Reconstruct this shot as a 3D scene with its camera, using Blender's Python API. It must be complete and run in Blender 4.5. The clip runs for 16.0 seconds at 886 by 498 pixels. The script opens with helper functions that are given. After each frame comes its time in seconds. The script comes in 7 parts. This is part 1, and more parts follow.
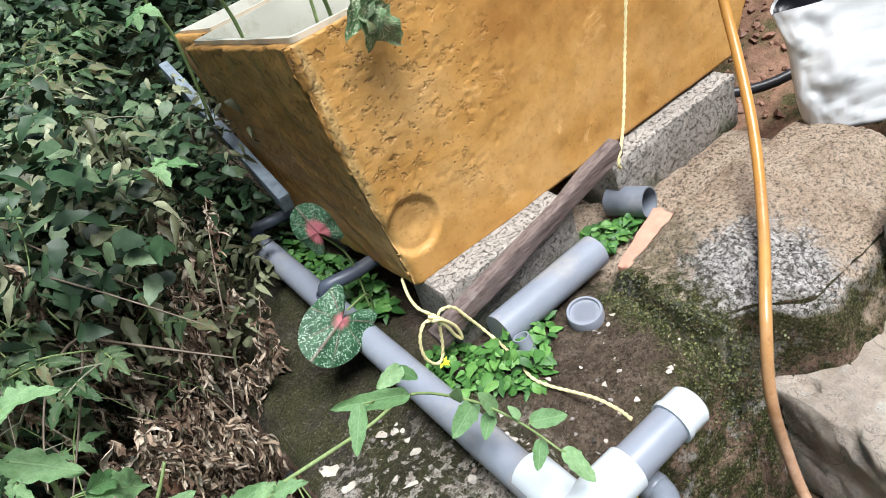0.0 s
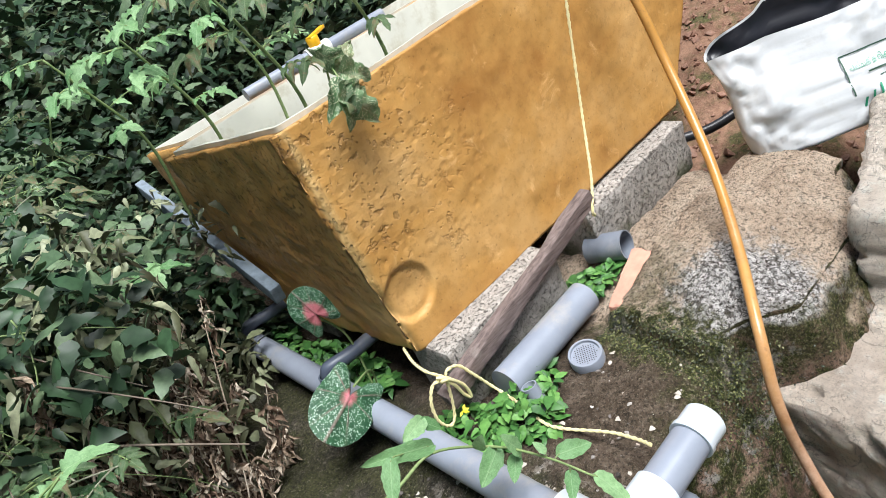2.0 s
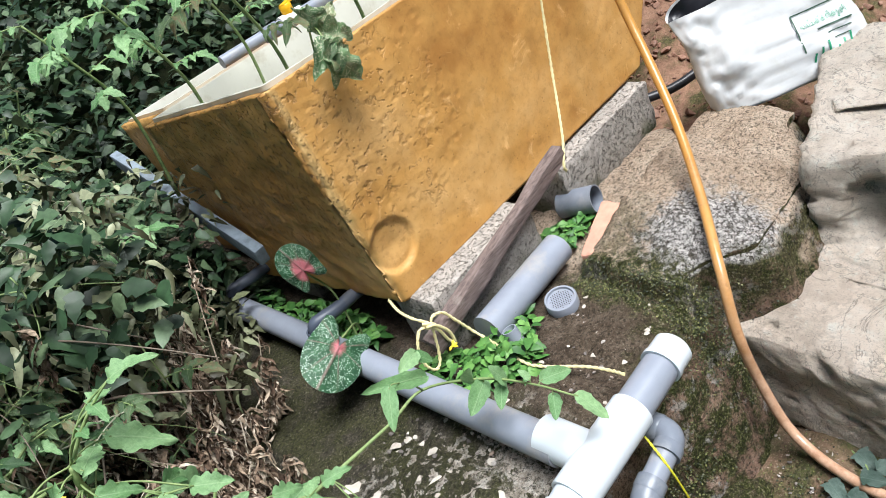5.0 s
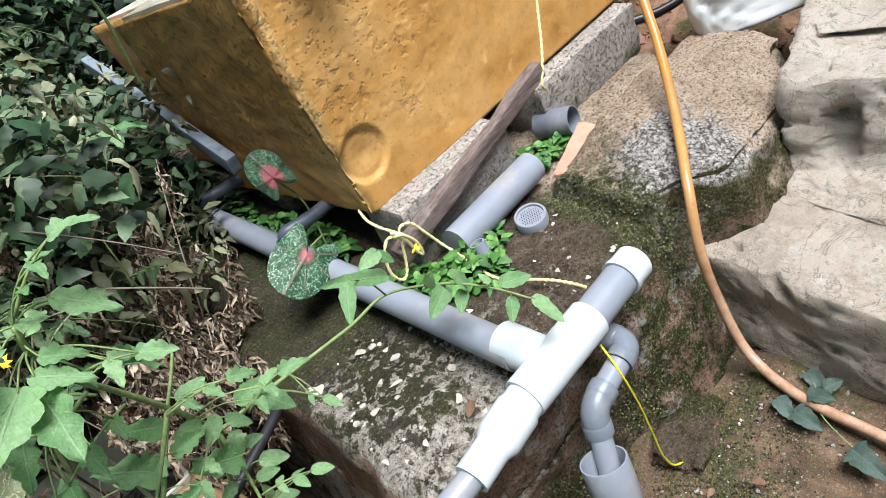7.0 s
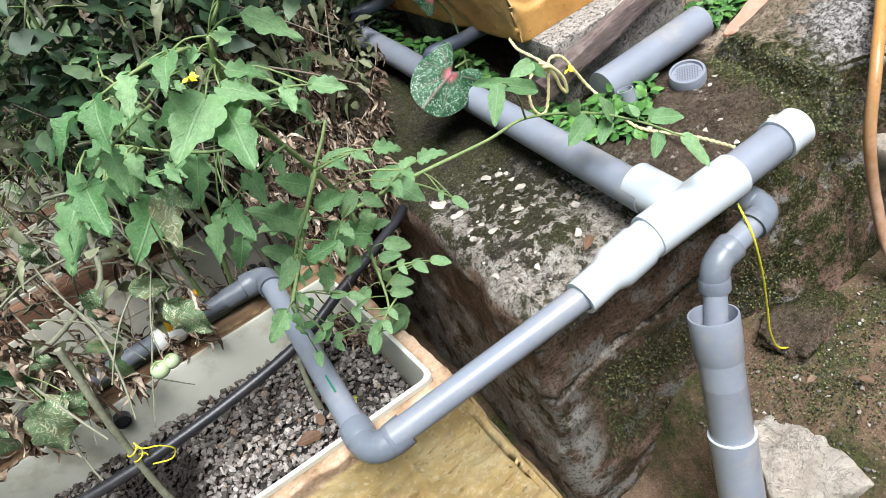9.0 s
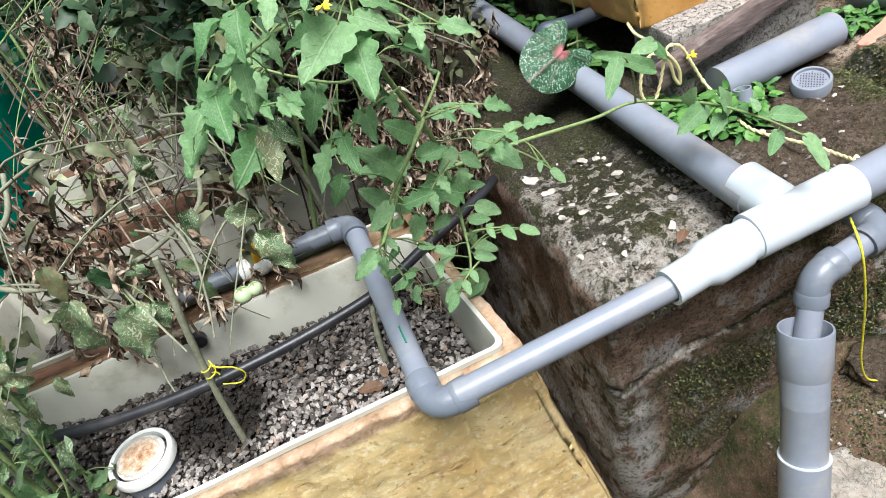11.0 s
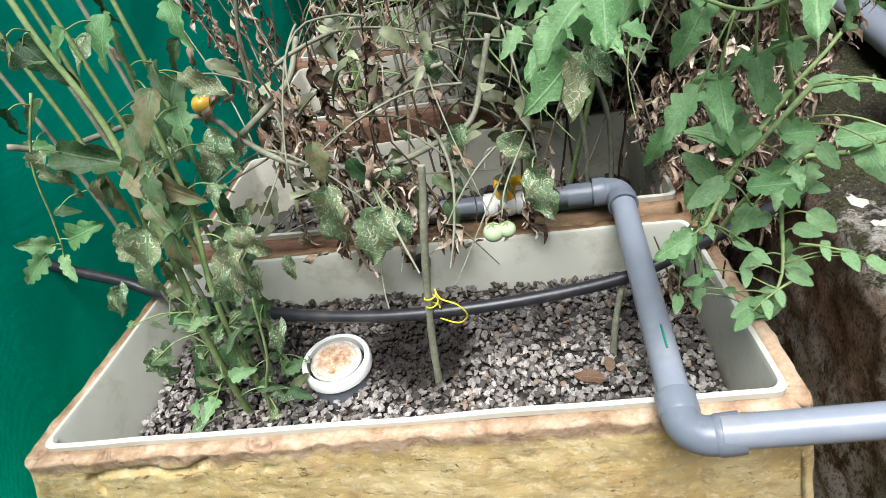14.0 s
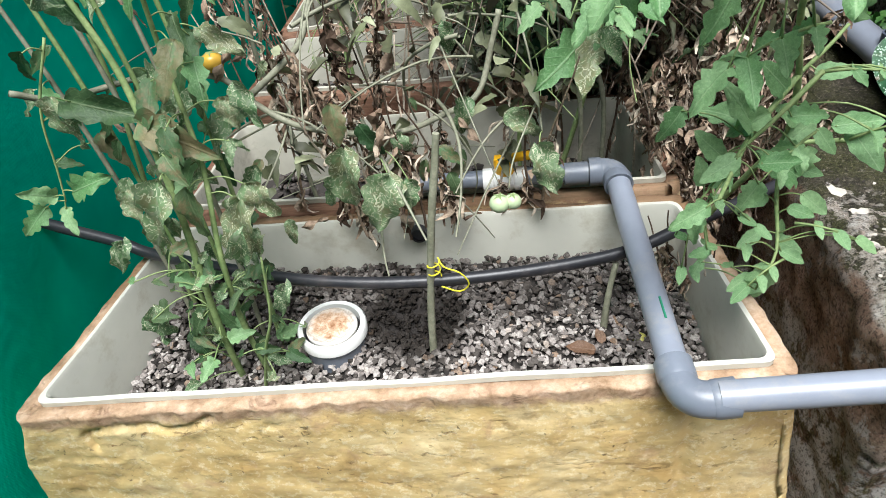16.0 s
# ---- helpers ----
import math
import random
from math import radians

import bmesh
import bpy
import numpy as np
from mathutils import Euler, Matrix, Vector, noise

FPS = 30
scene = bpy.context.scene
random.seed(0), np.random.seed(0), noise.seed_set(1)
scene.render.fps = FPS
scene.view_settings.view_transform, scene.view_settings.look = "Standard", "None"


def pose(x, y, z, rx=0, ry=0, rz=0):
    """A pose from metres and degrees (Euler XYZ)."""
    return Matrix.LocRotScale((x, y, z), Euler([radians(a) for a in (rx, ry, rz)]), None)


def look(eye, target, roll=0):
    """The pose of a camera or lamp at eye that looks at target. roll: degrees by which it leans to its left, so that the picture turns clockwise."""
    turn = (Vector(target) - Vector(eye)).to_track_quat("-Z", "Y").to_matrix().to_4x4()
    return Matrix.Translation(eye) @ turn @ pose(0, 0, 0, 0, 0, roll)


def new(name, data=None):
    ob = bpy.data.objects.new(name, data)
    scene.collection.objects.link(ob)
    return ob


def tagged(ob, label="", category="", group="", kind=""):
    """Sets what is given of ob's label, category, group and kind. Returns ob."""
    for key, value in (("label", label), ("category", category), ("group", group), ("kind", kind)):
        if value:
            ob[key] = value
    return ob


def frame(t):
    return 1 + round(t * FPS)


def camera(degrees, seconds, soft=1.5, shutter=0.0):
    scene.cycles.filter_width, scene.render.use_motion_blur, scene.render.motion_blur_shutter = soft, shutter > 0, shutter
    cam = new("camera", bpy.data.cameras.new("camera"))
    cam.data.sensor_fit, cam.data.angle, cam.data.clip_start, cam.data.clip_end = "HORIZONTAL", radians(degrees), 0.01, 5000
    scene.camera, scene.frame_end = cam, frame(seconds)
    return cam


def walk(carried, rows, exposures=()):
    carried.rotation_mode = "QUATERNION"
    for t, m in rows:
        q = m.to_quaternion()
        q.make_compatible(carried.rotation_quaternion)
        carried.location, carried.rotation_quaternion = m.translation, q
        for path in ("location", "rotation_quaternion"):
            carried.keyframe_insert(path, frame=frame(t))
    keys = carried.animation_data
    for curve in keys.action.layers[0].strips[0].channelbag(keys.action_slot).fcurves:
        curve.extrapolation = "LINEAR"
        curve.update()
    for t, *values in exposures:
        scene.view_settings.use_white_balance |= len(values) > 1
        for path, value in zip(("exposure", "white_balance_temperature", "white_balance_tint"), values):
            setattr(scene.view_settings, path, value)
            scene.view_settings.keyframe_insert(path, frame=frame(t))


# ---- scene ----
cam = camera(67.0, 16.0, soft=0.85)
PATH = [
    (0, (1.492, -0.684, 1.644), (2.165, 0.828, 0.522), -22.0),
    (0.5, (1.428, -0.712, 1.603), (2.186, 0.828, 0.575), -23.9),
    (1, (1.367, -0.708, 1.607), (2.224, 0.813, 0.631), -25.8),
    (1.5, (1.385, -0.716, 1.624), (2.316, 0.8, 0.71), -25.6),
    (2, (1.386, -0.711, 1.628), (2.288, 0.814, 0.701), -26.3),
    (2.5, (1.373, -0.704, 1.632), (2.247, 0.828, 0.688), -27.5),
    (3, (1.352, -0.703, 1.633), (2.252, 0.804, 0.674), -27.1),
    (3.2, (1.343, -0.707, 1.639), (2.245, 0.802, 0.686), -27.4),
    (5.3, (1.265, -0.763, 1.631), (2.194, 0.685, 0.609), -26.7),
    (5.5, (1.254, -0.768, 1.629), (2.161, 0.695, 0.61), -26.8),
    (6, (1.263, -0.777, 1.61), (2.155, 0.65, 0.529), -26.5),
    (6.5, (1.277, -0.785, 1.592), (2.171, 0.616, 0.48), -26.2),
    (7, (1.27, -0.795, 1.561), (2.111, 0.597, 0.397), -25.4),
    (7.5, (1.248, -0.805, 1.53), (2.029, 0.587, 0.325), -24.4),
    (8, (1.2, -0.818, 1.501), (1.804, 0.622, 0.252), -23.9),
    (8.5, (1.186, -0.817, 1.493), (1.726, 0.62, 0.21), -23.8),
    (9, (1.144, -0.818, 1.493), (1.551, 0.64, 0.186), -24.1),
    (9.5, (1.129, -0.821, 1.489), (1.477, 0.655, 0.185), -23.9),
    (11.8, (1.069, -0.825, 1.463), (1.238, 0.72, 0.204), -19.9),
    (12, (1.077, -0.818, 1.466), (1.224, 0.727, 0.205), -20.7),
    (12.5, (1.095, -0.752, 1.453), (1.115, 0.781, 0.169), -21.4),
    (13, (1.116, -0.703, 1.436), (0.896, 0.83, 0.17), -22.4),
    (13.5, (1.035, -0.684, 1.405), (0.713, 0.849, 0.162), -19.1),
    (14, (0.919, -0.653, 1.386), (0.626, 0.894, 0.153), -14.4),
    (14.5, (0.853, -0.634, 1.363), (0.607, 0.879, 0.079), -12.9),
    (15, (0.824, -0.641, 1.352), (0.611, 0.853, 0.039), -11.7),
    (15.5, (0.816, -0.658, 1.366), (0.638, 0.85, 0.064), -10.5),
    (16, (0.823, -0.698, 1.39), (0.664, 0.829, 0.108), -9.1),
]
walk(cam, [(t, look(eye, target, roll)) for t, eye, target, roll in PATH], [(0.0, 0.88, 6150, 8), (8.0, 0.92, 6150, 8), (12.0, 0.94, 6150, 8), (16.0, 0.96, 6150, 8)])

# ---- light: a bright overcast sky with a soft high sun ----
world = bpy.data.worlds.new("sky")
scene.world = world
world.use_nodes = True
wn = world.node_tree.nodes
sky = wn.new("ShaderNodeTexSky")
sky.sky_type, sky.sun_disc = "NISHITA", False
sky.sun_elevation, sky.sun_rotation = radians(70), radians(174)
sky.dust_density, sky.ozone_density = 4.0, 1.0
wn["Background"].inputs[1].default_value = 0.05
world.node_tree.links.new(sky.outputs[0], wn["Background"].inputs[0])
sun = new("sun", bpy.data.lights.new("sun", "SUN"))
sun.data.energy, sun.data.angle, sun.data.color = 3.8, radians(34), (1.0, 0.99, 0.97)
sun.matrix_world = look((1.62, -0.8, 3.0), (1.5, 0.3, 0.0))

# ---- small helpers ----
def lerp(a, b, t):
    return a + (b - a) * t


def smooth(a, b, v):
    t = min(1.0, max(0.0, (v - a) / (b - a)))
    return t * t * (3 - 2 * t)


def fbm(x, y, z, octaves=4):
    return noise.fractal(Vector((x, y, z)), 1.0, 2.0, octaves, noise_basis="PERLIN_ORIGINAL")


def thing(name, label, category, group="", kind="", at=(0, 0, 0)):
    ob = new(name)
    ob.empty_display_size = 0.05
    ob.location = at
    return tagged(ob, label, category, group, kind)


def to_mesh(name, bm, material, soft=True):
    me = bpy.data.meshes.new(name)
    bm.normal_update()
    bm.to_mesh(me)
    bm.free()
    if soft:
        for p in me.polygons:
            p.use_smooth = True
    if material:
        for m in (material if isinstance(material, (list, tuple)) else [material]):
            me.materials.append(m)
    return me


def part(name, bm, material, parent=None, label="", soft=True, sharp=40):
    me = to_mesh(name, bm, material, soft)
    if soft and sharp:
        me.set_sharp_from_angle(angle=radians(sharp))
    ob = new(name, me)
    if parent:
        ob.parent = parent
        ob.matrix_parent_inverse = Matrix.Translation(parent.location).inverted()
    return tagged(ob, label)


def curve_points(points, steps=8):
    """Catmull-Rom through the points."""
    p = [Vector(q) for q in points]
    if len(p) < 3:
        return p
    p = [2 * p[0] - p[1]] + p + [2 * p[-1] - p[-2]]
    out = []
    for i in range(1, len(p) - 2):
        a, b, c, d = p[i - 1:i + 3]
        for k in range(steps):
            t = k / steps
            out.append(0.5 * ((2 * b) + (c - a) * t + (2 * a - 5 * b + 4 * c - d) * t * t + (3 * b - a - 3 * c + d) * t ** 3))
    out.append(p[-2])
    return out


def add_tube(bm, pts, radius, seg=12, cap=True, wobble=0.0, mat=0):
    """A tube along pts; radius: one number, or a function of 0..1."""
    pts = [Vector(q) for q in pts]
    n = len(pts)
    rf = radius if callable(radius) else (lambda t: radius)
    side = None
    rings = []
    for i, p in enumerate(pts):
        d = (pts[min(i + 1, n - 1)] - pts[max(i - 1, 0)]).normalized()
        if side is None:
            side = d.orthogonal().normalized()
        side = (side - d * side.dot(d)).normalized()
        up = d.cross(side)
        r = rf(i / (n - 1))
        if wobble:
            r *= 1 + wobble * noise.noise(p * 40)
        rings.append([bm.verts.new(p + (side * math.cos(a) + up * math.sin(a)) * r) for a in (2 * math.pi * k / seg for k in range(seg))])
    for a, b in zip(rings, rings[1:]):
        for k in range(seg):
            f = bm.faces.new((a[k], a[(k + 1) % seg], b[(k + 1) % seg], b[k]))
            f.material_index = mat
    if cap:
        bm.faces.new(rings[0][::-1]).material_index = mat
        bm.faces.new(rings[-1]).material_index = mat
    return rings


def tube(pts, radius, seg=16, cap=True, wobble=0.0):
    bm = bmesh.new()
    add_tube(bm, pts, radius, seg, cap, wobble)
    return bm


def turned(profile, base, axis, seg=40):
    """A body of revolution: (along, radius) pairs from base along axis."""
    base, d = Vector(base), Vector(axis).normalized()
    s = d.orthogonal().normalized()
    u = d.cross(s)
    bm = bmesh.new()
    rings = []
    for h, r in profile:
        if r < 1e-5:
            rings.append([bm.verts.new(base + d * h)])
        else:
            rings.append([bm.verts.new(base + d * h + (s * math.cos(a) + u * math.sin(a)) * r) for a in (2 * math.pi * k / seg for k in range(seg))])
    for a, b in zip(rings, rings[1:]):
        for k in range(seg):
            k2 = (k + 1) % seg
            if len(a) == 1 and len(b) > 1:
                bm.faces.new((a[0], b[k2], b[k]))
            elif len(b) == 1 and len(a) > 1:
                bm.faces.new((a[k], a[k2], b[0]))
            elif len(a) > 1:
                bm.faces.new((a[k], a[k2], b[k2], b[k]))
    bmesh.ops.recalc_face_normals(bm, faces=bm.faces[:])
    return bm


def box(lo, hi, bevel=0.0, cuts=0):
    bm = bmesh.new()
    bmesh.ops.create_cube(bm, size=1, matrix=Matrix.LocRotScale([(a + b) / 2 for a, b in zip(lo, hi)], None, [b - a for a, b in zip(lo, hi)]))
    if bevel:
        bmesh.ops.bevel(bm, geom=bm.edges[:], offset=bevel, segments=2, affect="EDGES", profile=0.6)
    if cuts:
        bmesh.ops.subdivide_edges(bm, edges=bm.edges[:], cuts=cuts, use_grid_fill=True)
    return bm


def rock(centre, size, turn=0.0, seed=0.0, rough=0.12, boxy=0.5, level=5, flat=0.0, strata=0.0, slope=0.0, tilt=0.0):
    """A weathered stone: a ball pushed towards a box, with lumps, ledges and grain."""
    bm = bmesh.new()
    bmesh.ops.create_icosphere(bm, subdivisions=level, radius=1)
    rot = Matrix.Rotation(radians(turn), 3, "Z") @ Matrix.Rotation(radians(-tilt), 3, "Y")
    for v in bm.verts:
        d = v.co.normalized()
        m = max(abs(d.x), abs(d.y), abs(d.z))
        p = d * lerp(1, 1 / m, boxy) * lerp(1, 0.82, boxy)
        n1 = fbm(p.x * 1.3 + seed, p.y * 1.3, p.z * 1.3, 3)
        n2 = fbm(p.x * 4 + seed, p.y * 4 + 7, p.z * 4, 5)
        p *= 1 + rough * n1 + rough * 0.35 * n2
        if strata:
            bed = noise.noise(Vector((p.x * 0.9 + seed, p.y * 0.9, p.z * 7 + 0.6 * n1)))
            crack = abs(fbm(p.x * 1.6 + seed, p.y * 1.6 + 3, p.z * 2.6, 3))
            p *= 1 + strata * bed * (1 - 0.7 * abs(d.z)) - 0.06 * max(0.0, 1 - crack / 0.035) + 0.012 * fbm(p.x * 14, p.y * 14, p.z * 26 + seed, 4)
        q = Vector((p.x * size[0], p.y * size[1], p.z * size[2])) / 2
        if flat:
            q.z = min(q.z, size[2] * 0.5 * flat + 0.15 * (q.z - size[2] * 0.5 * flat))
        if q.x < 0:
            q.x += slope * (q.z + 0.42 * size[2]) * smooth(0.0, -0.15, q.x)
        v.co = Vector(centre) + rot @ q
    return bm

# ---- materials ----
class Mat:
    """A small builder of node materials."""
    def __init__(self, name, rough=0.6, metal=0.0, spec=0.5):
        self.m = bpy.data.materials.new(name)
        self.m.use_nodes = True
        self.n, self.l = self.m.node_tree.nodes, self.m.node_tree.links
        self.b = self.n["Principled BSDF"]
        self.b.inputs["Roughness"].default_value = rough
        self.b.inputs["Metallic"].default_value = metal
        self.b.inputs["Specular IOR Level"].default_value = spec
        self.co = self.n.new("ShaderNodeNewGeometry").outputs["Position"]
        self.rnd = None

    def local(self):
        self.co = self.n.new("ShaderNodeTexCoord").outputs["Object"]
        return self

    def put(self, src, dst):
        self.l.new(src, dst)

    def noise(self, scale, detail=6, rough=0.6, warp=0.0, stretch=None):
        co = self.co
        if stretch:
            mp = self.n.new("ShaderNodeMapping")
            mp.inputs["Scale"].default_value = stretch
            self.put(co, mp.inputs["Vector"])
            co = mp.outputs[0]
        t = self.n.new("ShaderNodeTexNoise")
        t.inputs["Scale"].default_value, t.inputs["Detail"].default_value = scale, detail
        t.inputs["Roughness"].default_value, t.inputs["Distortion"].default_value = rough, warp
        self.put(co, t.inputs["Vector"])
        return t.outputs["Fac"]

    def cells(self, scale, feature="F1", out="Distance", rnd=1.0):
        t = self.n.new("ShaderNodeTexVoronoi")
        t.feature = feature
        t.inputs["Scale"].default_value = scale
        t.inputs["Randomness"].default_value = rnd
        self.put(self.co, t.inputs["Vector"])
        return t.outputs[out]

    def ramp(self, fac, *stops):
        r = self.n.new("ShaderNodeValToRGB")
        e = r.color_ramp.elements
        while len(e) < len(stops):
            e.new(0.5)
        for el, (p, c) in zip(e, stops):
            el.position = p
            el.color = (*c, 1) if isinstance(c, tuple) else (c, c, c, 1)
        self.put(fac, r.inputs[0])
        return r.outputs[0]

    def mix(self, fac, a, b, mode="MIX"):
        x = self.n.new("ShaderNodeMix")
        x.data_type, x.blend_type = "RGBA", mode
        for k, val in ((0, fac), (6, a), (7, b)):
            sock = x.inputs[k]
            if isinstance(val, (int, float)):
                sock.default_value = val if k == 0 else (val, val, val, 1)
            elif isinstance(val, tuple):
                sock.default_value = (*val, 1)
            else:
                self.put(val, sock)
        return x.outputs[2]

    def math(self, op, a, b=0.0):
        x = self.n.new("ShaderNodeMath")
        x.operation = op
        for sock, val in zip(x.inputs, (a, b)):
            if isinstance(val, (int, float)):
                sock.default_value = val
            else:
                self.put(val, sock)
        return x.outputs[0]

    def axis(self, which):
        s = self.n.new("ShaderNodeSeparateXYZ")
        self.put(self.co, s.inputs[0])
        return s.outputs[which]

    def up(self):
        g = self.n.new("ShaderNodeNewGeometry")
        s = self.n.new("ShaderNodeSeparateXYZ")
        self.put(g.outputs["Normal"], s.inputs[0])
        return s.outputs[2]

    def random(self):
        return self.n.new("ShaderNodeObjectInfo").outputs["Random"]

    def island(self):
        return self.n.new("ShaderNodeNewGeometry").outputs["Random Per Island"]

    def bump(self, height, strength=0.3, dist=0.01):
        b = self.n.new("ShaderNodeBump")
        b.inputs["Strength"].default_value, b.inputs["Distance"].default_value = strength, dist
        self.put(height, b.inputs["Height"])
        prev = self.b.inputs["Normal"].links
        if prev:
            self.put(prev[0].from_socket, b.inputs["Normal"])
        self.put(b.outputs[0], self.b.inputs["Normal"])
        return self

    def colour(self, c):
        if isinstance(c, tuple):
            self.b.inputs["Base Color"].default_value = (*c, 1)
        else:
            self.put(c, self.b.inputs["Base Color"])
        return self

    def rough(self, fac):
        self.put(fac, self.b.inputs["Roughness"])
        return self


def plain(name, c, rough=0.5, var=0.12, scale=25, bump=0.1, spec=0.5, dirt=None):
    m = Mat(name, rough, spec=spec)
    a = m.ramp(m.noise(scale, 5), (0.3, tuple(v * (1 - var) for v in c)), (0.7, tuple(min(1, v * (1 + var)) for v in c)))
    if dirt:
        a = m.mix(m.ramp(m.noise(9, 8, 0.7), (0.52, 0.0), (0.72, 0.8)), a, dirt)
    m.colour(a)
    m.bump(m.noise(scale * 8, 4), bump, 0.002)
    return m.m


def foam_material(name, light, dark, skin):
    m = Mat(name, 0.5, spec=0.4)
    col = m.ramp(m.noise(4, 7, 0.62), (0.3, dark), (0.48, light), (0.7, skin))
    where = m.math("MULTIPLY", m.ramp(m.math("ADD", m.math("MULTIPLY", m.axis(0), 0.3), m.math("MULTIPLY", m.noise(5, 6), 0.25)), (0.74, 1.0), (0.84, 0.03)), m.ramp(m.math("ADD", m.math("MULTIPLY", m.axis(2), 0.5), m.math("MULTIPLY", m.noise(6, 6), 0.2)), (0.5, 0.08), (0.6, 1.0)))
    holes = m.math("MULTIPLY", m.ramp(m.cells(62), (0.13, 1.0), (0.22, 0.0)), m.ramp(m.cells(62, out="Color"), (0.45, 0.0), (0.55, 1.0)))
    craters = m.ramp(m.noise(34, 5, 0.6), (0.34, 1.0), (0.44, 0.0))
    pits = m.math("MULTIPLY", m.math("MAXIMUM", holes, craters), where)
    pin = m.math("MULTIPLY", m.ramp(m.cells(40), (0.08, 0.95), (0.12, 0.0)), m.ramp(m.cells(40, out="Color"), (0.55, 0.0), (0.57, 1.0)))
    col = m.mix(m.math("MAXIMUM", m.math("MULTIPLY", pits, 0.45), m.math("MULTIPLY", pin, m.math("MAXIMUM", where, 0.55))), col, tuple(v * 0.55 for v in dark))
    col = m.mix(m.ramp(m.noise(60, 6, 0.75), (0.5, 0.0), (0.75, 0.45)), col, tuple(v * 0.6 for v in dark))
    col = m.mix(m.ramp(m.noise(13, 8, 0.7, 1.0), (0.6, 0.0), (0.72, 0.5)), col, tuple(min(1.0, v * 1.35 + 0.05) for v in skin))
    m.colour(col)
    # left end: raw pitted foam, with that side's shade mixed into its colour
    raw_shade = m.ramp(m.math("MULTIPLY", m.math("ADD", m.axis(0), m.math("MULTIPLY", m.noise(20, 6), 0.02)), 0.5), (0.963, 1.0), (0.972, 0.0))
    gouge = m.ramp(m.noise(105, 4, 0.62, stretch=(1, 1, 0.8)), (0.36, 1.0), (0.41, 0.0))
    col = m.mix(m.math("MULTIPLY", raw_shade, 0.35), col, tuple(v * 0.8 for v in dark))
    col = m.mix(m.math("MULTIPLY", m.math("MULTIPLY", gouge, raw_shade), 0.75), col, tuple(v * 0.3 for v in dark))
    worn = m.math("MULTIPLY", m.ramp(m.math("MULTIPLY", m.math("ADD", m.axis(0), m.math("MULTIPLY", m.noise(14, 6), 0.03)), 0.5), (0.9645, 0.0), (0.969, 0.55), (0.98, 0.0)), m.ramp(m.axis(1), (0.58, 1.0), (0.62, 0.0)))
    col = m.mix(worn, col, (0.78, 0.55, 0.24))
    m.colour(col)
    m.bump(m.math("MULTIPLY", m.math("SUBTRACT", 1.0, gouge), raw_shade), 1.0, 0.012)
    m.bump(m.math("SUBTRACT", 1.0, pits), 0.7, 0.007).bump(m.math("MULTIPLY", m.noise(38, 5, 0.6, stretch=(0.8, 0.8, 1.6)), where), 0.5, 0.005).bump(m.noise(30, 8, 0.65), 0.15, 0.004).bump(m.noise(7, 5), 0.2, 0.015)
    return m.m


def torn_foam():
    m = Mat("foam_torn", 0.75, spec=0.25)
    c = m.ramp(m.noise(5, 8, 0.65), (0.3, (0.52, 0.33, 0.12)), (0.48, (0.70, 0.51, 0.23)), (0.7, (0.80, 0.65, 0.38)))
    wrinkle = m.noise(48, 5, 0.6, 0.4, stretch=(0.6, 0.6, 1.4))
    cut = m.math("MULTIPLY", m.ramp(m.noise(32, 7, 0.68, 0.8, stretch=(0.7, 0.7, 1.5)), (0.35, 1.0), (0.4, 0.0)), m.ramp(m.noise(6, 4), (0.42, 0.1), (0.56, 1.0)))
    c = m.mix(m.math("MULTIPLY", cut, 0.8), c, (0.3, 0.17, 0.07))
    chip = m.math("MULTIPLY", m.ramp(m.noise(70, 5, 0.6, 0.5), (0.33, 1.0), (0.37, 0.0)), m.ramp(m.noise(9, 5), (0.48, 0.0), (0.6, 1.0)))
    c = m.mix(m.math("MULTIPLY", chip, 0.85), c, (0.14, 0.08, 0.04))
    m.bump(m.math("SUBTRACT", 1.0, m.math("MAXIMUM", cut, chip)), 0.6, 0.006)
    c = m.mix(m.ramp(m.noise(50, 8, 0.75), (0.52, 0.0), (0.6, 0.6)), c, (0.88, 0.76, 0.5))
    c = m.mix(m.ramp(m.noise(11, 8, 0.7, 0.6), (0.56, 0.0), (0.66, 0.7)), c, (0.56, 0.36, 0.2))
    c = m.mix(m.ramp(m.noise(15, 9, 0.75), (0.36, 0.6), (0.47, 0.0)), c, (0.42, 0.27, 0.12))
    edge = m.math("ADD", m.axis(2), m.math("MULTIPLY", m.math("SUBTRACT", m.noise(9, 8, 0.7), 0.5), 0.10))
    skin = m.ramp(m.noise(20, 9, 0.72), (0.32, (0.15, 0.08, 0.05)), (0.5, (0.40, 0.26, 0.18)), (0.68, (0.62, 0.47, 0.37)))
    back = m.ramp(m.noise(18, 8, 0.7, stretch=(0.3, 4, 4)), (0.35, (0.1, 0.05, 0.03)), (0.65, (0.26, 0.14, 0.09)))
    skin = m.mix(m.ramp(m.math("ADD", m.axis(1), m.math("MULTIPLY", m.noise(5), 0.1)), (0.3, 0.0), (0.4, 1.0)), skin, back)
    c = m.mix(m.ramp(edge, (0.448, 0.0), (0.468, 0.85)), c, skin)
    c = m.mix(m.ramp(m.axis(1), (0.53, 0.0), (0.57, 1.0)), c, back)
    m.colour(c)
    m.bump(wrinkle, 0.25, 0.004).bump(m.noise(24, 8, 0.7), 0.35, 0.006).bump(m.noise(8, 5), 0.3, 0.012).bump(m.noise(90, 8, 0.72), 0.5, 0.004)
    return m.m


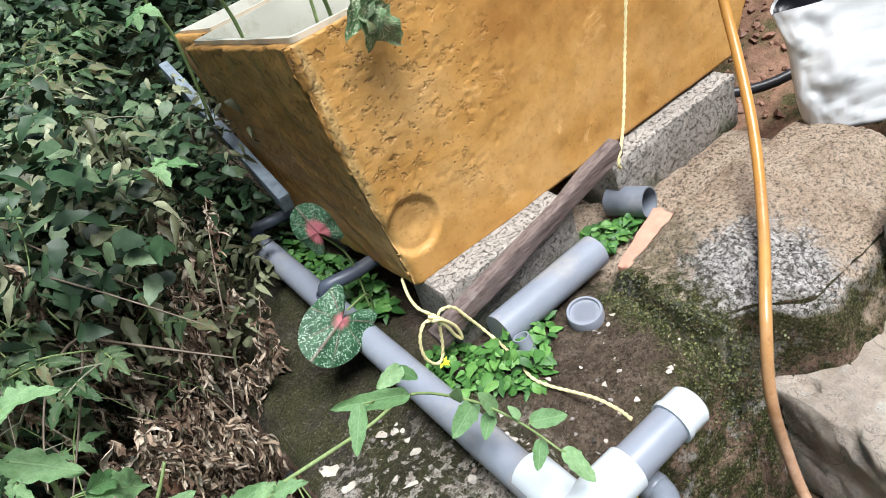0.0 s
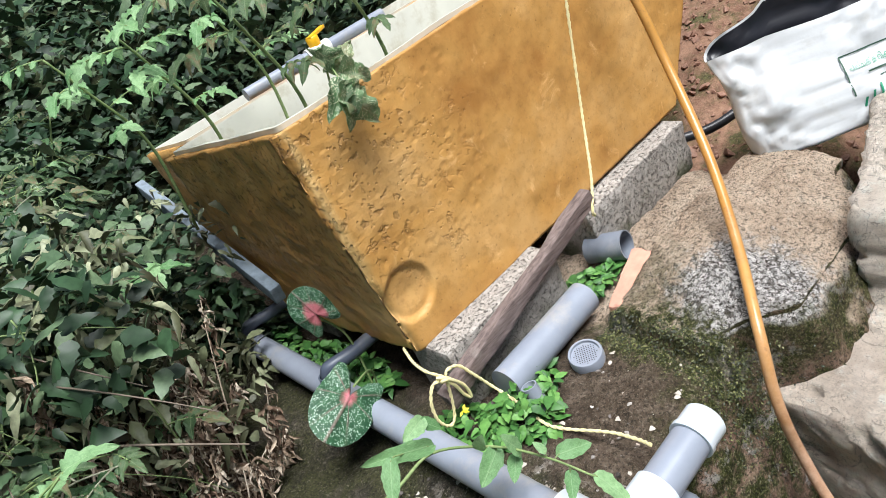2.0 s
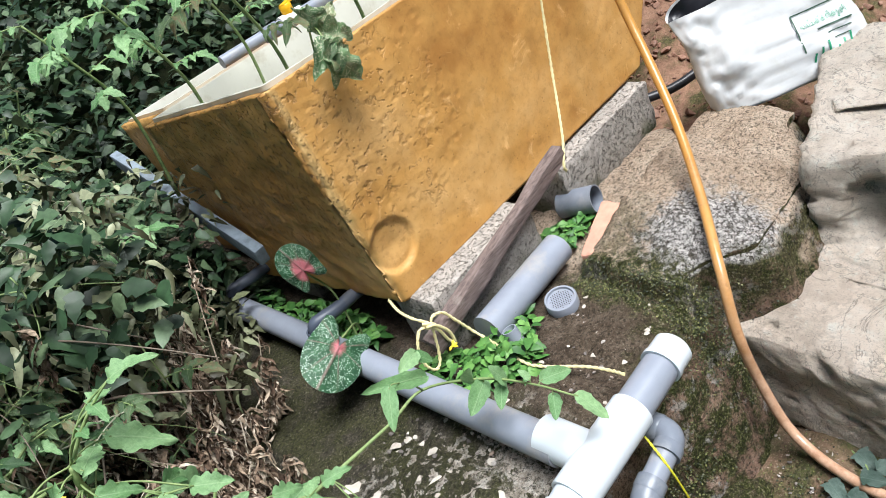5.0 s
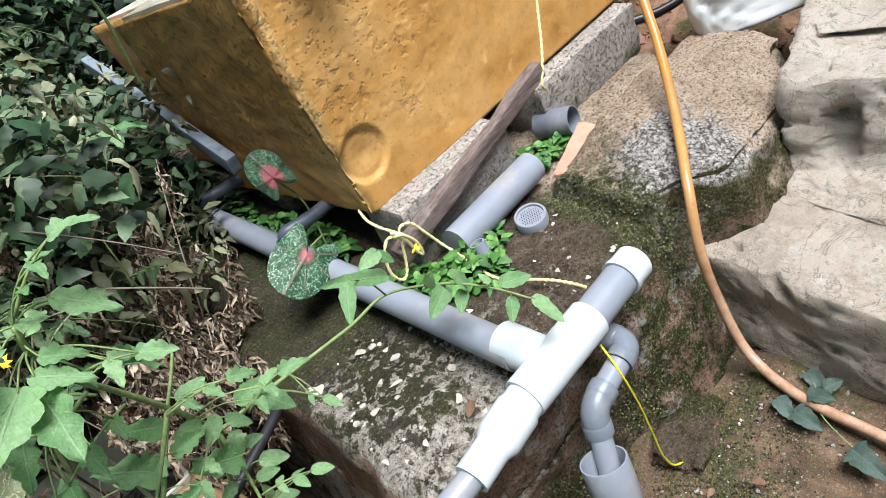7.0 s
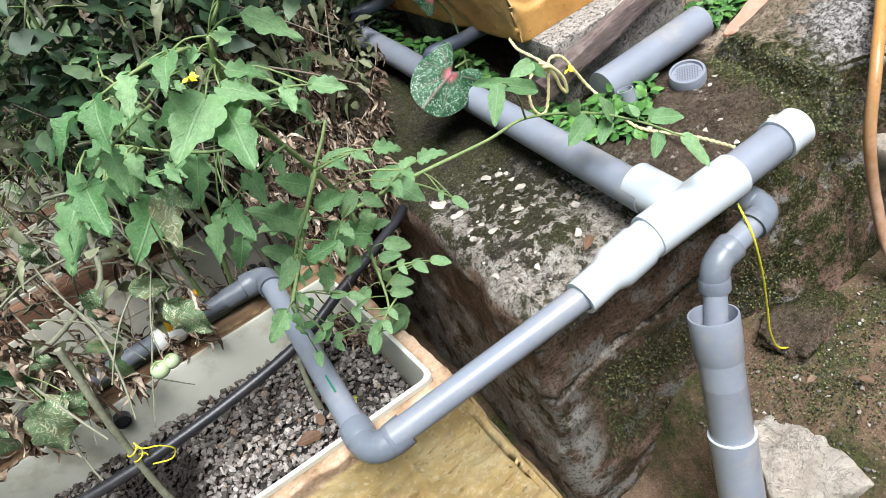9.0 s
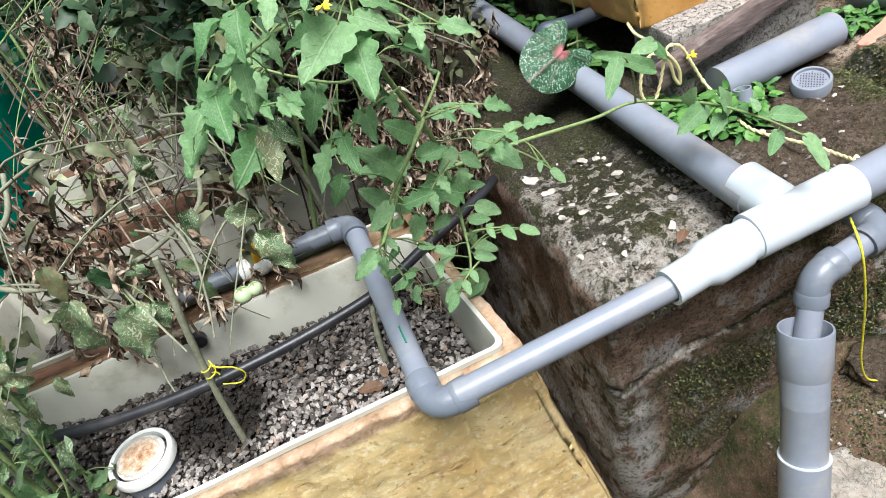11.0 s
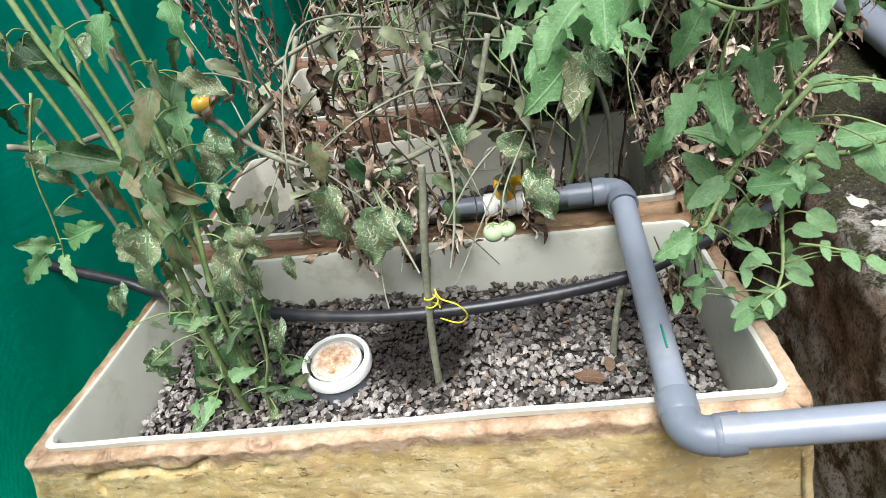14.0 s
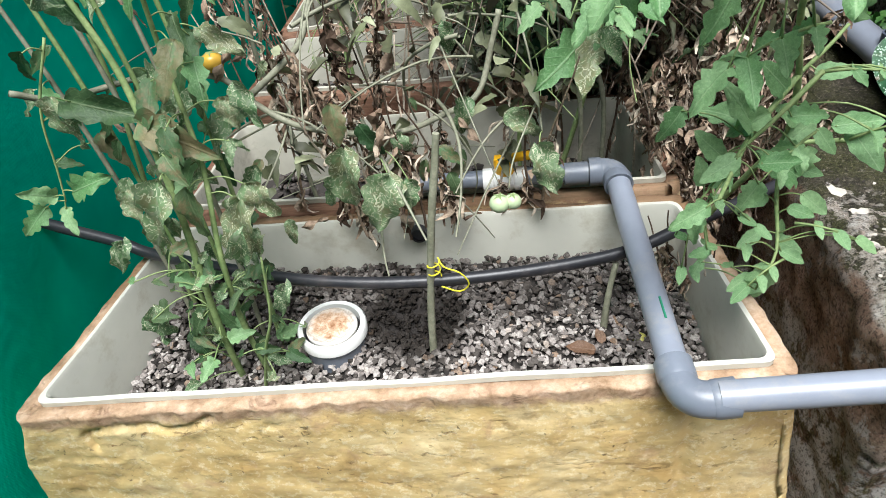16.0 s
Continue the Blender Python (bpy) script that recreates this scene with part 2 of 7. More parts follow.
FOAM = foam_material("foam_amber", (0.52, 0.275, 0.075), (0.37, 0.17, 0.04), (0.62, 0.37, 0.14))
FOAM_RAW = torn_foam()
LINER = plain("liner_plastic", (0.56, 0.55, 0.48), 0.35, 0.08, 6, 0.05, dirt=(0.36, 0.32, 0.23))
# rear beds: stained plastic, greyed to carry the shade inside them
LINER_SHADED = plain("liner_stained_shade", (0.46, 0.44, 0.37), 0.5, 0.15, 8, 0.1, dirt=(0.16, 0.13, 0.1))
PVC = plain("pvc_grey", (0.25, 0.272, 0.325), 0.33, 0.08, 14, 0.04, dirt=(0.36, 0.34, 0.32))
PVC_DARK = plain("pvc_dark_grey", (0.17, 0.19, 0.23), 0.35, 0.1, 14, 0.04, dirt=(0.3, 0.3, 0.3))
PVC_LIGHT = plain("pvc_pale", (0.60, 0.645, 0.69), 0.3, 0.04, 10, 0.03)
PVC_NAVY = plain("pvc_navy", (0.075, 0.09, 0.125), 0.4, 0.15, 14, 0.05, dirt=(0.16, 0.15, 0.14))
RUBBER = plain("black_hose", (0.022, 0.022, 0.026), 0.38, 0.2, 30, 0.1, dirt=(0.07, 0.06, 0.06))


def soil_material():
    m = Mat("soil", 0.95, spec=0.2)
    c = m.ramp(m.noise(9, 8, 0.65), (0.32, (0.06, 0.042, 0.03)), (0.5, (0.15, 0.098, 0.064)), (0.7, (0.25, 0.165, 0.11)))
    c = m.mix(m.ramp(m.cells(120), (0.12, 0.55), (0.3, 0.0)), c, (0.36, 0.27, 0.2))
    red = m.math("MULTIPLY", m.ramp(m.math("MULTIPLY", m.axis(0), 0.25), (0.66, 0.0), (0.74, 0.8)), m.ramp(m.math("MULTIPLY", m.axis(1), 0.25), (0.4, 1.0), (0.5, 0.0)))
    c = m.mix(red, c, m.ramp(m.noise(14, 8, 0.7), (0.35, (0.15, 0.075, 0.05)), (0.65, (0.36, 0.21, 0.14))))
    moss = m.ramp(m.noise(6, 8, 0.7), (0.47, 0.0), (0.6, 0.85))
    c = m.mix(moss, c, m.ramp(m.noise(90, 4), (0.4, (0.025, 0.035, 0.012)), (0.6, (0.07, 0.085, 0.025))))
    c = m.mix(m.ramp(m.noise(230, 4, 0.8), (0.36, 0.6), (0.45, 0.0)), c, (0.02, 0.014, 0.01))
    c = m.mix(m.ramp(m.noise(190, 4, 0.8), (0.58, 0.0), (0.65, 0.5)), c, (0.38, 0.29, 0.22))
    # the ground turns dark green-black behind the beds
    rear_dark = m.ramp(m.math("ADD", m.math("MULTIPLY", m.axis(1), 0.2), m.math("MULTIPLY", m.noise(3, 5), 0.1)), (0.44, 0.0), (0.5, 0.95))
    c = m.mix(rear_dark, c, m.ramp(m.noise(14, 8, 0.75), (0.35, (0.008, 0.009, 0.005)), (0.5, (0.025, 0.035, 0.014)), (0.68, (0.07, 0.085, 0.035))))
    m.colour(c)
    m.bump(m.noise(25, 8, 0.7), 0.8, 0.02).bump(m.noise(150, 6, 0.7), 0.5, 0.004)
    return m.m


def ledge_material():
    m = Mat("mossy_concrete", 0.95, spec=0.2)
    up = m.up()
    x, y, z = m.axis(0), m.axis(1), m.axis(2)
    wob = m.math("SUBTRACT", m.noise(22, 9, 0.72), 0.5)

    def blob(cx, cy, r0, r1, sx=1.0, sy=1.0, ragged=0.3):
        """A patch with a ragged edge round (cx, cy)."""
        dx = m.math("DIVIDE", m.math("SUBTRACT", x, cx), sx)
        dy = m.math("DIVIDE", m.math("SUBTRACT", y, cy), sy)
        d = m.math("SQRT", m.math("ADD", m.math("MULTIPLY", dx, dx), m.math("MULTIPLY", dy, dy)))
        return m.ramp(m.math("ADD", d, m.math("MULTIPLY", wob, ragged)), (r0, 1.0), (r1, 0.0))

    def most(*f):
        out = f[0]
        for g in f[1:]:
            out = m.math("MAXIMUM", out, g)
        return out
    # the flat top: dark crust, green film, pale flaked plaster
    top = m.ramp(m.noise(30, 10, 0.75), (0.32, (0.018, 0.016, 0.012)), (0.5, (0.075, 0.066, 0.05)), (0.68, (0.19, 0.16, 0.125)))
    film = m.ramp(m.noise(9, 8, 0.7), (0.4, 0.0), (0.54, 0.9))
    top = m.mix(film, top, m.ramp(m.noise(140, 6, 0.75), (0.36, (0.024, 0.026, 0.01)), (0.62, (0.12, 0.122, 0.052))))
    pale = m.ramp(m.noise(55, 9, 0.75), (0.34, (0.27, 0.22, 0.175)), (0.48, (0.56, 0.49, 0.42)), (0.62, (0.78, 0.74, 0.68)))
    shard = m.math("MULTIPLY", m.ramp(m.noise(42, 6, 0.6), (0.545, 0.0), (0.56, 1.0)), most(blob(1.58, 0.16, 0.14, 0.24, 1, 1.3), blob(1.78, 0.1, 0.1, 0.2)))
    worn = most(blob(1.485, 0.11, 0.045, 0.07, 1.0, 1.9), blob(1.61, 0.012, 0.045, 0.07, 1.7, 1.0), blob(1.75, 0.09, 0.03, 0.06, 1.1, 1.7), blob(1.52, 0.35, 0.02, 0.04, 1, 1.5))
    worn = m.math("MULTIPLY", worn, m.ramp(m.noise(34, 8, 0.75), (0.42, 0.0), (0.46, 1.0)))
    top = m.mix(most(shard, worn), top, pale)
    # the brown floor between the pipe and the bank
    floor = m.ramp(m.noise(26, 10, 0.75), (0.32, (0.05, 0.034, 0.024)), (0.5, (0.15, 0.108, 0.078)), (0.68, (0.3, 0.23, 0.18)))
    top = m.mix(m.ramp(m.math("SUBTRACT", m.math("ADD", x, m.math("MULTIPLY", wob, 0.3)), 1.5), (0.36, 0.0), (0.45, 0.9)), top, floor)
    # the bank: earthy plaster, exposed pebbles, moss
    bank = m.ramp(m.noise(14, 10, 0.72), (0.3, (0.46, 0.33, 0.235)), (0.48, (0.69, 0.53, 0.395)), (0.7, (0.82, 0.68, 0.54)))
    bank = m.mix(m.ramp(m.noise(130, 8, 0.8), (0.4, 0.5), (0.5, 0.0)), bank, (0.2, 0.14, 0.1))
    bank = m.mix(m.ramp(m.noise(40, 9, 0.8), (0.38, 0.5), (0.46, 0.0)), bank, (0.26, 0.19, 0.13))
    bank = m.mix(m.ramp(m.noise(60, 9, 0.8), (0.55, 0.0), (0.66, 0.6)), bank, (0.8, 0.7, 0.58))
    peb = m.mix(m.math("MAXIMUM", m.ramp(m.noise(120, 5, 0.7), (0.41, 1.0), (0.47, 0.0)), m.ramp(m.cells(88), (0.58, 0.0), (0.74, 0.8))), m.ramp(m.cells(88, out="Color"), (0.2, (0.55, 0.515, 0.49)), (0.8, (0.86, 0.82, 0.79))), (0.07, 0.055, 0.045))
    bank = m.mix(blob(2.46, -0.01, 0.12, 0.17, 1.2, 1.15, 0.3), bank, peb)
    onbank = m.ramp(m.math("SUBTRACT", m.math("ADD", m.math("SUBTRACT", x, m.math("MULTIPLY", m.math("MAXIMUM", m.math("SUBTRACT", y, 0.13), 0.0), 0.12)), m.math("MULTIPLY", wob, 0.1)), 2.0), (0.27, 0.0), (0.32, 1.0))
    top = m.mix(onbank, top, bank)
    moss = m.ramp(m.noise(150, 7, 0.75), (0.36, (0.008, 0.011, 0.004)), (0.5, (0.06, 0.068, 0.018)), (0.66, (0.2, 0.2, 0.07)))
    tuft = m.ramp(m.noise(42, 8, 0.72), (0.4, 0.15), (0.52, 1.0))
    where = m.math("MULTIPLY", most(blob(2.31, 0.12, 0.08, 0.13, 0.75, 2.0), m.math("MULTIPLY", blob(2.42, 0.22, 0.05, 0.14, 1.2, 0.9), 0.6), blob(2.2, -0.1, 0.10, 0.17, 1.2, 1.0), blob(2.40, -0.2, 0.06, 0.14, 1.2, 1)), tuft)
    top = m.mix(where, top, moss)
    # the upright stone face
    face = m.ramp(m.noise(12, 10, 0.72), (0.3, (0.06, 0.04, 0.03)), (0.42, (0.27, 0.165, 0.12)), (0.58, (0.46, 0.3, 0.225)), (0.76, (0.58, 0.47, 0.4)))
    face = m.mix(m.ramp(m.noise(90, 8, 0.8), (0.36, 0.7), (0.48, 0.0)), face, (0.03, 0.02, 0.015))
    low = m.ramp(m.math("ADD", z, m.math("MULTIPLY", wob, 0.35)), (0.2, 0.75), (0.3, 0.25))
    east = m.ramp(m.math("ADD", m.math("MULTIPLY", x, 0.4), m.math("MULTIPLY", wob, 0.1)), (0.74, 0.0), (0.80, 1.0))
    fm = m.math("MULTIPLY", m.math("MAXIMUM", low, east), m.ramp(m.noise(16, 9, 0.72), (0.42, 0.0), (0.54, 1.0)))
    rim = m.math("MULTIPLY", m.ramp(m.math("ADD", z, m.math("MULTIPLY", wob, 0.18)), (0.40, 0.0), (0.44, 0.9)), m.ramp(m.math("SUBTRACT", x, 1.4), (0.08, 0.2), (0.16, 1.0)))
    fm = m.math("MAXIMUM", fm, m.math("MULTIPLY", rim, m.ramp(m.noise(24, 8, 0.72), (0.38, 0.2), (0.5, 1.0))))
    face = m.mix(fm, face, moss)
    white = m.math("MULTIPLY", m.ramp(m.noise(9, 9, 0.72), (0.555, 0.0), (0.585, 0.8)), m.ramp(z, (0.3, 1.0), (0.45, 0.5)))
    corner = m.math("MULTIPLY", m.math("MULTIPLY", m.ramp(m.math("SUBTRACT", x, 1.4), (0.1, 1.0), (0.15, 0.0)), m.ramp(z, (0.2, 1.0), (0.3, 0.0))), m.ramp(m.noise(12, 9, 0.72), (0.44, 0.0), (0.5, 0.9)))
    face = m.mix(m.math("MAXIMUM", white, corner), face, (0.52, 0.49, 0.46))
    flat = m.ramp(m.math("ADD", up, m.math("MULTIPLY", wob, 0.5)), (0.5, 0.0), (0.68, 1.0))
    whole = m.mix(flat, face, top)
    whole = m.mix(m.ramp(m.noise(250, 4, 0.8), (0.36, 0.6), (0.45, 0.0)), whole, (0.018, 0.014, 0.01))
    whole = m.mix(m.ramp(m.noise(150, 5, 0.8), (0.56, 0.0), (0.62, 0.5)), whole, (0.44, 0.385, 0.3))
    whole = m.mix(m.ramp(m.noise(115, 6, 0.75), (0.42, 0.7), (0.48, 0.0)), whole, (0.022, 0.018, 0.012))
    m.colour(whole)
    m.bump(m.noise(34, 10, 0.8), 1.0, 0.045).bump(m.noise(130, 8, 0.8), 1.0, 0.018)
    return m.m


def rock_material(name, dark, mid, light, moss=0.3):
    m = Mat(name, 0.95, spec=0.25)
    c = m.ramp(m.noise(9, 9, 0.7), (0.3, dark), (0.5, mid), (0.7, light))
    c = m.mix(m.ramp(m.noise(90, 8, 0.8), (0.36, 0.6), (0.45, 0.0)), c, tuple(v * 0.6 for v in dark))
    c = m.mix(m.ramp(m.noise(24, 8, 0.75), (0.54, 0.0), (0.66, 0.6)), c, tuple(min(0.9, v * 1.15) for v in light))
    st = m.noise(6, 8, 0.7, stretch=(0.5, 0.5, 5))
    c = m.mix(m.ramp(st, (0.38, 0.3), (0.5, 0.0)), c, tuple(v * 0.7 for v in mid))
    c = m.mix(m.ramp(m.noise(260, 4, 0.8), (0.36, 0.45), (0.44, 0.0)), c, tuple(v * 0.45 for v in dark))
    c = m.mix(m.ramp(st, (0.46, 0.0), (0.48, 0.3), (0.5, 0.0)), c, tuple(v * 0.5 for v in dark))
    seam = m.noise(7, 6, 0.6, 0.8)
    c = m.mix(m.ramp(seam, (0.49, 0.0), (0.5, 0.6), (0.51, 0.0)), c, tuple(v * 0.3 for v in dark))
    c = m.mix(m.ramp(m.noise(34, 7, 0.7, 1.2), (0.36, 0.6), (0.41, 0.0)), c, tuple(v * 0.45 for v in dark))
    green = m.math("MULTIPLY", m.ramp(m.noise(5, 7, 0.65), (0.54, 0.0), (0.66, 1.0)), moss)
    c = m.mix(green, c, (0.07, 0.07, 0.03))
    m.colour(c)
    m.bump(m.noise(22, 9, 0.75), 1.0, 0.045).bump(m.noise(120, 8, 0.8), 1.0, 0.012).bump(st, 0.35, 0.025)
    return m.m


def netting_material():
    m = Mat("green_netting", 0.75, spec=0.2)
    weave = m.math("MULTIPLY", m.math("SINE", m.math("MULTIPLY", m.axis(1), 1500.0)), m.math("SINE", m.math("MULTIPLY", m.axis(2), 1500.0)))
    c = m.ramp(m.noise(3, 4), (0.3, (0.0, 0.42, 0.29)), (0.7, (0.0, 0.54, 0.375)))
    c = m.mix(m.ramp(weave, (0.2, 0.0), (0.9, 0.12)), c, (0.01, 0.56, 0.37))
    c = m.mix(m.ramp(m.noise(22, 7, 0.75), (0.66, 0.0), (0.74, 0.5)), c, (0.2, 0.3, 0.24))
    m.colour(c)
    m.bump(weave, 0.12, 0.001).bump(m.noise(16, 5), 0.3, 0.01)
    tr = m.n.new("ShaderNodeBsdfTranslucent")
    m.put(c, tr.inputs["Color"])
    mx = m.n.new("ShaderNodeMixShader")
    mx.inputs[0].default_value = 0.3
    m.put(m.b.outputs[0], mx.inputs[1])
    m.put(tr.outputs[0], mx.inputs[2])
    m.put(mx.outputs[0], m.n["Material Output"].inputs[0])
    return m.m


def leaf_material(name, dark, light, vein, mined=0.0, brown=0.0, rough=0.45):
    m = Mat(name, rough, spec=0.4).local()
    rnd = m.random()
    c = m.mix(rnd, dark, light)
    c = m.mix(m.ramp(m.noise(6, 5, 0.6), (0.35, 0.0), (0.7, 0.55)), c, tuple(v * 0.62 for v in dark))
    x = m.math("ABSOLUTE", m.axis(0))
    rib = m.ramp(x, (0.008, 1.0), (0.02, 0.0))
    side = m.math("SINE", m.math("MULTIPLY", m.math("SUBTRACT", m.axis(1), m.math("MULTIPLY", x, 0.9)), 46.0))
    veins = m.math("MAXIMUM", rib, m.math("MULTIPLY", m.ramp(side, (0.93, 0.0), (1.0, 1.0)), 0.5))
    c = m.mix(m.math("MULTIPLY", veins, 0.35), c, vein)
    c = m.mix(m.ramp(m.noise(22, 6, 0.7), (0.5, 0.0), (0.7, 0.35)), c, tuple(min(1.0, v * 1.25 + 0.03) for v in light))
    if brown:
        c = m.mix(m.math("MULTIPLY", m.ramp(m.math("ADD", m.noise(3, 5), m.math("MULTIPLY", m.math("SUBTRACT", rnd, 0.5), 0.35)), (0.55, 0.0), (0.66, 1.0)), brown), c, m.ramp(m.noise(12, 5), (0.3, (0.16, 0.075, 0.04)), (0.7, (0.42, 0.27, 0.16))))
    if mined:
        t = m.n.new("ShaderNodeTexNoise")
        t.noise_dimensions = "4D"
        t.inputs["Scale"].default_value, t.inputs["Detail"].default_value, t.inputs["Distortion"].default_value = 5.5, 1.5, 1.6
        m.put(m.co, t.inputs["Vector"])
        m.put(m.math("MULTIPLY", rnd, 40.0), t.inputs["W"])
        line = m.ramp(m.math("ABSOLUTE", m.math("SUBTRACT", t.outputs["Fac"], 0.5)), (0.010, 1.0), (0.024, 0.0))
        c = m.mix(m.math("MULTIPLY", line, mined), c, (0.68, 0.7, 0.5))
        c = m.mix(m.math("MULTIPLY", m.ramp(t.outputs["Fac"], (0.55, 0.0), (0.68, 0.6)), mined), c, (0.36, 0.38, 0.28))
    m.colour(c)
    m.bump(veins, 0.35, 0.01).bump(m.noise(25, 4), 0.25, 0.01)
    tr = m.n.new("ShaderNodeBsdfTranslucent")
    m.put(c, tr.inputs["Color"])
    mx = m.n.new("ShaderNodeMixShader")
    mx.inputs[0].default_value = 0.34
    out = m.n["Material Output"]
    m.put(m.b.outputs[0], mx.inputs[1])
    m.put(tr.outputs[0], mx.inputs[2])
    m.put(mx.outputs[0], out.inputs[0])
    return m.m


def dry_material():
    m = Mat("dry_leaf", 0.9, spec=0.15)
    isl = m.island()
    c = m.ramp(isl, (0.0, (0.05, 0.034, 0.024)), (0.3, (0.18, 0.12, 0.083)), (0.65, (0.45, 0.34, 0.245)), (1.0, (0.72, 0.62, 0.5)))
    c = m.mix(m.ramp(m.noise(60, 6, 0.7), (0.35, 0.6), (0.6, 0.0)), c, (0.04, 0.025, 0.018))
    m.colour(c)
    m.bump(m.noise(120, 5, 0.7), 0.6, 0.004)
    return m.m


def stem_material(name, a, b):
    m = Mat(name, 0.6, spec=0.3)
    c = m.ramp(m.noise(20, 6, 0.6), (0.3, a), (0.7, b))
    m.colour(m.mix(m.ramp(m.noise(120, 4), (0.4, 0.35), (0.6, 0.0)), c, tuple(v * 0.5 for v in a)))
    m.bump(m.noise(200, 4), 0.3, 0.002)
    return m.m


def gravel_material():
    m = Mat("gravel", 0.95, spec=0.2)
    isl = m.island()
    c = m.ramp(isl, (0.0, (0.06, 0.052, 0.046)), (0.25, (0.17, 0.148, 0.135)), (0.6, (0.38, 0.335, 0.31)), (0.93, (0.6, 0.55, 0.51)), (1.0, (0.34, 0.22, 0.14)))
    c = m.mix(m.ramp(m.noise(180, 5, 0.7), (0.35, 0.55), (0.6, 0.0)), c, (0.07, 0.06, 0.05))
    # gravel darkens round the stake's pit and towards the back wall
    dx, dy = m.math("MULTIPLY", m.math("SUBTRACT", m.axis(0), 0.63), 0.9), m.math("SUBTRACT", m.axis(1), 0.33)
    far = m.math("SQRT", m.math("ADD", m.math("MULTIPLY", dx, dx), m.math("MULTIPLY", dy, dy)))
    dark_zone = m.ramp(m.math("ADD", far, m.math("MULTIPLY", m.noise(14, 5), 0.1)), (0.135, 0.95), (0.2, 0.0))
    dark_zone = m.math("MAXIMUM", dark_zone, m.ramp(m.math("ADD", m.axis(1), m.math("MULTIPLY", m.noise(10, 5), 0.12)), (0.33, 0.0), (0.42, 0.6)))
    c = m.mix(dark_zone, c, (0.02, 0.016, 0.013))
    m.colour(c)
    m.bump(m.noise(220, 6, 0.7), 0.7, 0.003)
    return m.m


def caladium_material(pink):
    m = Mat("caladium", 0.5, spec=0.35).local()
    c = m.ramp(m.noise(7, 5), (0.3, (0.008, 0.042, 0.016)), (0.7, (0.026, 0.1, 0.038)))
    x, y = m.axis(0), m.axis(1)
    t = m.n.new("ShaderNodeTexVoronoi")
    t.inputs["Scale"].default_value = 46
    wv = m.n.new("ShaderNodeTexNoise")
    wv.inputs["Scale"].default_value = 9
    m.put(m.co, wv.inputs["Vector"])
    m.put(m.mix(0.06, m.co, wv.outputs["Color"]), t.inputs["Vector"])
    spots = m.math("MULTIPLY", m.ramp(t.outputs["Distance"], (0.26, 1.0), (0.44, 0.0)), m.ramp(m.noise(15, 5), (0.42, 0.0), (0.5, 1.0)))
    ax = m.math("ABSOLUTE", x)
    d = m.math("SQRT", m.math("ADD", m.math("MULTIPLY", x, x), m.math("MULTIPLY", m.math("SUBTRACT", y, 0.36), m.math("SUBTRACT", y, 0.36))))
    edge = m.ramp(d, (0.1, 0.0), (0.2, 1.0))
    c = m.mix(m.math("MULTIPLY", spots, edge), c, (0.44, 0.58, 0.46))
    heart = m.ramp(m.math("ADD", m.math("ADD", d, m.math("MULTIPLY", ax, 0.5)), m.math("MULTIPLY", m.math("SUBTRACT", m.noise(14, 5), 0.5), 0.16)), (pink, 1.0), (pink + 0.12, 0.0))
    ribs = m.math("MAXIMUM", m.ramp(ax, (0.01, 1.0), (0.03, 0.0)), m.math("MULTIPLY", m.ramp(m.math("SINE", m.math("MULTIPLY", m.math("ARCTAN2", m.math("SUBTRACT", y, 0.36), x), 7.0)), (0.93, 0.0), (1.0, 1.0)), m.ramp(d, (0.25, 1.0), (0.5, 0.2))))
    c = m.mix(m.math("MULTIPLY", heart, 0.85), c, (0.48, 0.13, 0.16))
    c = m.mix(m.math("MULTIPLY", ribs, 0.45), c, (0.27, 0.16, 0.15))
    m.colour(c)
    m.bump(ribs, 0.4, 0.01).bump(m.noise(20, 4), 0.3, 0.01)
    return m.m


SOIL = soil_material()
SILT = plain("silt", (0.03, 0.025, 0.022), 0.9, 0.3, 20, 0.5)
LEDGE = ledge_material()
ROCK = rock_material("rock_sandy", (0.54, 0.43, 0.34), (0.8, 0.68, 0.57), (0.89, 0.81, 0.72), 0.15)
ROCK_PALE = rock_material("rock_pale", (0.55, 0.45, 0.36), (0.8, 0.7, 0.6), (0.87, 0.8, 0.71), 0.15)
SHEET = netting_material()
LEAF = leaf_material("leaf_green", (0.13, 0.29, 0.105), (0.36, 0.56, 0.275), (0.46, 0.62, 0.36), rough=0.42)
LEAF_PALE = leaf_material("leaf_dusty", (0.05, 0.105, 0.04), (0.18, 0.26, 0.12), (0.3, 0.37, 0.2), brown=0.5)
LEAF_MINED = leaf_material("leaf_mined", (0.09, 0.19, 0.075), (0.25, 0.37, 0.18), (0.38, 0.45, 0.3), mined=0.95, brown=0.4)
LEAF_DARK = leaf_material("leaf_dark", (0.025, 0.07, 0.024), (0.11, 0.2, 0.08), (0.15, 0.24, 0.12), brown=0.4)
IVY = leaf_material("ivy_leaf", (0.05, 0.09, 0.07), (0.14, 0.2, 0.17), (0.2, 0.27, 0.22))
DRY = dry_material()
STEM = stem_material("stem_green", (0.17, 0.25, 0.09), (0.32, 0.4, 0.17))
STEM_GREY = stem_material("stem_grey", (0.19, 0.19, 0.13), (0.33, 0.33, 0.24))
STEM_DRY = stem_material("stem_dry", (0.13, 0.1, 0.075), (0.27, 0.22, 0.17))
GRAVEL = gravel_material()
# rear beds: dark silty gravel with their shade put into the colour
GRAVEL_SHADED = plain("gravel_shaded", (0.055, 0.045, 0.04), 0.6, 0.4, 30, 0.5)
CLOD = stem_material("red_clods", (0.17, 0.085, 0.055), (0.36, 0.21, 0.15))
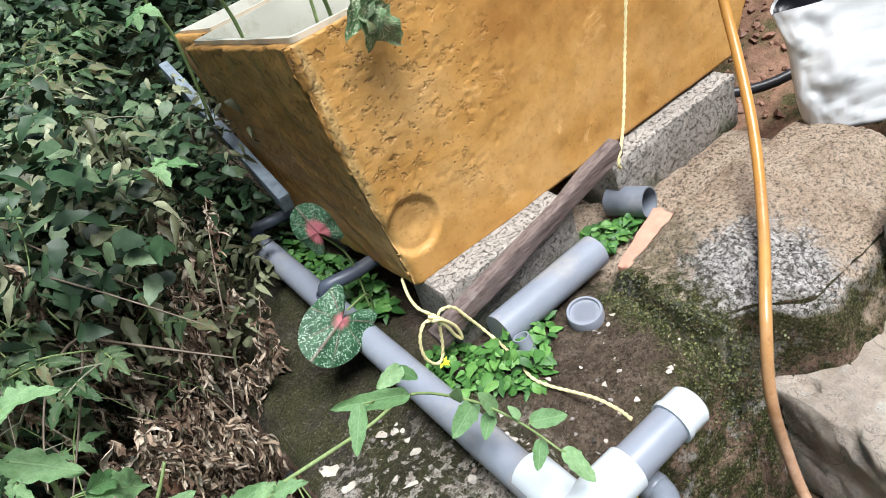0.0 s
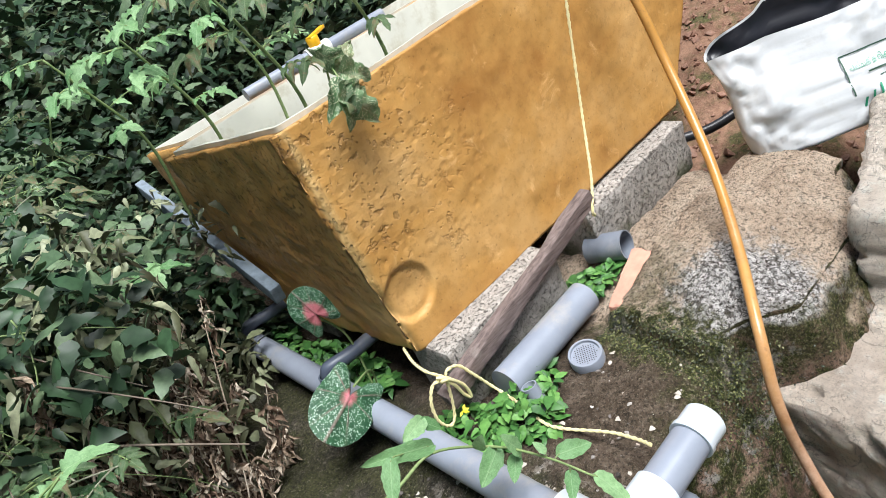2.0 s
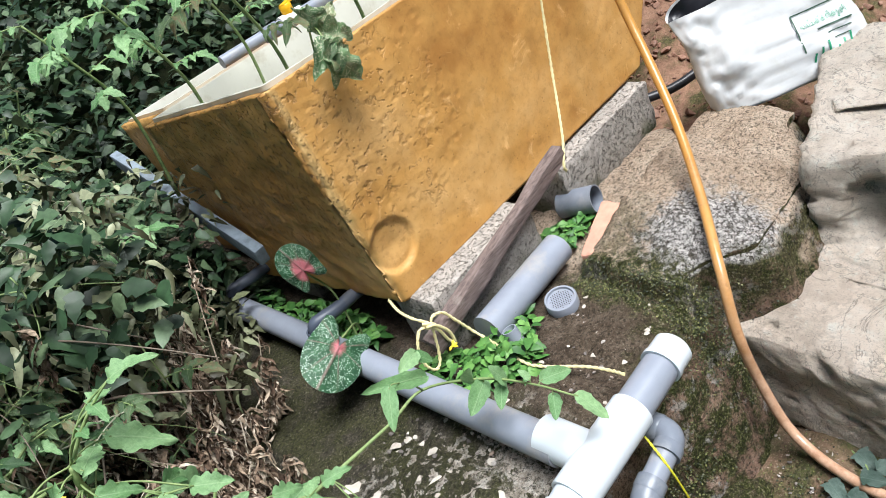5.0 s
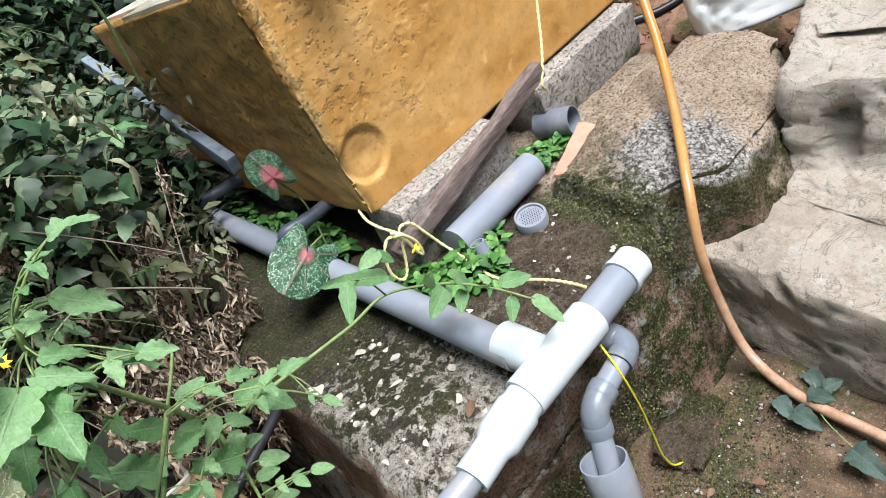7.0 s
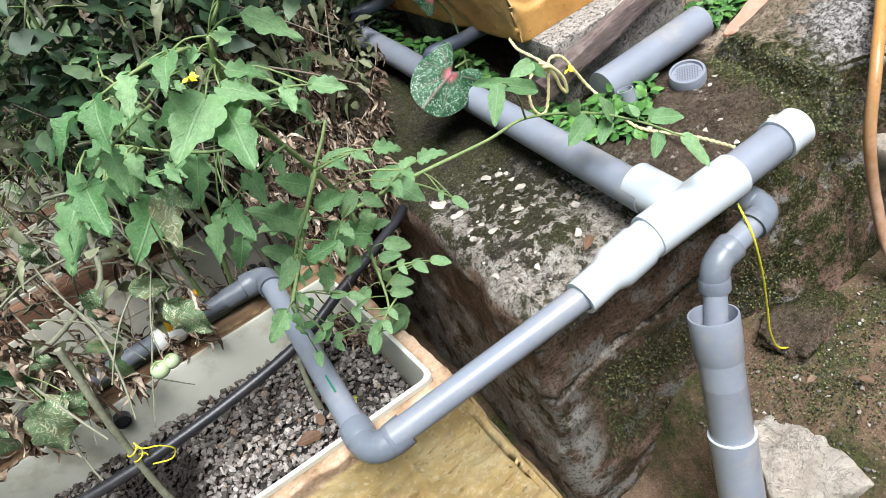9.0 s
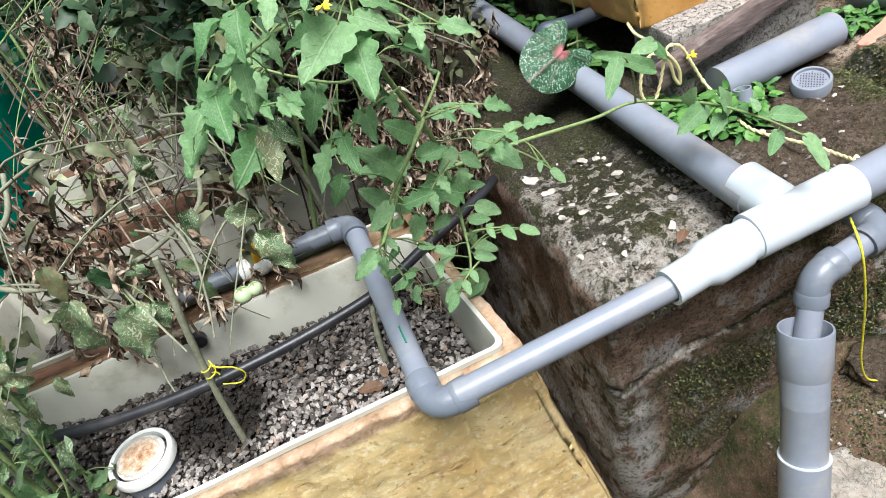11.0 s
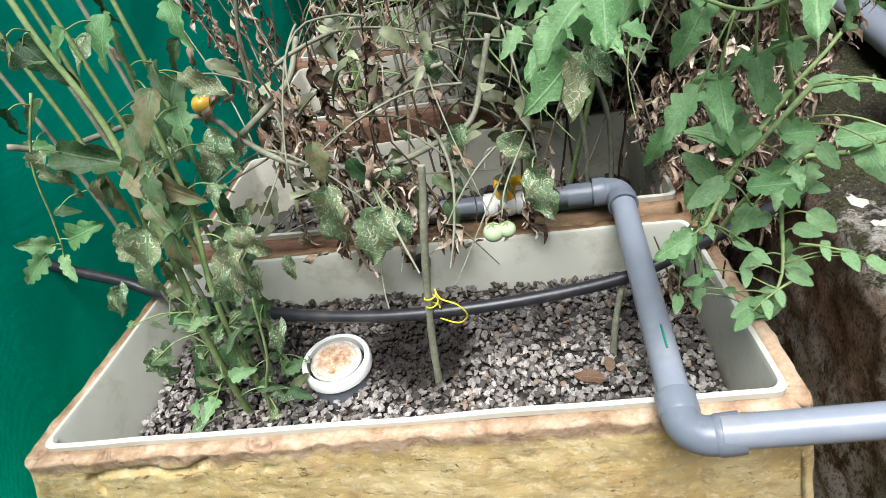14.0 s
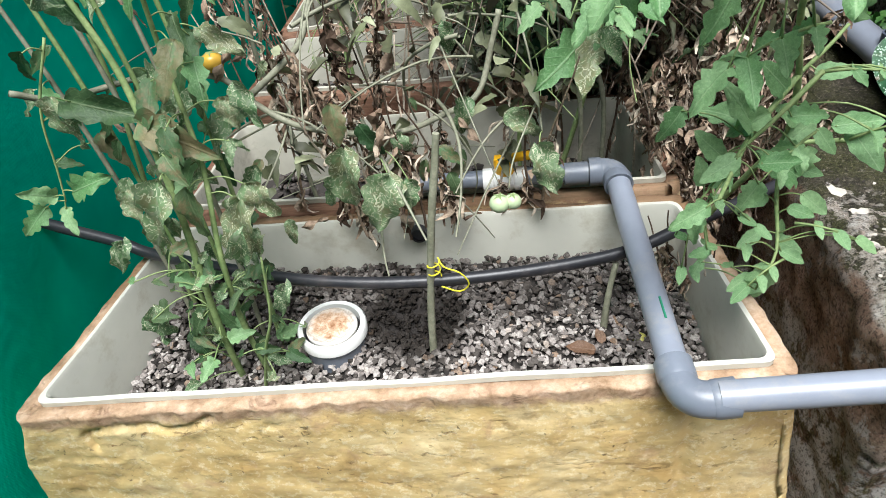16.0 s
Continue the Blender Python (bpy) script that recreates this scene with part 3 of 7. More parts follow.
CALAD_PINK, CALAD = caladium_material(0.26), caladium_material(0.06)
BAG = plain("bag_white", (0.55, 0.56, 0.57), 0.42, 0.03, 10, 0.15, dirt=(0.47, 0.46, 0.43))
BAG_IN = plain("bag_black", (0.012, 0.012, 0.016), 0.35, 0.2, 10, 0.1)


def hose_material():
    m = Mat("amber_hose", 0.3)
    fresh = m.ramp(m.noise(6, 5), (0.3, (0.4, 0.18, 0.03)), (0.7, (0.54, 0.27, 0.055)))
    worn = m.ramp(m.noise(30, 7, 0.7), (0.3, (0.3, 0.15, 0.08)), (0.7, (0.55, 0.36, 0.25)))
    c = m.mix(m.ramp(m.math("ADD", m.axis(2), m.math("MULTIPLY", m.noise(9, 6), 0.3)), (0.45, 1.0), (0.85, 0.1)), fresh, worn)
    m.colour(m.mix(m.ramp(m.noise(70, 6, 0.7), (0.56, 0.0), (0.7, 0.5)), c, (0.22, 0.11, 0.06)))
    m.bump(m.noise(90, 5), 0.15, 0.002)
    return m.m


HOSE = hose_material()
ROPE = plain("yellow_rope", (0.78, 0.68, 0.36), 0.8, 0.12, 60, 0.4)
TWINE = plain("yellow_twine", (0.65, 0.58, 0.03), 0.6, 0.1, 60, 0.3)
YELLOW = plain("yellow_plastic", (0.8, 0.42, 0.01), 0.35, 0.05, 12, 0.05)
WHITE = plain("white_plastic", (0.78, 0.78, 0.75), 0.35, 0.03, 12, 0.05, dirt=(0.5, 0.45, 0.38))
GREEN_INK = plain("green_ink", (0.02, 0.25, 0.13), 0.5, 0.05, 12, 0.0)
DARK_INK = plain("dark_ink", (0.04, 0.09, 0.06), 0.5, 0.05, 12, 0.0)
TOMATO_PALE = plain("tomato_pale", (0.5, 0.6, 0.36), 0.25, 0.08, 12, 0.02)
TOMATO_RIPE = plain("tomato_ripe", (0.6, 0.36, 0.05), 0.25, 0.2, 9, 0.02)
PETAL = plain("yellow_petal", (0.8, 0.62, 0.02), 0.6, 0.05, 12, 0.1)
TILE = plain("clay_tile", (0.6, 0.29, 0.21), 0.9, 0.2, 20, 0.5, dirt=(0.45, 0.27, 0.2))
BROWNLEAF = leaf_material("fallen_leaf", (0.22, 0.12, 0.07), (0.34, 0.22, 0.15), (0.4, 0.3, 0.22))
SLATE = plain("old_board", (0.2, 0.24, 0.28), 0.9, 0.4, 18, 0.6, spec=0.15, dirt=(0.07, 0.065, 0.055))


def wood_material():
    m = Mat("plank_wood", 0.85, spec=0.2)
    g = m.noise(14, 9, 0.7, stretch=(1.2, 8, 8))
    c = m.ramp(g, (0.3, (0.07, 0.052, 0.048)), (0.5, (0.17, 0.13, 0.12)), (0.7, (0.27, 0.21, 0.195)))
    m.colour(m.mix(m.ramp(m.noise(16, 8, 0.7), (0.6, 0.0), (0.74, 0.6)), c, (0.33, 0.29, 0.26)))
    m.bump(g, 0.8, 0.006).bump(m.noise(90, 5), 0.4, 0.003)
    return m.m


def block_material():
    m = Mat("concrete_block", 0.95, spec=0.15)
    pores = m.math("MULTIPLY", m.ramp(m.cells(170), (0.08, 0.0), (0.3, 1.0)), m.ramp(m.noise(90, 5, 0.7), (0.36, 0.3), (0.46, 1.0)))
    c = m.mix(pores, (0.09, 0.08, 0.07), m.ramp(m.noise(50, 6, 0.7), (0.3, (0.26, 0.235, 0.21)), (0.7, (0.48, 0.44, 0.40))))
    green = m.math("MULTIPLY", m.ramp(m.axis(2), (0.5, 1.0), (0.6, 0.0)), m.ramp(m.noise(14, 6), (0.45, 0.0), (0.6, 0.9)))
    m.colour(m.mix(green, c, (0.05, 0.07, 0.02)))
    m.bump(pores, 0.9, 0.008).bump(m.noise(60, 7, 0.7), 0.7, 0.008)
    return m.m


FLAKE = plain("plaster_flake", (0.48, 0.43, 0.37), 0.9, 0.25, 40, 0.4, dirt=(0.3, 0.25, 0.2))
WOOD, BLOCK = wood_material(), block_material()

# ---- the ground, the ledge and the rocks ----
def ground_height(x, y):
    z = -0.05
    z += 0.13 * smooth(1.75, 2.0, x) * smooth(0.6, -0.1, y)
    z += 0.06 * smooth(2.05, 2.25, x) * smooth(-0.15, -0.3, y)
    z -= 0.26 * smooth(1.78, 1.6, x)
    z += 0.45 * smooth(2.6, 3.0, x) * smooth(-0.35, 0.3, y)
    z += 0.35 * smooth(3.0, 4.2, x) * smooth(-0.1, 0.9, y)
    z += 2.0 * smooth(2.7, 4.8, y)
    z += 0.02 * fbm(x * 3, y * 3, 0) + 0.008 * fbm(x * 18, y * 18, 4)
    return z


def build_ground():
    bm = bmesh.new()
    xs = [-60, -20, -6, -2] + [i * 0.04 - 0.6 for i in range(120)] + [5, 8, 20, 60]
    ys = [-60, -20, -6, -2.5] + [i * 0.04 - 1.6 for i in range(90)] + [2.2, 2.5, 2.8, 3.1, 3.4, 3.7, 4.0, 4.3, 4.6, 5, 8, 20, 60]
    rows = [[bm.verts.new((x, y, ground_height(x, y))) for x in xs] for y in ys]
    for a, b in zip(rows, rows[1:]):
        for i in range(len(xs) - 1):
            bm.faces.new((a[i], a[i + 1], b[i + 1], b[i]))
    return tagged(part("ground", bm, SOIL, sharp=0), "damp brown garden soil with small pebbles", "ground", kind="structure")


build_ground()


def hump(x, y):
    """The rounded bank that rises from the ledge towards the rocks."""
    d = x - 0.12 * max(0.0, y - 0.13) - 0.035 * fbm(x * 7, y * 7, 2)
    h = 0.065 * smooth(2.285, 2.325, d) + 0.055 * smooth(2.33, 2.52, d) - 0.03 * smooth(2.7, 3.0, x)
    h -= 0.075 * smooth(0.14, -0.16, y)
    return h * smooth(0.35, 0.25, y)


def ledge_front(x):
    """Where the ledge's front edge runs."""
    return -0.02 - 0.12 * smooth(2.36, 2.5, x) + 0.12 * smooth(2.86, 3.0, x)


def ledge_lean(x):
    """How far the front's foot stands out, for each half metre of height."""
    return 0.02 + 0.14 * smooth(1.8, 2.25, x) + 0.1 * smooth(2.4, 2.7, x)


def build_ledge():
    """The retaining ledge: a mossy concrete top on a stone front."""
    x0, x1, y0, y1, z0, z1, r = 1.46, 3.05, -0.02, 3.2, -0.45, 0.505, 0.05
    bm = bmesh.new()
    step = 0.014
    n_up, n_r = 110, 6
    outline = []
    y = y1
    while y > y0:
        outline.append(("w", y)); y -= step if y < 1.2 else 0.08
    x = x0
    while x < x1:
        outline.append(("s", x)); x += step
    def front(x, z):
        """How far the front stands out below the rim."""
        return -ledge_lean(x) * (z1 - z) / 0.5
    cols = []
    for kind, u in outline:
        yf = ledge_front(u) if kind == "s" else y0
        top = z1 + (hump(u, yf + r) if kind == "s" else 0.0)
        col = []
        for k in range(n_up + n_r + 1):
            if k < n_up:
                inset, z = 0.0, lerp(z0, top - r, k / n_up)
            else:
                a = (k - n_up) / n_r * math.pi / 2
                inset, z = r - r * math.cos(a), top - r + r * math.sin(a)
            if kind == "w":
                p = Vector((x0 + inset - 0.05 * (z1 - z), max(u, y0 + inset), z)); n = Vector((-1, 0, 0))
            else:
                p = Vector((max(u, x0 + inset - 0.05 * (z1 - z)), yf + inset + front(u, z), z)); n = Vector((0, -1, 0))
            q = 0.016 * fbm(p.x * 4, p.y * 4, p.z * 4, 3) + 0.009 * fbm(p.x * 15, p.y * 15, p.z * 15, 6)
            # an open joint in the stonework
            g = abs(z - (0.23 + 0.12 * (p.x - 1.5) + 0.02 * fbm(p.x * 6, p.y * 6, 0)))
            q -= 0.03 * max(0.0, 1 - g / 0.012) if kind == "s" and u < 1.9 else 0.0
            p = p + (n * q if z < top - r * 0.4 else Vector((0, 0, q * 0.5)))
            col.append(bm.verts.new(p))
        cols.append(col)
    m = n_up + n_r
    for a, b in zip(cols, cols[1:]):
        for i in range(m):
            bm.faces.new((a[i], b[i], b[i + 1], a[i + 1]))
    # the top
    nx, ny = 210, 230
    grid = []
    for j in range(ny + 1):
        row = []
        for i in range(nx + 1):
            x = lerp(x0 + r * 0.6, x1, i / nx)
            y = lerp(ledge_front(x) + r * 0.6, y1, (j / ny) ** 2.2)
            z = z1 + 0.002 + hump(x, y) + 0.018 * fbm(x * 5, y * 5, z1 * 5, 5) + 0.009 * fbm(x * 22, y * 22, z1 * 22, 5) - (0.02 if i == 0 or j == 0 else 0.0)
            row.append(bm.verts.new((x, y, z)))
        grid.append(row)
    for a, b in zip(grid, grid[1:]):
        for i in range(nx):
            bm.faces.new((a[i], a[i + 1], b[i + 1], b[i]))
    return tagged(part("ledge", bm, LEDGE, sharp=0), "old moss-stained concrete ledge with worn pale patches", "ledge", kind="structure")


build_ledge()


def stone(name, label, **kw):
    mat, hollow = kw.pop("mat", ROCK), kw.pop("hollow", None)
    bm = rock(**kw)
    if hollow:
        at, r = Vector(hollow[0]), hollow[1]
        for v in bm.verts:
            q = v.co - at
            d = math.hypot(q.y, q.z * 0.55)
            if d < r and abs(q.x) < 0.14:
                v.co.x += 0.05 * smooth(r, r * 0.5, d)
    return tagged(part(name, bm, mat, sharp=0), label, "rock")


stone("boulder", "broad flat-topped sandy pink boulder beside the soil", centre=(2.60, -0.49, 0.11), size=(0.90, 1.14, 0.72), turn=-8, seed=4.0, rough=0.06, boxy=0.93, level=6, strata=0.02, slope=0.2, tilt=8)
stone("boulder", "cracked pale boulder with a hollow in its side", centre=(3.03, -0.53, 0.36), size=(1.0, 1.12, 0.72), turn=13, seed=8.0, rough=0.06, boxy=0.92, level=6, strata=0.03, slope=0.35, tilt=4, mat=ROCK_PALE, hollow=((2.76, -0.27, 0.50), 0.05))
stone("boulder", "half-buried pale stone at the foot of the upright pipe", centre=(1.84, -0.37, -0.08), size=(0.34, 0.26, 0.22), turn=-20, seed=2.3, rough=0.2, level=5, mat=ROCK_PALE)
stone("boulder", "low mossy stone at the foot of the ledge", centre=(2.06, -0.17, 0.04), size=(0.26, 0.16, 0.14), turn=8, seed=5.1, rough=0.2, level=5, mat=LEDGE)


def build_netting():
    bm = bmesh.new()
    nx, nz = 120, 30
    rows = []
    for j in range(nz + 1):
        row = []
        for i in range(nx + 1):
            y, z = lerp(-2.6, 4.6, i / nx), lerp(-0.35, 2.0, j / nz)
            x = -0.18 + 0.03 * math.sin(y * 5 + 1.5 * fbm(y, z, 0)) * (0.4 + 0.6 * z / 2.0) + 0.02 * fbm(y * 2, z * 2, 5)
            row.append(bm.verts.new((x, y, z)))
        rows.append(row)
    for a, b in zip(rows, rows[1:]):
        for i in range(nx):
            bm.faces.new((a[i], a[i + 1], b[i + 1], b[i]))
    ob = part("green_netting", bm, SHEET, sharp=0)
    md = ob.modifiers.new("thick", "SOLIDIFY")
    md.thickness = 0.003
    return tagged(ob, "taut green shade netting screen beside the grow beds", "netting", kind="structure")


build_netting()


def build_sky_blockers():
    """Two added walls, out of view, that block low sky light for contrast."""
    w = box((-0.6, -3.3, -0.3), (6.5, -3.05, 3.4), 0.02)
    tagged(part("house_wall", w, plain("south_blocker_plaster", (0.55, 0.5, 0.44), 0.9, 0.12, 3, 0.3, dirt=(0.3, 0.27, 0.22))), "plain weathered plaster wall added out of view to block low sky light", "wall", kind="structure")
    w = box((5.2, -3.05, -0.3), (5.45, 4.4, 2.2), 0.02)
    tagged(part("garden_wall", w, plain("east_blocker_plaster", (0.38, 0.33, 0.27), 0.9, 0.2, 3, 0.4, dirt=(0.2, 0.2, 0.13))), "plain weathered wall added out of view beyond the bank to block sky light", "wall", kind="structure")


build_sky_blockers()


# ---- tubs cut from insulated cabinets: torn foam outside, plastic liner inside ----
def tub_shell(bm, lo, hi, z0, z1, foot, wall, foam_rough, seed, fine=False):
    """Foam outside, open at the top. lo, hi: the rim's plan; foot: insets of the base (west, east, south, north)."""
    def plan(t):
        a, b = lo, hi
        w, e, s, nn = (v * (1 - t) for v in foot)
        return a[0] + w, b[0] - e, a[1] + s, b[1] - nn
    levels, nxs, nys = (90, 240, 50) if fine else (22, 56, 26)
    loops = []
    for k in range(levels + 1):
        t = k / levels
        xa, xb, ya, yb = plan(t)
        z = lerp(z0, z1, t)
        pts = []
        for i in range(nxs): pts.append((lerp(xa, xb, i / nxs), ya, 0, -1))
        for i in range(nys): pts.append((xb, lerp(ya, yb, i / nys), 1, 0))
        for i in range(nxs): pts.append((lerp(xb, xa, i / nxs), yb, 0, 1))
        for i in range(nys): pts.append((xa, lerp(yb, ya, i / nys), -1, 0))
        loop = []
        for x, y, nx, ny in pts:
            q = foam_rough * (fbm(x * 3 + seed, y * 3, z * 3, 3) + 0.5 * fbm(x * 16 + seed, y * 16, z * 16, 5))
            zz = z + (0.006 * fbm(x * 9, y * 9, seed, 3) if k == levels else 0)
            d = min(y - ya, yb - y) if nx else min(x - xa, xb - x)
            r = 0.026
            q += foam_rough * 0.9 * fbm(x * 24, y * 24, 3 + seed, 4) * smooth(0.8, 1.0, t)
            q -= r - math.sqrt(max(0.0, r * r - max(0.0, r - d) ** 2)) if d < r else 0.0
            p = Vector((x + nx * q, y + ny * q, zz))
            loop.append(bm.verts.new(p))
        loops.append(loop)
    m = len(loops[0])
    inner = []
    xa, xb, ya, yb = plan(1)
    for v in loops[-1]:
        x = min(max(v.co.x, xa + wall), xb - wall); y = min(max(v.co.y, ya + wall), yb - wall)
        inner.append(bm.verts.new((x, y, z1 - 0.004)))
    low = [bm.verts.new((v.co.x, v.co.y, z1 - 0.05)) for v in inner]
    for a, b in list(zip(loops, loops[1:])) + [(loops[-1], inner), (inner, low)]:
        for i in range(m):
            try:
                bm.faces.new((a[i], a[(i + 1) % m], b[(i + 1) % m], b[i]))
            except ValueError:
                pass
    bm.faces.new(loops[0][::-1])


def liner_mesh(lo, hi, z_rim, depth, draft, flange, radius=0.02):
    """A thin open basin with a rounded-over rim flange."""
    bm = bmesh.new()
    def loop(inset, z, r, sag=0.0):
        xa, xb, ya, yb = lo[0] + inset, hi[0] - inset, lo[1] + inset, hi[1] - inset
        out = []
        for cx, cy, a0 in ((xb - r, ya + r, -90), (xb - r, yb - r, 0), (xa + r, yb - r, 90), (xa + r, ya + r, 180)):
            for k in range(5):
                a = radians(a0 + k * 22.5)
                out.append((cx + r * math.cos(a), cy + r * math.sin(a)))
        full = []
        for (p, q) in zip(out, out[1:] + out[:1]):
            d = math.dist(p, q)
            n = max(1, int(d / 0.05))
            for k in range(n):
                full.append((lerp(p[0], q[0], k / n), lerp(p[1], q[1], k / n)))
        return [bm.verts.new((x, y, z + 0.004 * fbm(x * 4, y * 4, 2, 2))) for x, y in full]
    spec = [(0.0, z_rim - 0.012), (0.0, z_rim), (flange, z_rim + 0.001), (flange + 0.003, z_rim - 0.006), (flange + draft * 0.5, z_rim - depth * 0.5), (flange + draft, z_rim - depth)]
    loops = []
    n0 = None
    for inset, z in spec:
        L = loop(0.0, z, radius)
        cx, cy = (lo[0] + hi[0]) / 2, (lo[1] + hi[1]) / 2
        hx, hy = (hi[0] - lo[0]) / 2, (hi[1] - lo[1]) / 2
        for v in L:
            v.co.x = cx + (v.co.x - cx) * (hx - inset) / hx
            v.co.y = cy + (v.co.y - cy) * (hy - inset) / hy
        loops.append(L)
    m = len(loops[0])
    for a, b in zip(loops, loops[1:]):
        for i in range(m):
            bm.faces.new((a[i], a[(i + 1) % m], b[(i + 1) % m], b[i]))
    bm.faces.new(loops[-1])
    return bm


def build_tub(name, label, category, group, lo, hi, z0, z1, foot, foam, wall, depth, seed, rough=0.012, draft=0.02, sag=0.0, shape=None, fine=False, bed=None):
    t = thing(name, label, category, group, at=((lo[0] + hi[0]) / 2, (lo[1] + hi[1]) / 2, z0))
    bm = bmesh.new()
    tub_shell(bm, (lo[0] - wall, lo[1] - wall), (hi[0] + wall, hi[1] + wall), z0, z1 - 0.008, foot, wall + 0.004, rough, seed, fine)
    inner = liner_mesh(lo, hi, z1, depth, draft, 0.009)
    for v in inner.verts:
        v.co.x = min(v.co.x, hi[0] - max(0.0, foot[1]) * (z1 - v.co.z) / (z1 - z0) * 1.02)
    if shape:
        shape(bm)
    for mesh in (bm, inner):
        for v in mesh.verts:
            v.co.z -= sag * (v.co.y - 0.55)
            if bed is not None:
                v.co.x, v.co.y = in_bed(bed, v.co.x, v.co.y)
    if bed is not None:
        t.location.x, t.location.y = in_bed(bed, BED_W / 2, BED_D / 2)
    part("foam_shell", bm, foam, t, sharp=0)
    part("liner", inner, LINER_SHADED if bed else LINER, t, "cream plastic liner", sharp=30)
    return t


def tank_dents(bm):
    """A round moulded hollow and shallow pits in the tank's front."""
    pits = [(1.97 + 0.42 * random.random() ** 1.3, random.uniform(0.86, 1.3), random.uniform(0.004, 0.010)) for _ in range(120)]
    for v in bm.verts:
        x, y, z = v.co
        if y < 0.66:
            d = math.hypot((x - 1.997), (z - 0.832) * 0.97)
            v.co.y += 0.014 * smooth(0.072, 0.062, d) + 0.006 * smooth(0.05, 0.0, d)
            for px, pz, r in pits:
                e = math.hypot((x - px) * 0.8, (z - pz) * 1.7)
                if e < r:
                    v.co.y += 0.005 * (1 - e / r)
        if x < 2.0:
            v.co.x += 0.006 * math.sin(y * 31) * smooth(1.2, 1.32, z) + 0.004 * fbm(y * 22, z * 14, 3.0, 4)


BED_W, BED_D = 1.25, 0.45
# the rim corners of each bed, anticlockwise from the front by the netting
BEDS = [((-0.028, 0.037), (1.257, 0.005), (1.213, 0.452), (0.080, 0.525)),
        ((0.080, 0.610), (1.215, 0.535), (1.189, 0.928), (0.130, 0.985)),
        ((0.110, 1.190), (1.190, 1.120), (1.170, 1.530), (0.150, 1.590)),
        ((0.130, 1.690), (1.170, 1.620), (1.150, 2.020), (0.160, 2.080))]


def in_bed(i, x, y):
    """The plan of bed i from a rectangle BED_W by BED_D."""
    a, b, c, d = (Vector(q) for q in BEDS[i])
    u, v = x / BED_W, y / BED_D
    return a * (1 - u) * (1 - v) + b * u * (1 - v) + c * u * v + d * (1 - u) * v


def foam_hook(bm):
    """A moulded hook-shaped groove in the front, near the screen."""
    line = curve_points([(0.085, 0, 0.395), (0.086, 0, 0.436), (0.12, 0, 0.45), (0.2, 0, 0.452), (0.235, 0, 0.437), (0.275, 0, 0.444), (0.32, 0, 0.466)], 6)
    for v in bm.verts:
        if v.co.x < 0.06:
            v.co.x -= 0.045 * smooth(0.49, 0.32, v.co.z) * smooth(0.06, -0.01, v.co.x)
        if v.co.y < 0.0:
            x, z = v.co.x, v.co.z
            torn = abs(fbm(x * 6 + 2 * fbm(x * 3, z * 3, 1), z * 17, 5.0, 4))
            v.co.y += 0.004 * max(0.0, 1 - torn / 0.05) * smooth(-0.1, 0.25, fbm(x * 3, z * 5, 2.0, 2)) - 0.002 * fbm(x * 16, z * 18, 8.0, 5)
            v.co.y += 0.008 * math.exp(-((x - 1.125 + 0.03 * (0.45 - z)) / 0.012) ** 2) * smooth(0.46, 0.4, z)
        if v.co.y < 0.0 and v.co.z > 0.3 and v.co.x < 0.4:
            d = min(math.hypot(v.co.x - p.x, v.co.z - p.z) for p in line)
            v.co.y += 0.013 * math.exp(-(d / 0.006) ** 2)


for i in range(len(BEDS)):
    build_tub("grow_bed", "long grow bed with a cream liner and torn yellow foam walls", "grow bed", "row of grow beds",
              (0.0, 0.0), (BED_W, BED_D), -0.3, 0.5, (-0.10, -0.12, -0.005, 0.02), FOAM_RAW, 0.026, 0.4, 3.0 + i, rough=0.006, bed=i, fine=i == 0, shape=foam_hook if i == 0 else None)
for i, (xa, ya, yb) in enumerate([(1.93, 0.60, 1.42), (2.02, 1.53, 1.98)]):
    build_tub("fish_tank", "tall amber foam tank with a cream liner, raised on concrete blocks", "tank", "raised tanks",
              (xa, ya), (3.6, yb), 0.685, 1.325, (0.04, 0.45, -0.03, 0.05), FOAM, 0.03, 0.5, 11.0 + i, rough=0.004, sag=0.1, shape=tank_dents if i == 0 else None, fine=i == 0)



# ---- pipes ----
def pipe_run(t, name, pts, r, mat, label="", seg=32):
    return part(name, tube(pts, r, seg), mat, t, label)


AX = -0.108
run = thing("drain_line", "grey plastic drain line with pale tee, reducer and end cap", "pipe", at=(1.8, AX, 0.55))
pipe_run(run, "main_pipe", [(1.79, 2.3, 0.585), (1.79, 1.0, 0.585), (1.79, -0.02, 0.585)], 0.0375, PVC)
part("tee", turned([(0, 0.038), (0, 0.0435), (0.215, 0.0435), (0.215, 0.038)], (1.705, AX, 0.597), (1, 0, 0)), PVC_LIGHT, run, "pale tee fitting")
part("tee_branch", turned([(0, 0.03), (0, 0.0435), (0.13, 0.0435), (0.13, 0.037)], (1.80, AX + 0.0, 0.592), (0, 1, 0)), PVC_LIGHT, run, "pale tee branch")
part("reducer", turned([(0, 0.026), (0, 0.0335), (0.065, 0.0335), (0.085, 0.0425), (0.15, 0.0425), (0.15, 0.0385), (0.18, 0.0385)], (1.53, AX - 0.015, 0.59), (1, 0.08, 0.03)), PVC_LIGHT, run, "pale stepped reducer")
pipe_run(run, "end_pipe", [(1.9, AX, 0.597), (2.06, AX, 0.6)], 0.0375, PVC)
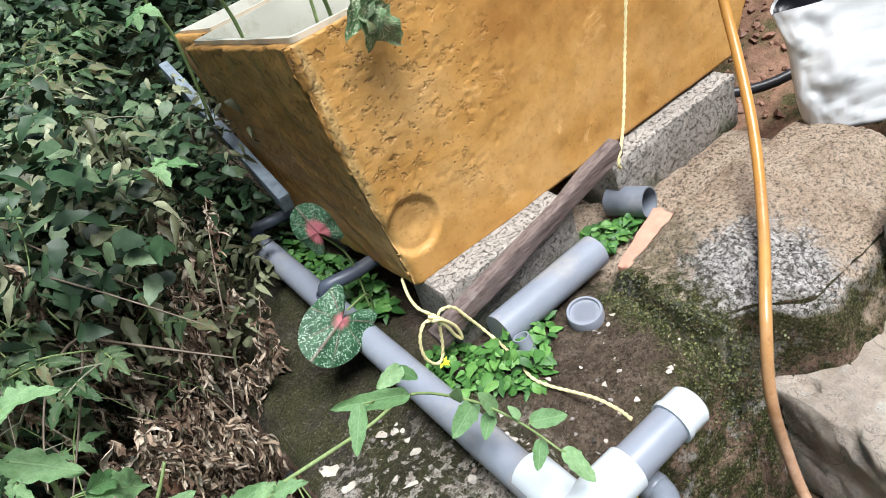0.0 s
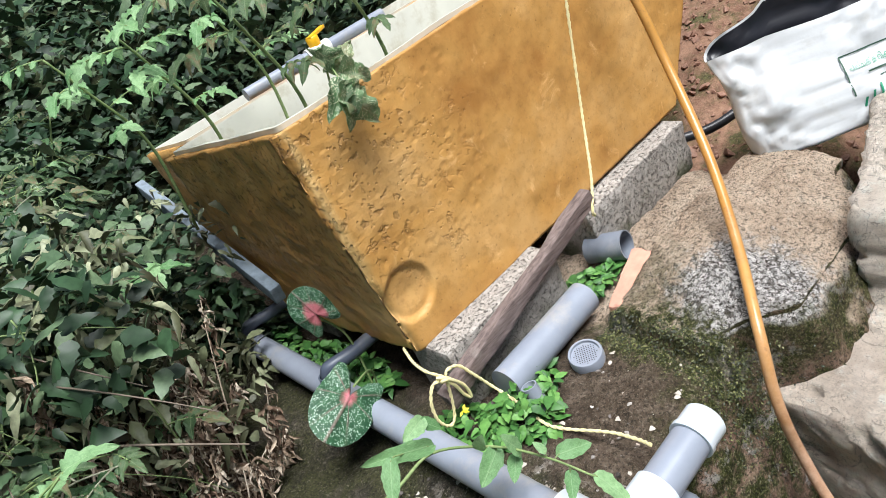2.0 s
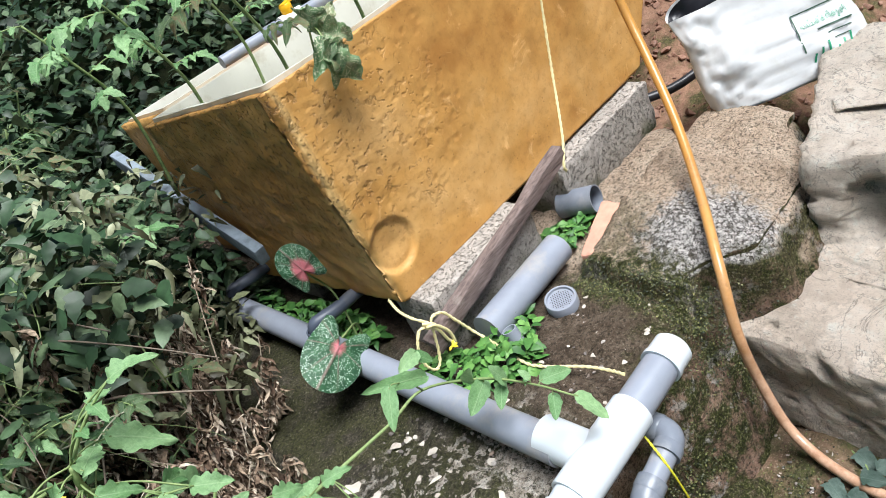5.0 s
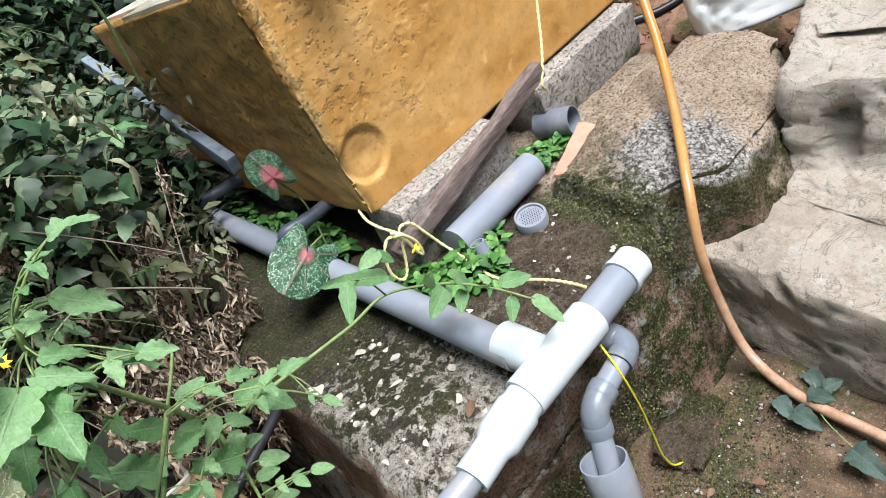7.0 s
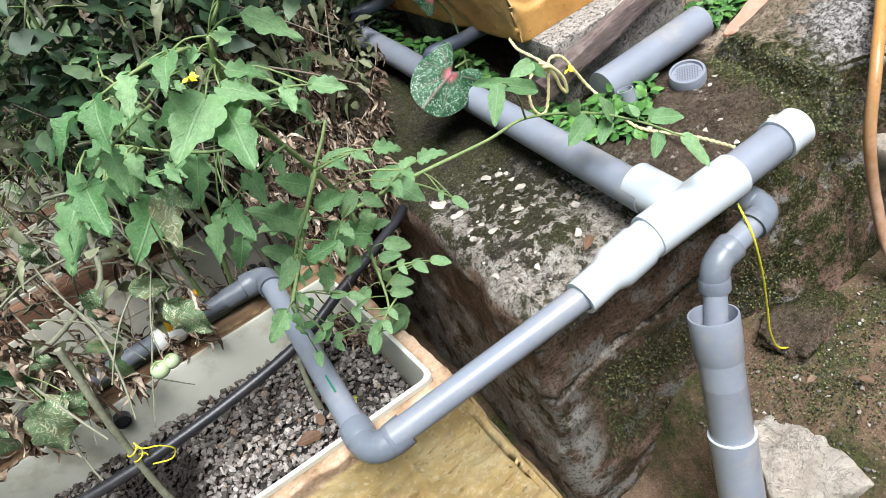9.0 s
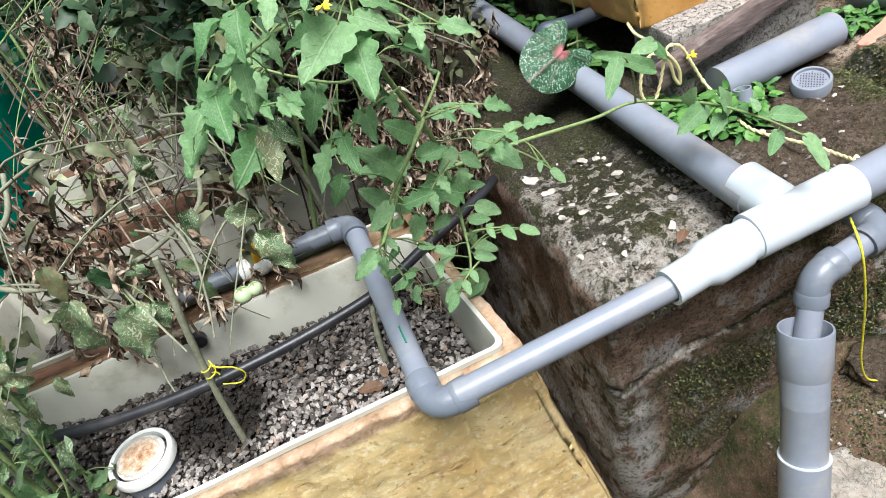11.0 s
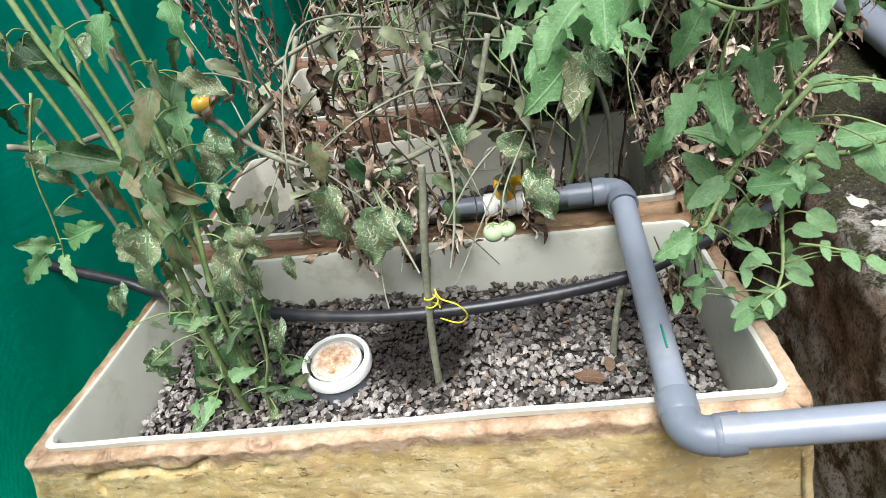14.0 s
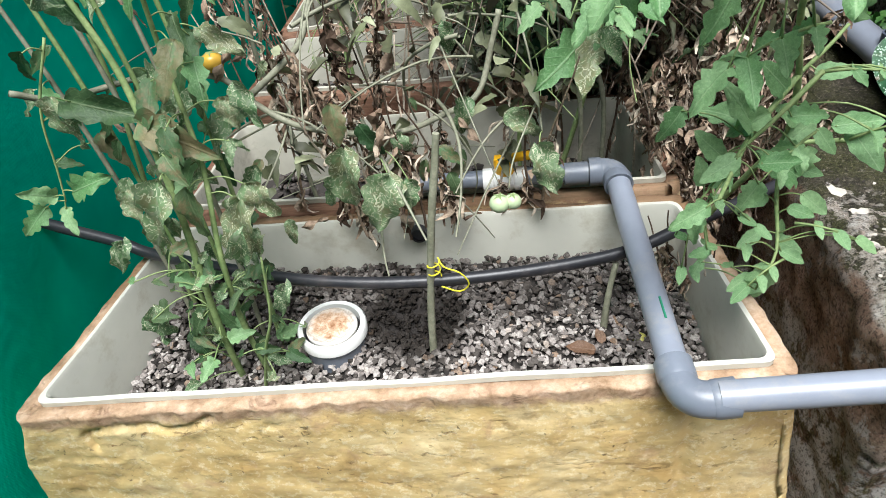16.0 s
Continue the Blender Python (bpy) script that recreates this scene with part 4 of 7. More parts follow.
part("end_cap", turned([(0, 0.038), (0, 0.043), (0.012, 0.043), (0.012, 0.0405), (0.055, 0.0405), (0.06, 0.036), (0.06, 0.0)], (2.035, AX, 0.6), (1, 0, 0)), PVC_LIGHT, run, "white push-on end cap")
pipe_run(run, "delivery_pipe", [(1.55, AX - 0.015, 0.592), (1.13, -0.083, 0.54)], 0.0245, PVC)
def elbow(t, name, corner, a, b, r, mat, reach=0.06, label="dark grey elbow"):
    """A moulded bend with a socket lip at each end; a, b: the ways out of the corner."""
    c, a, b = Vector(corner), Vector(a).normalized(), Vector(b).normalized()
    pts = [c + a * reach, c + a * reach * 0.62]
    for k in range(1, 8):
        f = k / 8
        pts.append((c + a * reach * 0.62) * (1 - f) ** 2 + c * 2 * f * (1 - f) + (c + b * reach * 0.62) * f ** 2)
    pts += [c + b * reach * 0.62, c + b * reach]
    bend = part(name, tube(pts, r, 32), mat, t, label)
    for d, nm in ((a, "socket"), (b, "socket")):
        part(nm, turned([(0, r * 0.9), (0, r * 1.07), (reach * 0.42, r * 1.07), (reach * 0.5, r * 1.0)], c + d * reach, -d, 32), mat, bend)


REAR = Vector((1.092, 0.52, 0.545))
FRONT = Vector((1.082, -0.08, 0.527))
elbow(run, "elbow", FRONT, (1.0, -0.012, 0.1), REAR - FRONT, 0.0285, PVC_DARK, 0.075)
cross = pipe_run(run, "cross_pipe", [FRONT + (REAR - FRONT) * 0.06, FRONT + (REAR - FRONT) * 0.97], 0.0245, PVC)
part("pipe_print", tube([FRONT + (REAR - FRONT) * f + Vector((0.004, -0.008, 0.0241)) for f in (0.26, 0.34)], 0.0022, 5), GREEN_INK, cross, "green print on the pipe")
elbow(run, "rear_elbow", REAR, FRONT - REAR, (-1, 0.06, 0), 0.0285, PVC_DARK, 0.055)
pipe_run(run, "feed_pipe", [REAR + Vector((-0.04, 0.003, 0)), (0.62, 0.555, 0.538)], 0.02, PVC_DARK)

drop = thing("overflow_pipe", "grey overflow pipe bent over the ledge into a wide leaning pipe", "pipe", at=(1.6, -0.4, -0.06))
pipe_run(drop, "inlet_pipe", [(1.955, -0.03, 0.50), (1.955, -0.12, 0.505)], 0.0235, PVC_DARK)
elbow(drop, "upper_elbow", (1.955, -0.158, 0.508), (0, 1, 0), (-1, -0.1, -0.05), 0.0275, PVC_DARK, 0.05)
pipe_run(drop, "link_pipe", [(1.92, -0.161, 0.506), (1.83, -0.168, 0.50)], 0.0235, PVC)
elbow(drop, "lower_elbow", (1.792, -0.172, 0.498), (1, 0.1, 0.05), (-0.22, -0.22, -1), 0.0275, PVC_DARK, 0.055)
pipe_run(drop, "drop_pipe", [(1.788, -0.176, 0.47), (1.70, -0.26, 0.30)], 0.0225, PVC)
lean = Vector((1.735, -0.22, 0.442)) - Vector((1.673, -0.311, 0.184))
foot = Vector((1.735, -0.22, 0.442)) - lean * 2.1
LONG = lean.length * 2.1
part("upright_pipe", turned([(0, 0.0415), (LONG - 0.28, 0.0415), (LONG - 0.095, 0.0415), (LONG - 0.085, 0.046), (LONG - 0.003, 0.047), (LONG, 0.046), (LONG, 0.043), (LONG - 0.1, 0.042), (LONG - 0.3, 0.04)], foot, lean), PVC, drop)
part("socket", turned([(0, 0.042), (0.02, 0.0455), (LONG - 0.355, 0.0455), (LONG - 0.272, 0.0462), (LONG - 0.272, 0.0416)], foot, lean), PVC, drop)
part("socket_edge", turned([(0, 0.0418), (0, 0.0468), (0.003, 0.0468), (0.003, 0.0418)], foot + lean.normalized() * (LONG - 0.272), lean), PVC_LIGHT, drop, "pale socket edge")

loose = thing("loose_pipe", "short loose length of wide grey pipe lying on the ledge", "pipe", at=(2.2, 0.4, 0.51))
pipe_run(loose, "pipe_body", [(2.02, 0.378, 0.56), (2.365, 0.392, 0.555)], 0.045, PVC)

# ---- what carries the tanks ----
for (lo, hi) in (((1.955, 0.455, 0.5), (2.38, 0.63, 0.69)), ((2.56, 0.475, 0.5), (3.09, 0.68, 0.675)), ((1.98, 1.15, 0.5), (2.4, 1.36, 0.615))):
    b = box(lo, hi, 0.012, 7)
    for v in b.verts:
        v.co += Vector((fbm(v.co.x * 14, v.co.y * 14, v.co.z * 14), fbm(v.co.x * 14, v.co.y * 14 + 9, v.co.z * 14), 0)) * 0.006
    tagged(part("concrete_block", b, BLOCK), "rough solid concrete block under the tank", "block", "tank supports")
pl = box((-0.335, -0.017, -0.025), (0.335, 0.017, 0.025), 0.005, 5)
for v in pl.verts:
    v.co += Vector((0, 0.004, 0.006)) * fbm(v.co.x * 9, v.co.y * 20, v.co.z * 30)
bmesh.ops.transform(pl, matrix=pose(2.215, 0.432, 0.684, 0, -12.5, 0), verts=pl.verts[:])
tagged(part("plank", pl, WOOD), "weathered dark grey wooden plank leaning on the blocks", "plank")


def hose(name, label, pts, r, mat, category="hose"):
    return tagged(part(name, tube(curve_points(pts, 10), r, 14), mat), label, category)


hose("garden_hose", "amber translucent garden hose hanging over the rocks", [(3.05, 0.7, 1.6), (2.92, 0.43, 1.2), (2.87, 0.33, 0.965), (2.725, 0.178, 0.772), (2.545, 0.04, 0.655), (2.366, -0.078, 0.58), (2.295, -0.128, 0.45), (2.285, -0.165, 0.30), (2.262, -0.235, 0.175), (2.21, -0.376, 0.155), (2.18, -0.6, 0.152), (2.1, -1.0, 0.13)], 0.0125, HOSE)
hose("water_hose", "thin black water hose lying across the grow bed", [(-0.26, 0.5, 0.63), (-0.156, 0.46, 0.597), (0.0, 0.43, 0.55), (0.104, 0.4, 0.52), (0.433, 0.3, 0.503), (0.731, 0.27, 0.497), (1.044, 0.3, 0.495), (1.213, 0.36, 0.508), (1.399, 0.45, 0.508), (1.46, 0.5, 0.5)], 0.0125, RUBBER)


# ---- gravel in the beds ----
def pebble_shapes(n=10):
    shapes = []
    for k in range(n):
        bm = bmesh.new()
        for _ in range(13):
            v = Vector((random.gauss(0, 1), random.gauss(0, 1), random.gauss(0, 1))).normalized()
            bm.verts.new((v.x * 0.5 * random.uniform(0.8, 1.1), v.y * 0.4 * random.uniform(0.75, 1.1), v.z * 0.33 * random.uniform(0.75, 1.1)))
        bmesh.ops.convex_hull(bm, input=bm.verts[:])
        bmesh.ops.delete(bm, geom=[v for v in bm.verts if not v.link_faces], context="VERTS")
        bm.verts.ensure_lookup_table()
        shapes.append((np.array([v.co for v in bm.verts]), [[v.index for v in f.verts] for f in bm.faces]))
        for i, v in enumerate(bm.verts):
            v.index = i
        shapes[-1] = (np.array([tuple(v.co) for v in bm.verts]), [[v.index for v in f.verts] for f in bm.faces])
        bm.free()
    return shapes


PEBBLES = pebble_shapes()


def scatter_stones(name, label, spots, mat, category, flat=1.0):
    """One mesh of loose stones: spots are (x, y, z, size)."""
    verts, faces = [], []
    base = 0
    for x, y, z, s in spots:
        vs, fs = random.choice(PEBBLES)
        rot = np.array(Euler((random.uniform(-0.6, 0.6) * flat, random.uniform(-0.6, 0.6) * flat, random.uniform(0, 6.28))).to_matrix())
        verts.extend((((vs * (1, 1, flat)) @ rot.T) * s + np.array((x, y, z))).tolist())
        faces.extend([[i + base for i in f] for f in fs])
        base += len(vs)
    me = bpy.data.meshes.new(name)
    me.from_pydata(verts, [], faces)
    me.materials.append(mat)
    return tagged(new(name, me), label, category, kind="stuff")


def gravel_top(x, y):
    z = 0.30 + 0.085 * (max(0.0, y) / 0.45) ** 1.4 + 0.01 * fbm(x * 5, y * 5, 3) + 0.02 * smooth(0.35, 0.05, x)
    z -= 0.085 * math.exp(-((x - 0.63) ** 2 + 1.2 * (y - 0.31) ** 2) / 0.0045)
    return z


for i in range(3):
    spots = []
    for k in range(9500 if i == 0 else 900):
        x, y = random.uniform(0.022, BED_W - 0.022), random.uniform(0.02, BED_D - 0.02)
        s = random.choice((0.011, 0.014, 0.017, 0.02, 0.025)) * (1 if i == 0 else 1.9)
        p = in_bed(i, x, y)
        spots.append((p.x, p.y, gravel_top(x, y) - random.random() ** 2 * 0.035 - (0.0 if i == 0 else 0.06), s))
    scatter_stones("gravel", "coarse grey crushed gravel filling the grow bed", spots, GRAVEL if i == 0 else GRAVEL_SHADED, "gravel")
    g = bmesh.new()
    n, m = 50, 20
    rows = []
    for b in range(m + 1):
        row = []
        for a in range(n + 1):
            x, y = lerp(0.016, BED_W - 0.016, a / n), lerp(0.016, BED_D - 0.016, b / m)
            p = in_bed(i, x, y)
            row.append(g.verts.new((p.x, p.y, gravel_top(x, y) - 0.022 - (0.0 if i == 0 else 0.06))))
        rows.append(row)
    for a, b in zip(rows, rows[1:]):
        for k in range(n):
            g.faces.new((a[k], a[k + 1], b[k + 1], b[k]))
    tagged(part("gravel_bed", g, SILT, sharp=0), "dark silt under the gravel of the grow bed", "silt", kind="stuff")

# small stones on the soil
spots = []
for k in range(900):
    x, y = random.uniform(1.75, 2.5), random.uniform(-0.95, -0.14)
    spots.append((x, y, ground_height(x, y) + 0.001, random.choice((0.005, 0.006, 0.008, 0.01, 0.014))))
clods = []
for k in range(2600):
    x, y = random.uniform(2.95, 4.6), random.uniform(-0.2, 2.2)
    clods.append((x, y, ground_height(x, y) + 0.001, random.choice((0.014, 0.02, 0.026, 0.035, 0.05)) * random.uniform(0.8, 1.3)))
scatter_stones("soil_clods", "crumbled reddish soil clods heaped on the slope", clods, CLOD, "soil")
for k in range(260):
    x, y = random.uniform(1.5, 2.25), random.uniform(0.02, 0.5)
    spots.append((x, y, 0.508 + hump(x, y), random.choice((0.005, 0.006, 0.008, 0.012, 0.016))))
scatter_stones("loose_stones", "small pale pebbles and grit on the soil", spots, GRAVEL, "pebbles")



def ledge_top(x, y):
    return 0.507 + hump(x, y) + 0.018 * fbm(x * 5, y * 5, 0.505 * 5, 5) + 0.009 * fbm(x * 22, y * 22, 0.505 * 22, 5)


spots = []
for k in range(60):
    x, y = 1.49 + 0.4 * random.random() ** 1.3, 0.01 + 0.45 * random.random()
    spots.append((x, y, ledge_top(x, y) + 0.0005, random.choice((0.01, 0.014, 0.02, 0.03, 0.042)) * random.uniform(0.7, 1.3)))
for k in range(24):
    x, y = random.uniform(1.95, 2.28), random.uniform(0.0, 0.3)
    spots.append((x, y, ledge_top(x, y) + 0.0005, random.choice((0.005, 0.008, 0.012, 0.02))))
scatter_stones("plaster_flakes", "pale flakes of old plaster on the mossy ledge", spots, FLAKE, "plaster", 0.28)

# ---- fittings of the front bed ----
cup = thing("siphon_guard", "white-rimmed pipe cap standing in the gravel, stained brown", "cap", at=(0.465, 0.306, 0.28))
CUP = (0.457, 0.285, 0.0)


def lid_material():
    """White plastic with a dried brown stain over its middle."""
    m = Mat("stained_lid", 0.65, spec=0.3)
    dx, dy = m.math("SUBTRACT", m.axis(0), CUP[0]), m.math("SUBTRACT", m.axis(1), CUP[1])
    d = m.math("SQRT", m.math("ADD", m.math("MULTIPLY", dx, dx), m.math("MULTIPLY", dy, dy)))
    d = m.math("ADD", m.math("MULTIPLY", d, 10), m.math("MULTIPLY", m.math("SUBTRACT", m.noise(45, 7, 0.7), 0.5), 0.35))
    stain = m.ramp(m.noise(60, 8, 0.75), (0.34, (0.27, 0.13, 0.06)), (0.5, (0.56, 0.36, 0.23)), (0.64, (0.74, 0.62, 0.5)))
    col = m.mix(m.ramp(d, (0.36, 1.0), (0.5, 0.0)), (0.76, 0.72, 0.66), stain)
    col = m.mix(m.ramp(d, (0.44, 0.0), (0.47, 0.6), (0.52, 0.0)), col, (0.3, 0.19, 0.11))
    m.colour(col)
    m.bump(m.noise(220, 5), 0.35, 0.002)
    return m.m


part("guard_pipe", turned([(0, 0.066), (0.075, 0.066), (0.075, 0.062), (0.03, 0.062)], (CUP[0], CUP[1], 0.295), (0.03, 0, 1)), PVC_DARK, cup)
part("rim", turned([(0, 0.0665), (0, 0.0745), (0.018, 0.0745), (0.022, 0.072), (0.022, 0.062), (0.0, 0.061)], (CUP[0] + 0.002, CUP[1], 0.362), (0.03, 0, 1)), WHITE, cup, "white plastic rim")
part("lid", turned([(0, 0.055), (0.006, 0.055), (0.011, 0.05), (0.012, 0.012), (0.015, 0.009), (0.015, 0.0)], (CUP[0] + 0.002, CUP[1], 0.374), (0.03, 0, 1)), lid_material(), cup, "white lid stained brown in the middle")

def build_valve(label, m, lever):
    """A ball valve along x about the origin of m, its lever turned by some degrees."""
    t = thing("ball_valve", label, "valve", "ball valves", at=tuple(m.translation))
    def put(name, bm, mat, parent, text=""):
        bmesh.ops.transform(bm, matrix=m, verts=bm.verts[:])
        return part(name, bm, mat, parent, text)
    put("valve_body", turned([(0, 0.019), (0, 0.026), (0.022, 0.026), (0.026, 0.022), (0.036, 0.0285), (0.056, 0.0285), (0.066, 0.022), (0.07, 0.026), (0.096, 0.026), (0.096, 0.019)], (-0.048, 0, 0), (1, 0, 0)), WHITE, t)
    neck = put("valve_neck", turned([(0.02, 0.021), (0.036, 0.023), (0.05, 0.023), (0.054, 0.02), (0.054, 0)], (0, 0, 0), (0, 0, 1), 20), YELLOW, t, "yellow plastic neck")
    hb = box((-0.018, -0.011, 0.047), (0.095, 0.011, 0.059), 0.003)
    bmesh.ops.transform(hb, matrix=pose(0, 0, 0, 0, -3, lever), verts=hb.verts[:])
    put("handle", hb, YELLOW, neck, "yellow plastic lever")
    return t


valve = build_valve("white ball valve with a yellow handle on the feed pipe", pose(0.856, 0.534, 0.541, 0, 0, -3), 2)
sleeve = part("sleeve", turned([(0, 0.02), (0, 0.0245), (0.05, 0.0245), (0.05, 0.02)], (0.985, 0.527, 0.543), (1, -0.05, 0.0)), PVC_DARK, valve)

stake = thing("garden_stake", "thin grey wooden stake pushed into the gravel", "stake", at=(0.663, 0.25, 0.29))
part("stake_rod", tube(curve_points([(0.664, 0.25, 0.24), (0.68, 0.257, 0.43), (0.705, 0.275, 0.62), (0.73, 0.295, 0.76), (0.738, 0.3, 0.81)], 6), lambda t: 0.0085 - 0.002 * t, 9, True, 0.15), STEM_GREY, stake)
tw = []
for k in range(40):
    a = k / 39 * 4.2 * math.pi
    tw.append((0.70 + 0.012 * math.cos(a), 0.262 + 0.012 * math.sin(a), 0.515 + 0.0011 * k))
tw += [(0.72, 0.25, 0.55), (0.75, 0.235, 0.545), (0.765, 0.235, 0.515), (0.745, 0.24, 0.492), (0.71, 0.25, 0.5)]
part("twine", tube(curve_points(tw, 3), 0.0016, 6), TWINE, stake, "yellow twine tied in a bow")

# silt drain in the bed's back wall
dr = thing("drain_stub", "short black drain stub in the liner's back wall", "pipe", at=(0.66, 0.43, 0.5))
part("stub", turned([(0, 0.015), (0, 0.0185), (0.03, 0.0185), (0.03, 0.015), (0.004, 0.014), (0.003, 0)], (0.655, 0.455, 0.465), (0, 1, 0)), RUBBER, dr)


# ---- fittings on the ledge ----
for (xx, yy) in ((1.80, 1.34), (1.80, 0.82)):
    s = thing("side_inlet", "dark grey elbow joining the tank to the drain line", "pipe", "tank inlets", at=(xx, yy, 0.6))
    part("inlet_pipe", tube(curve_points([(1.79, yy + 0.0, 0.60), (1.795, yy, 0.65), (1.82, yy - 0.01, 0.66), (1.88, yy - 0.02, 0.655), (2.0, yy - 0.02, 0.65)], 6), 0.02, 18), PVC_NAVY, s)
    part("collar", turned([(0, 0.022), (0, 0.027), (0.03, 0.027), (0.03, 0.022)], (1.792, yy, 0.615), (0, 0, 1), 24), PVC_NAVY, s)

stub = thing("pipe_stub", "short upright stub of narrow grey pipe", "pipe", at=(2.0, 0.315, 0.51))
part("stub_tube", turned([(-0.02, 0.02), (0.075, 0.02), (0.075, 0.0165), (0.01, 0.016), (0.009, 0)], (2.03, 0.285, 0.505), (0.02, 0.3, 1), 24), PVC, stub)

strainer = thing("strainer_cap", "round grey strainer cap with a perforated face", "cap", at=(2.19, 0.315, 0.51))
axis = Vector((-0.12, -0.1, 1)).normalized()
base = Vector((2.203, 0.28, 0.508))
part("cap_ring", turned([(0, 0.044), (0.03, 0.044), (0.033, 0.042), (0.033, 0.037), (0.026, 0.036), (0.026, 0.0)], base, axis, 36), PVC, strainer)
hb = bmesh.new()
s1 = axis.orthogonal().normalized(); s2 = axis.cross(s1)
for a in range(-5, 6):
    for b in range(-5, 6):
        if a * a + b * b < 26:
            c = base + axis * 0.0272 + s1 * a * 0.0058 + s2 * b * 0.0058
            vs = [hb.verts.new(c + (s1 * math.cos(q) + s2 * math.sin(q)) * 0.0017) for q in (k * math.pi / 3 for k in range(6))]
            hb.faces.new(vs)
part("grille", hb, RUBBER, strainer, "dark drain holes")

up = thing("pipe_stub", "open-ended grey pipe socket poking out beside the block", "pipe", at=(2.56, 0.46, 0.52))
part("stub_tube", turned([(0.08, 0.0), (0.08, 0.04), (0.13, 0.04), (0.13, 0.043), (0.2, 0.043), (0.2, 0.039), (0.1, 0.038), (0.09, 0.0)], (2.535, 0.59, 0.534), (0.25, -0.9, 0.13), 32), PVC_DARK, up)

t = box((2.35, 0.265, 0.515), (2.57, 0.335, 0.562), 0.008, 6)
for v in t.verts:
    v.co += Vector((fbm(v.co.x * 30, v.co.y * 30, 1), fbm(v.co.x * 30, v.co.y * 30, 5), fbm(v.co.x * 24, v.co.y * 24, 9))) * 0.009
bmesh.ops.transform(t, matrix=pose(2.45, 0.32, 0.545, 0, -6, 14) @ pose(-2.45, -0.32, -0.545), verts=t.verts[:])
tagged(part("clay_tile", t, TILE), "broken orange clay tile bedded in the ledge", "tile")

board = box((-0.018, -0.52, -0.03), (0.018, 0.52, 0.03), 0.004, 3)
for v in board.verts:
    v.co.x += 0.006 * fbm(v.co.y * 6, v.co.z * 12, 2.0)
bmesh.ops.transform(board, matrix=pose(1.905, 1.60, 0.925, 15, 0, -3), verts=board.verts[:])
tagged(part("old_board", board, SLATE), "weathered blue-grey board leaning beside the raised tanks", "board")

for pts, name, lab in (([(2.92, 0.62, 0.60), (3.05, 0.56, 0.60), (3.2, 0.42, 0.6), (3.5, 0.3, 0.66)], "black_pipe", "short black pipe running from the tank into the bank"),):
    tagged(part(name, tube(curve_points(pts, 6), 0.016, 14), RUBBER), lab, "pipe")


def rope(name, label, pts, r, mat):
    """A laid rope: two strands wound about a line."""
    line = curve_points(pts, 14)
    t = thing(name, label, "rope", at=tuple(line[0]))
    dist = 0.0
    paths = [[], []]
    for i, p in enumerate(line):
        d = (line[min(i + 1, len(line) - 1)] - line[max(i - 1, 0)]).normalized()
        s = d.orthogonal().normalized(); u = d.cross(s)
        dist += (p - line[i - 1]).length if i else 0
        for k in range(2):
            a = dist / (r * 9) * 2 * math.pi + k * math.pi
            paths[k].append(p + (s * math.cos(a) + u * math.sin(a)) * r * 0.45)
    for k in range(2):
        part("strand", tube(paths[k], r * 0.72, 7), mat, t)
    return t


RIM_A, RIM_B = Vector((2.25, 1.455, 1.262)), Vector((2.86, 1.425, 1.262))
rim = thing("rim_pipe", "grey pipe lying along the far rim of the raised tank", "pipe", at=(2.25, 1.45, 1.24))
part("rim_tube", tube([RIM_A, RIM_B], 0.021, 20), PVC, rim)
part("rim_collar", turned([(0, 0.021), (0, 0.026), (0.06, 0.026), (0.06, 0.021)], RIM_A.lerp(RIM_B, 0.3), RIM_B - RIM_A, 24), PVC_DARK, rim)
build_valve("white ball valve with a yellow handle on the tank pipe", pose(2.56, 1.44, 1.264, 0, 0, -3), 30)
rope("hanging_rope", "taut pale yellow rope tied round the plank", [(2.80, 0.47, 1.45), (2.741, 0.47, 1.243), (2.661, 0.465, 0.966), (2.575, 0.43, 0.80), (2.522, 0.415, 0.725), (2.53, 0.42, 0.70)], 0.0042, ROPE)
rope("tie_rope", "knotted pale yellow rope lying across the ledge", [(1.93, 0.60, 0.69), (1.90, 0.52, 0.70), (1.882, 0.44, 0.715), (1.902, 0.415, 0.685), (1.87, 0.415, 0.692), (1.845, 0.415, 0.66), (1.838, 0.415, 0.61), (1.853, 0.415, 0.573), (1.873, 0.415, 0.572), (1.889, 0.415, 0.606), (1.902, 0.41, 0.67), (1.910, 0.41, 0.694), (1.926, 0.41, 0.696), (1.949, 0.41, 0.68), (1.968, 0.405, 0.638), (1.99, 0.395, 0.585), (2.0, 0.36, 0.552), (1.998, 0.312, 0.538), (1.984, 0.239, 0.532), (1.992, 0.188, 0.53), (2.026, 0.09, 0.532), (2.031, 0.024, 0.54), (2.022, -0.02, 0.555)], 0.0038, ROPE)
tagged(part("knot", tube(curve_points([(1.885, 0.415, 0.70), (1.902, 0.402, 0.69), (1.912, 0.41, 0.672), (1.895, 0.42, 0.675), (1.89, 0.403, 0.69), (1.908, 0.40, 0.68), (1.933, 0.402, 0.636), (1.937, 0.405, 0.594), (1.925, 0.408, 0.612), (1.915, 0.405, 0.65), (1.9, 0.404, 0.682)], 8), 0.0042, 8), ROPE), "tight yellow rope knot beside the tank corner", "knot")
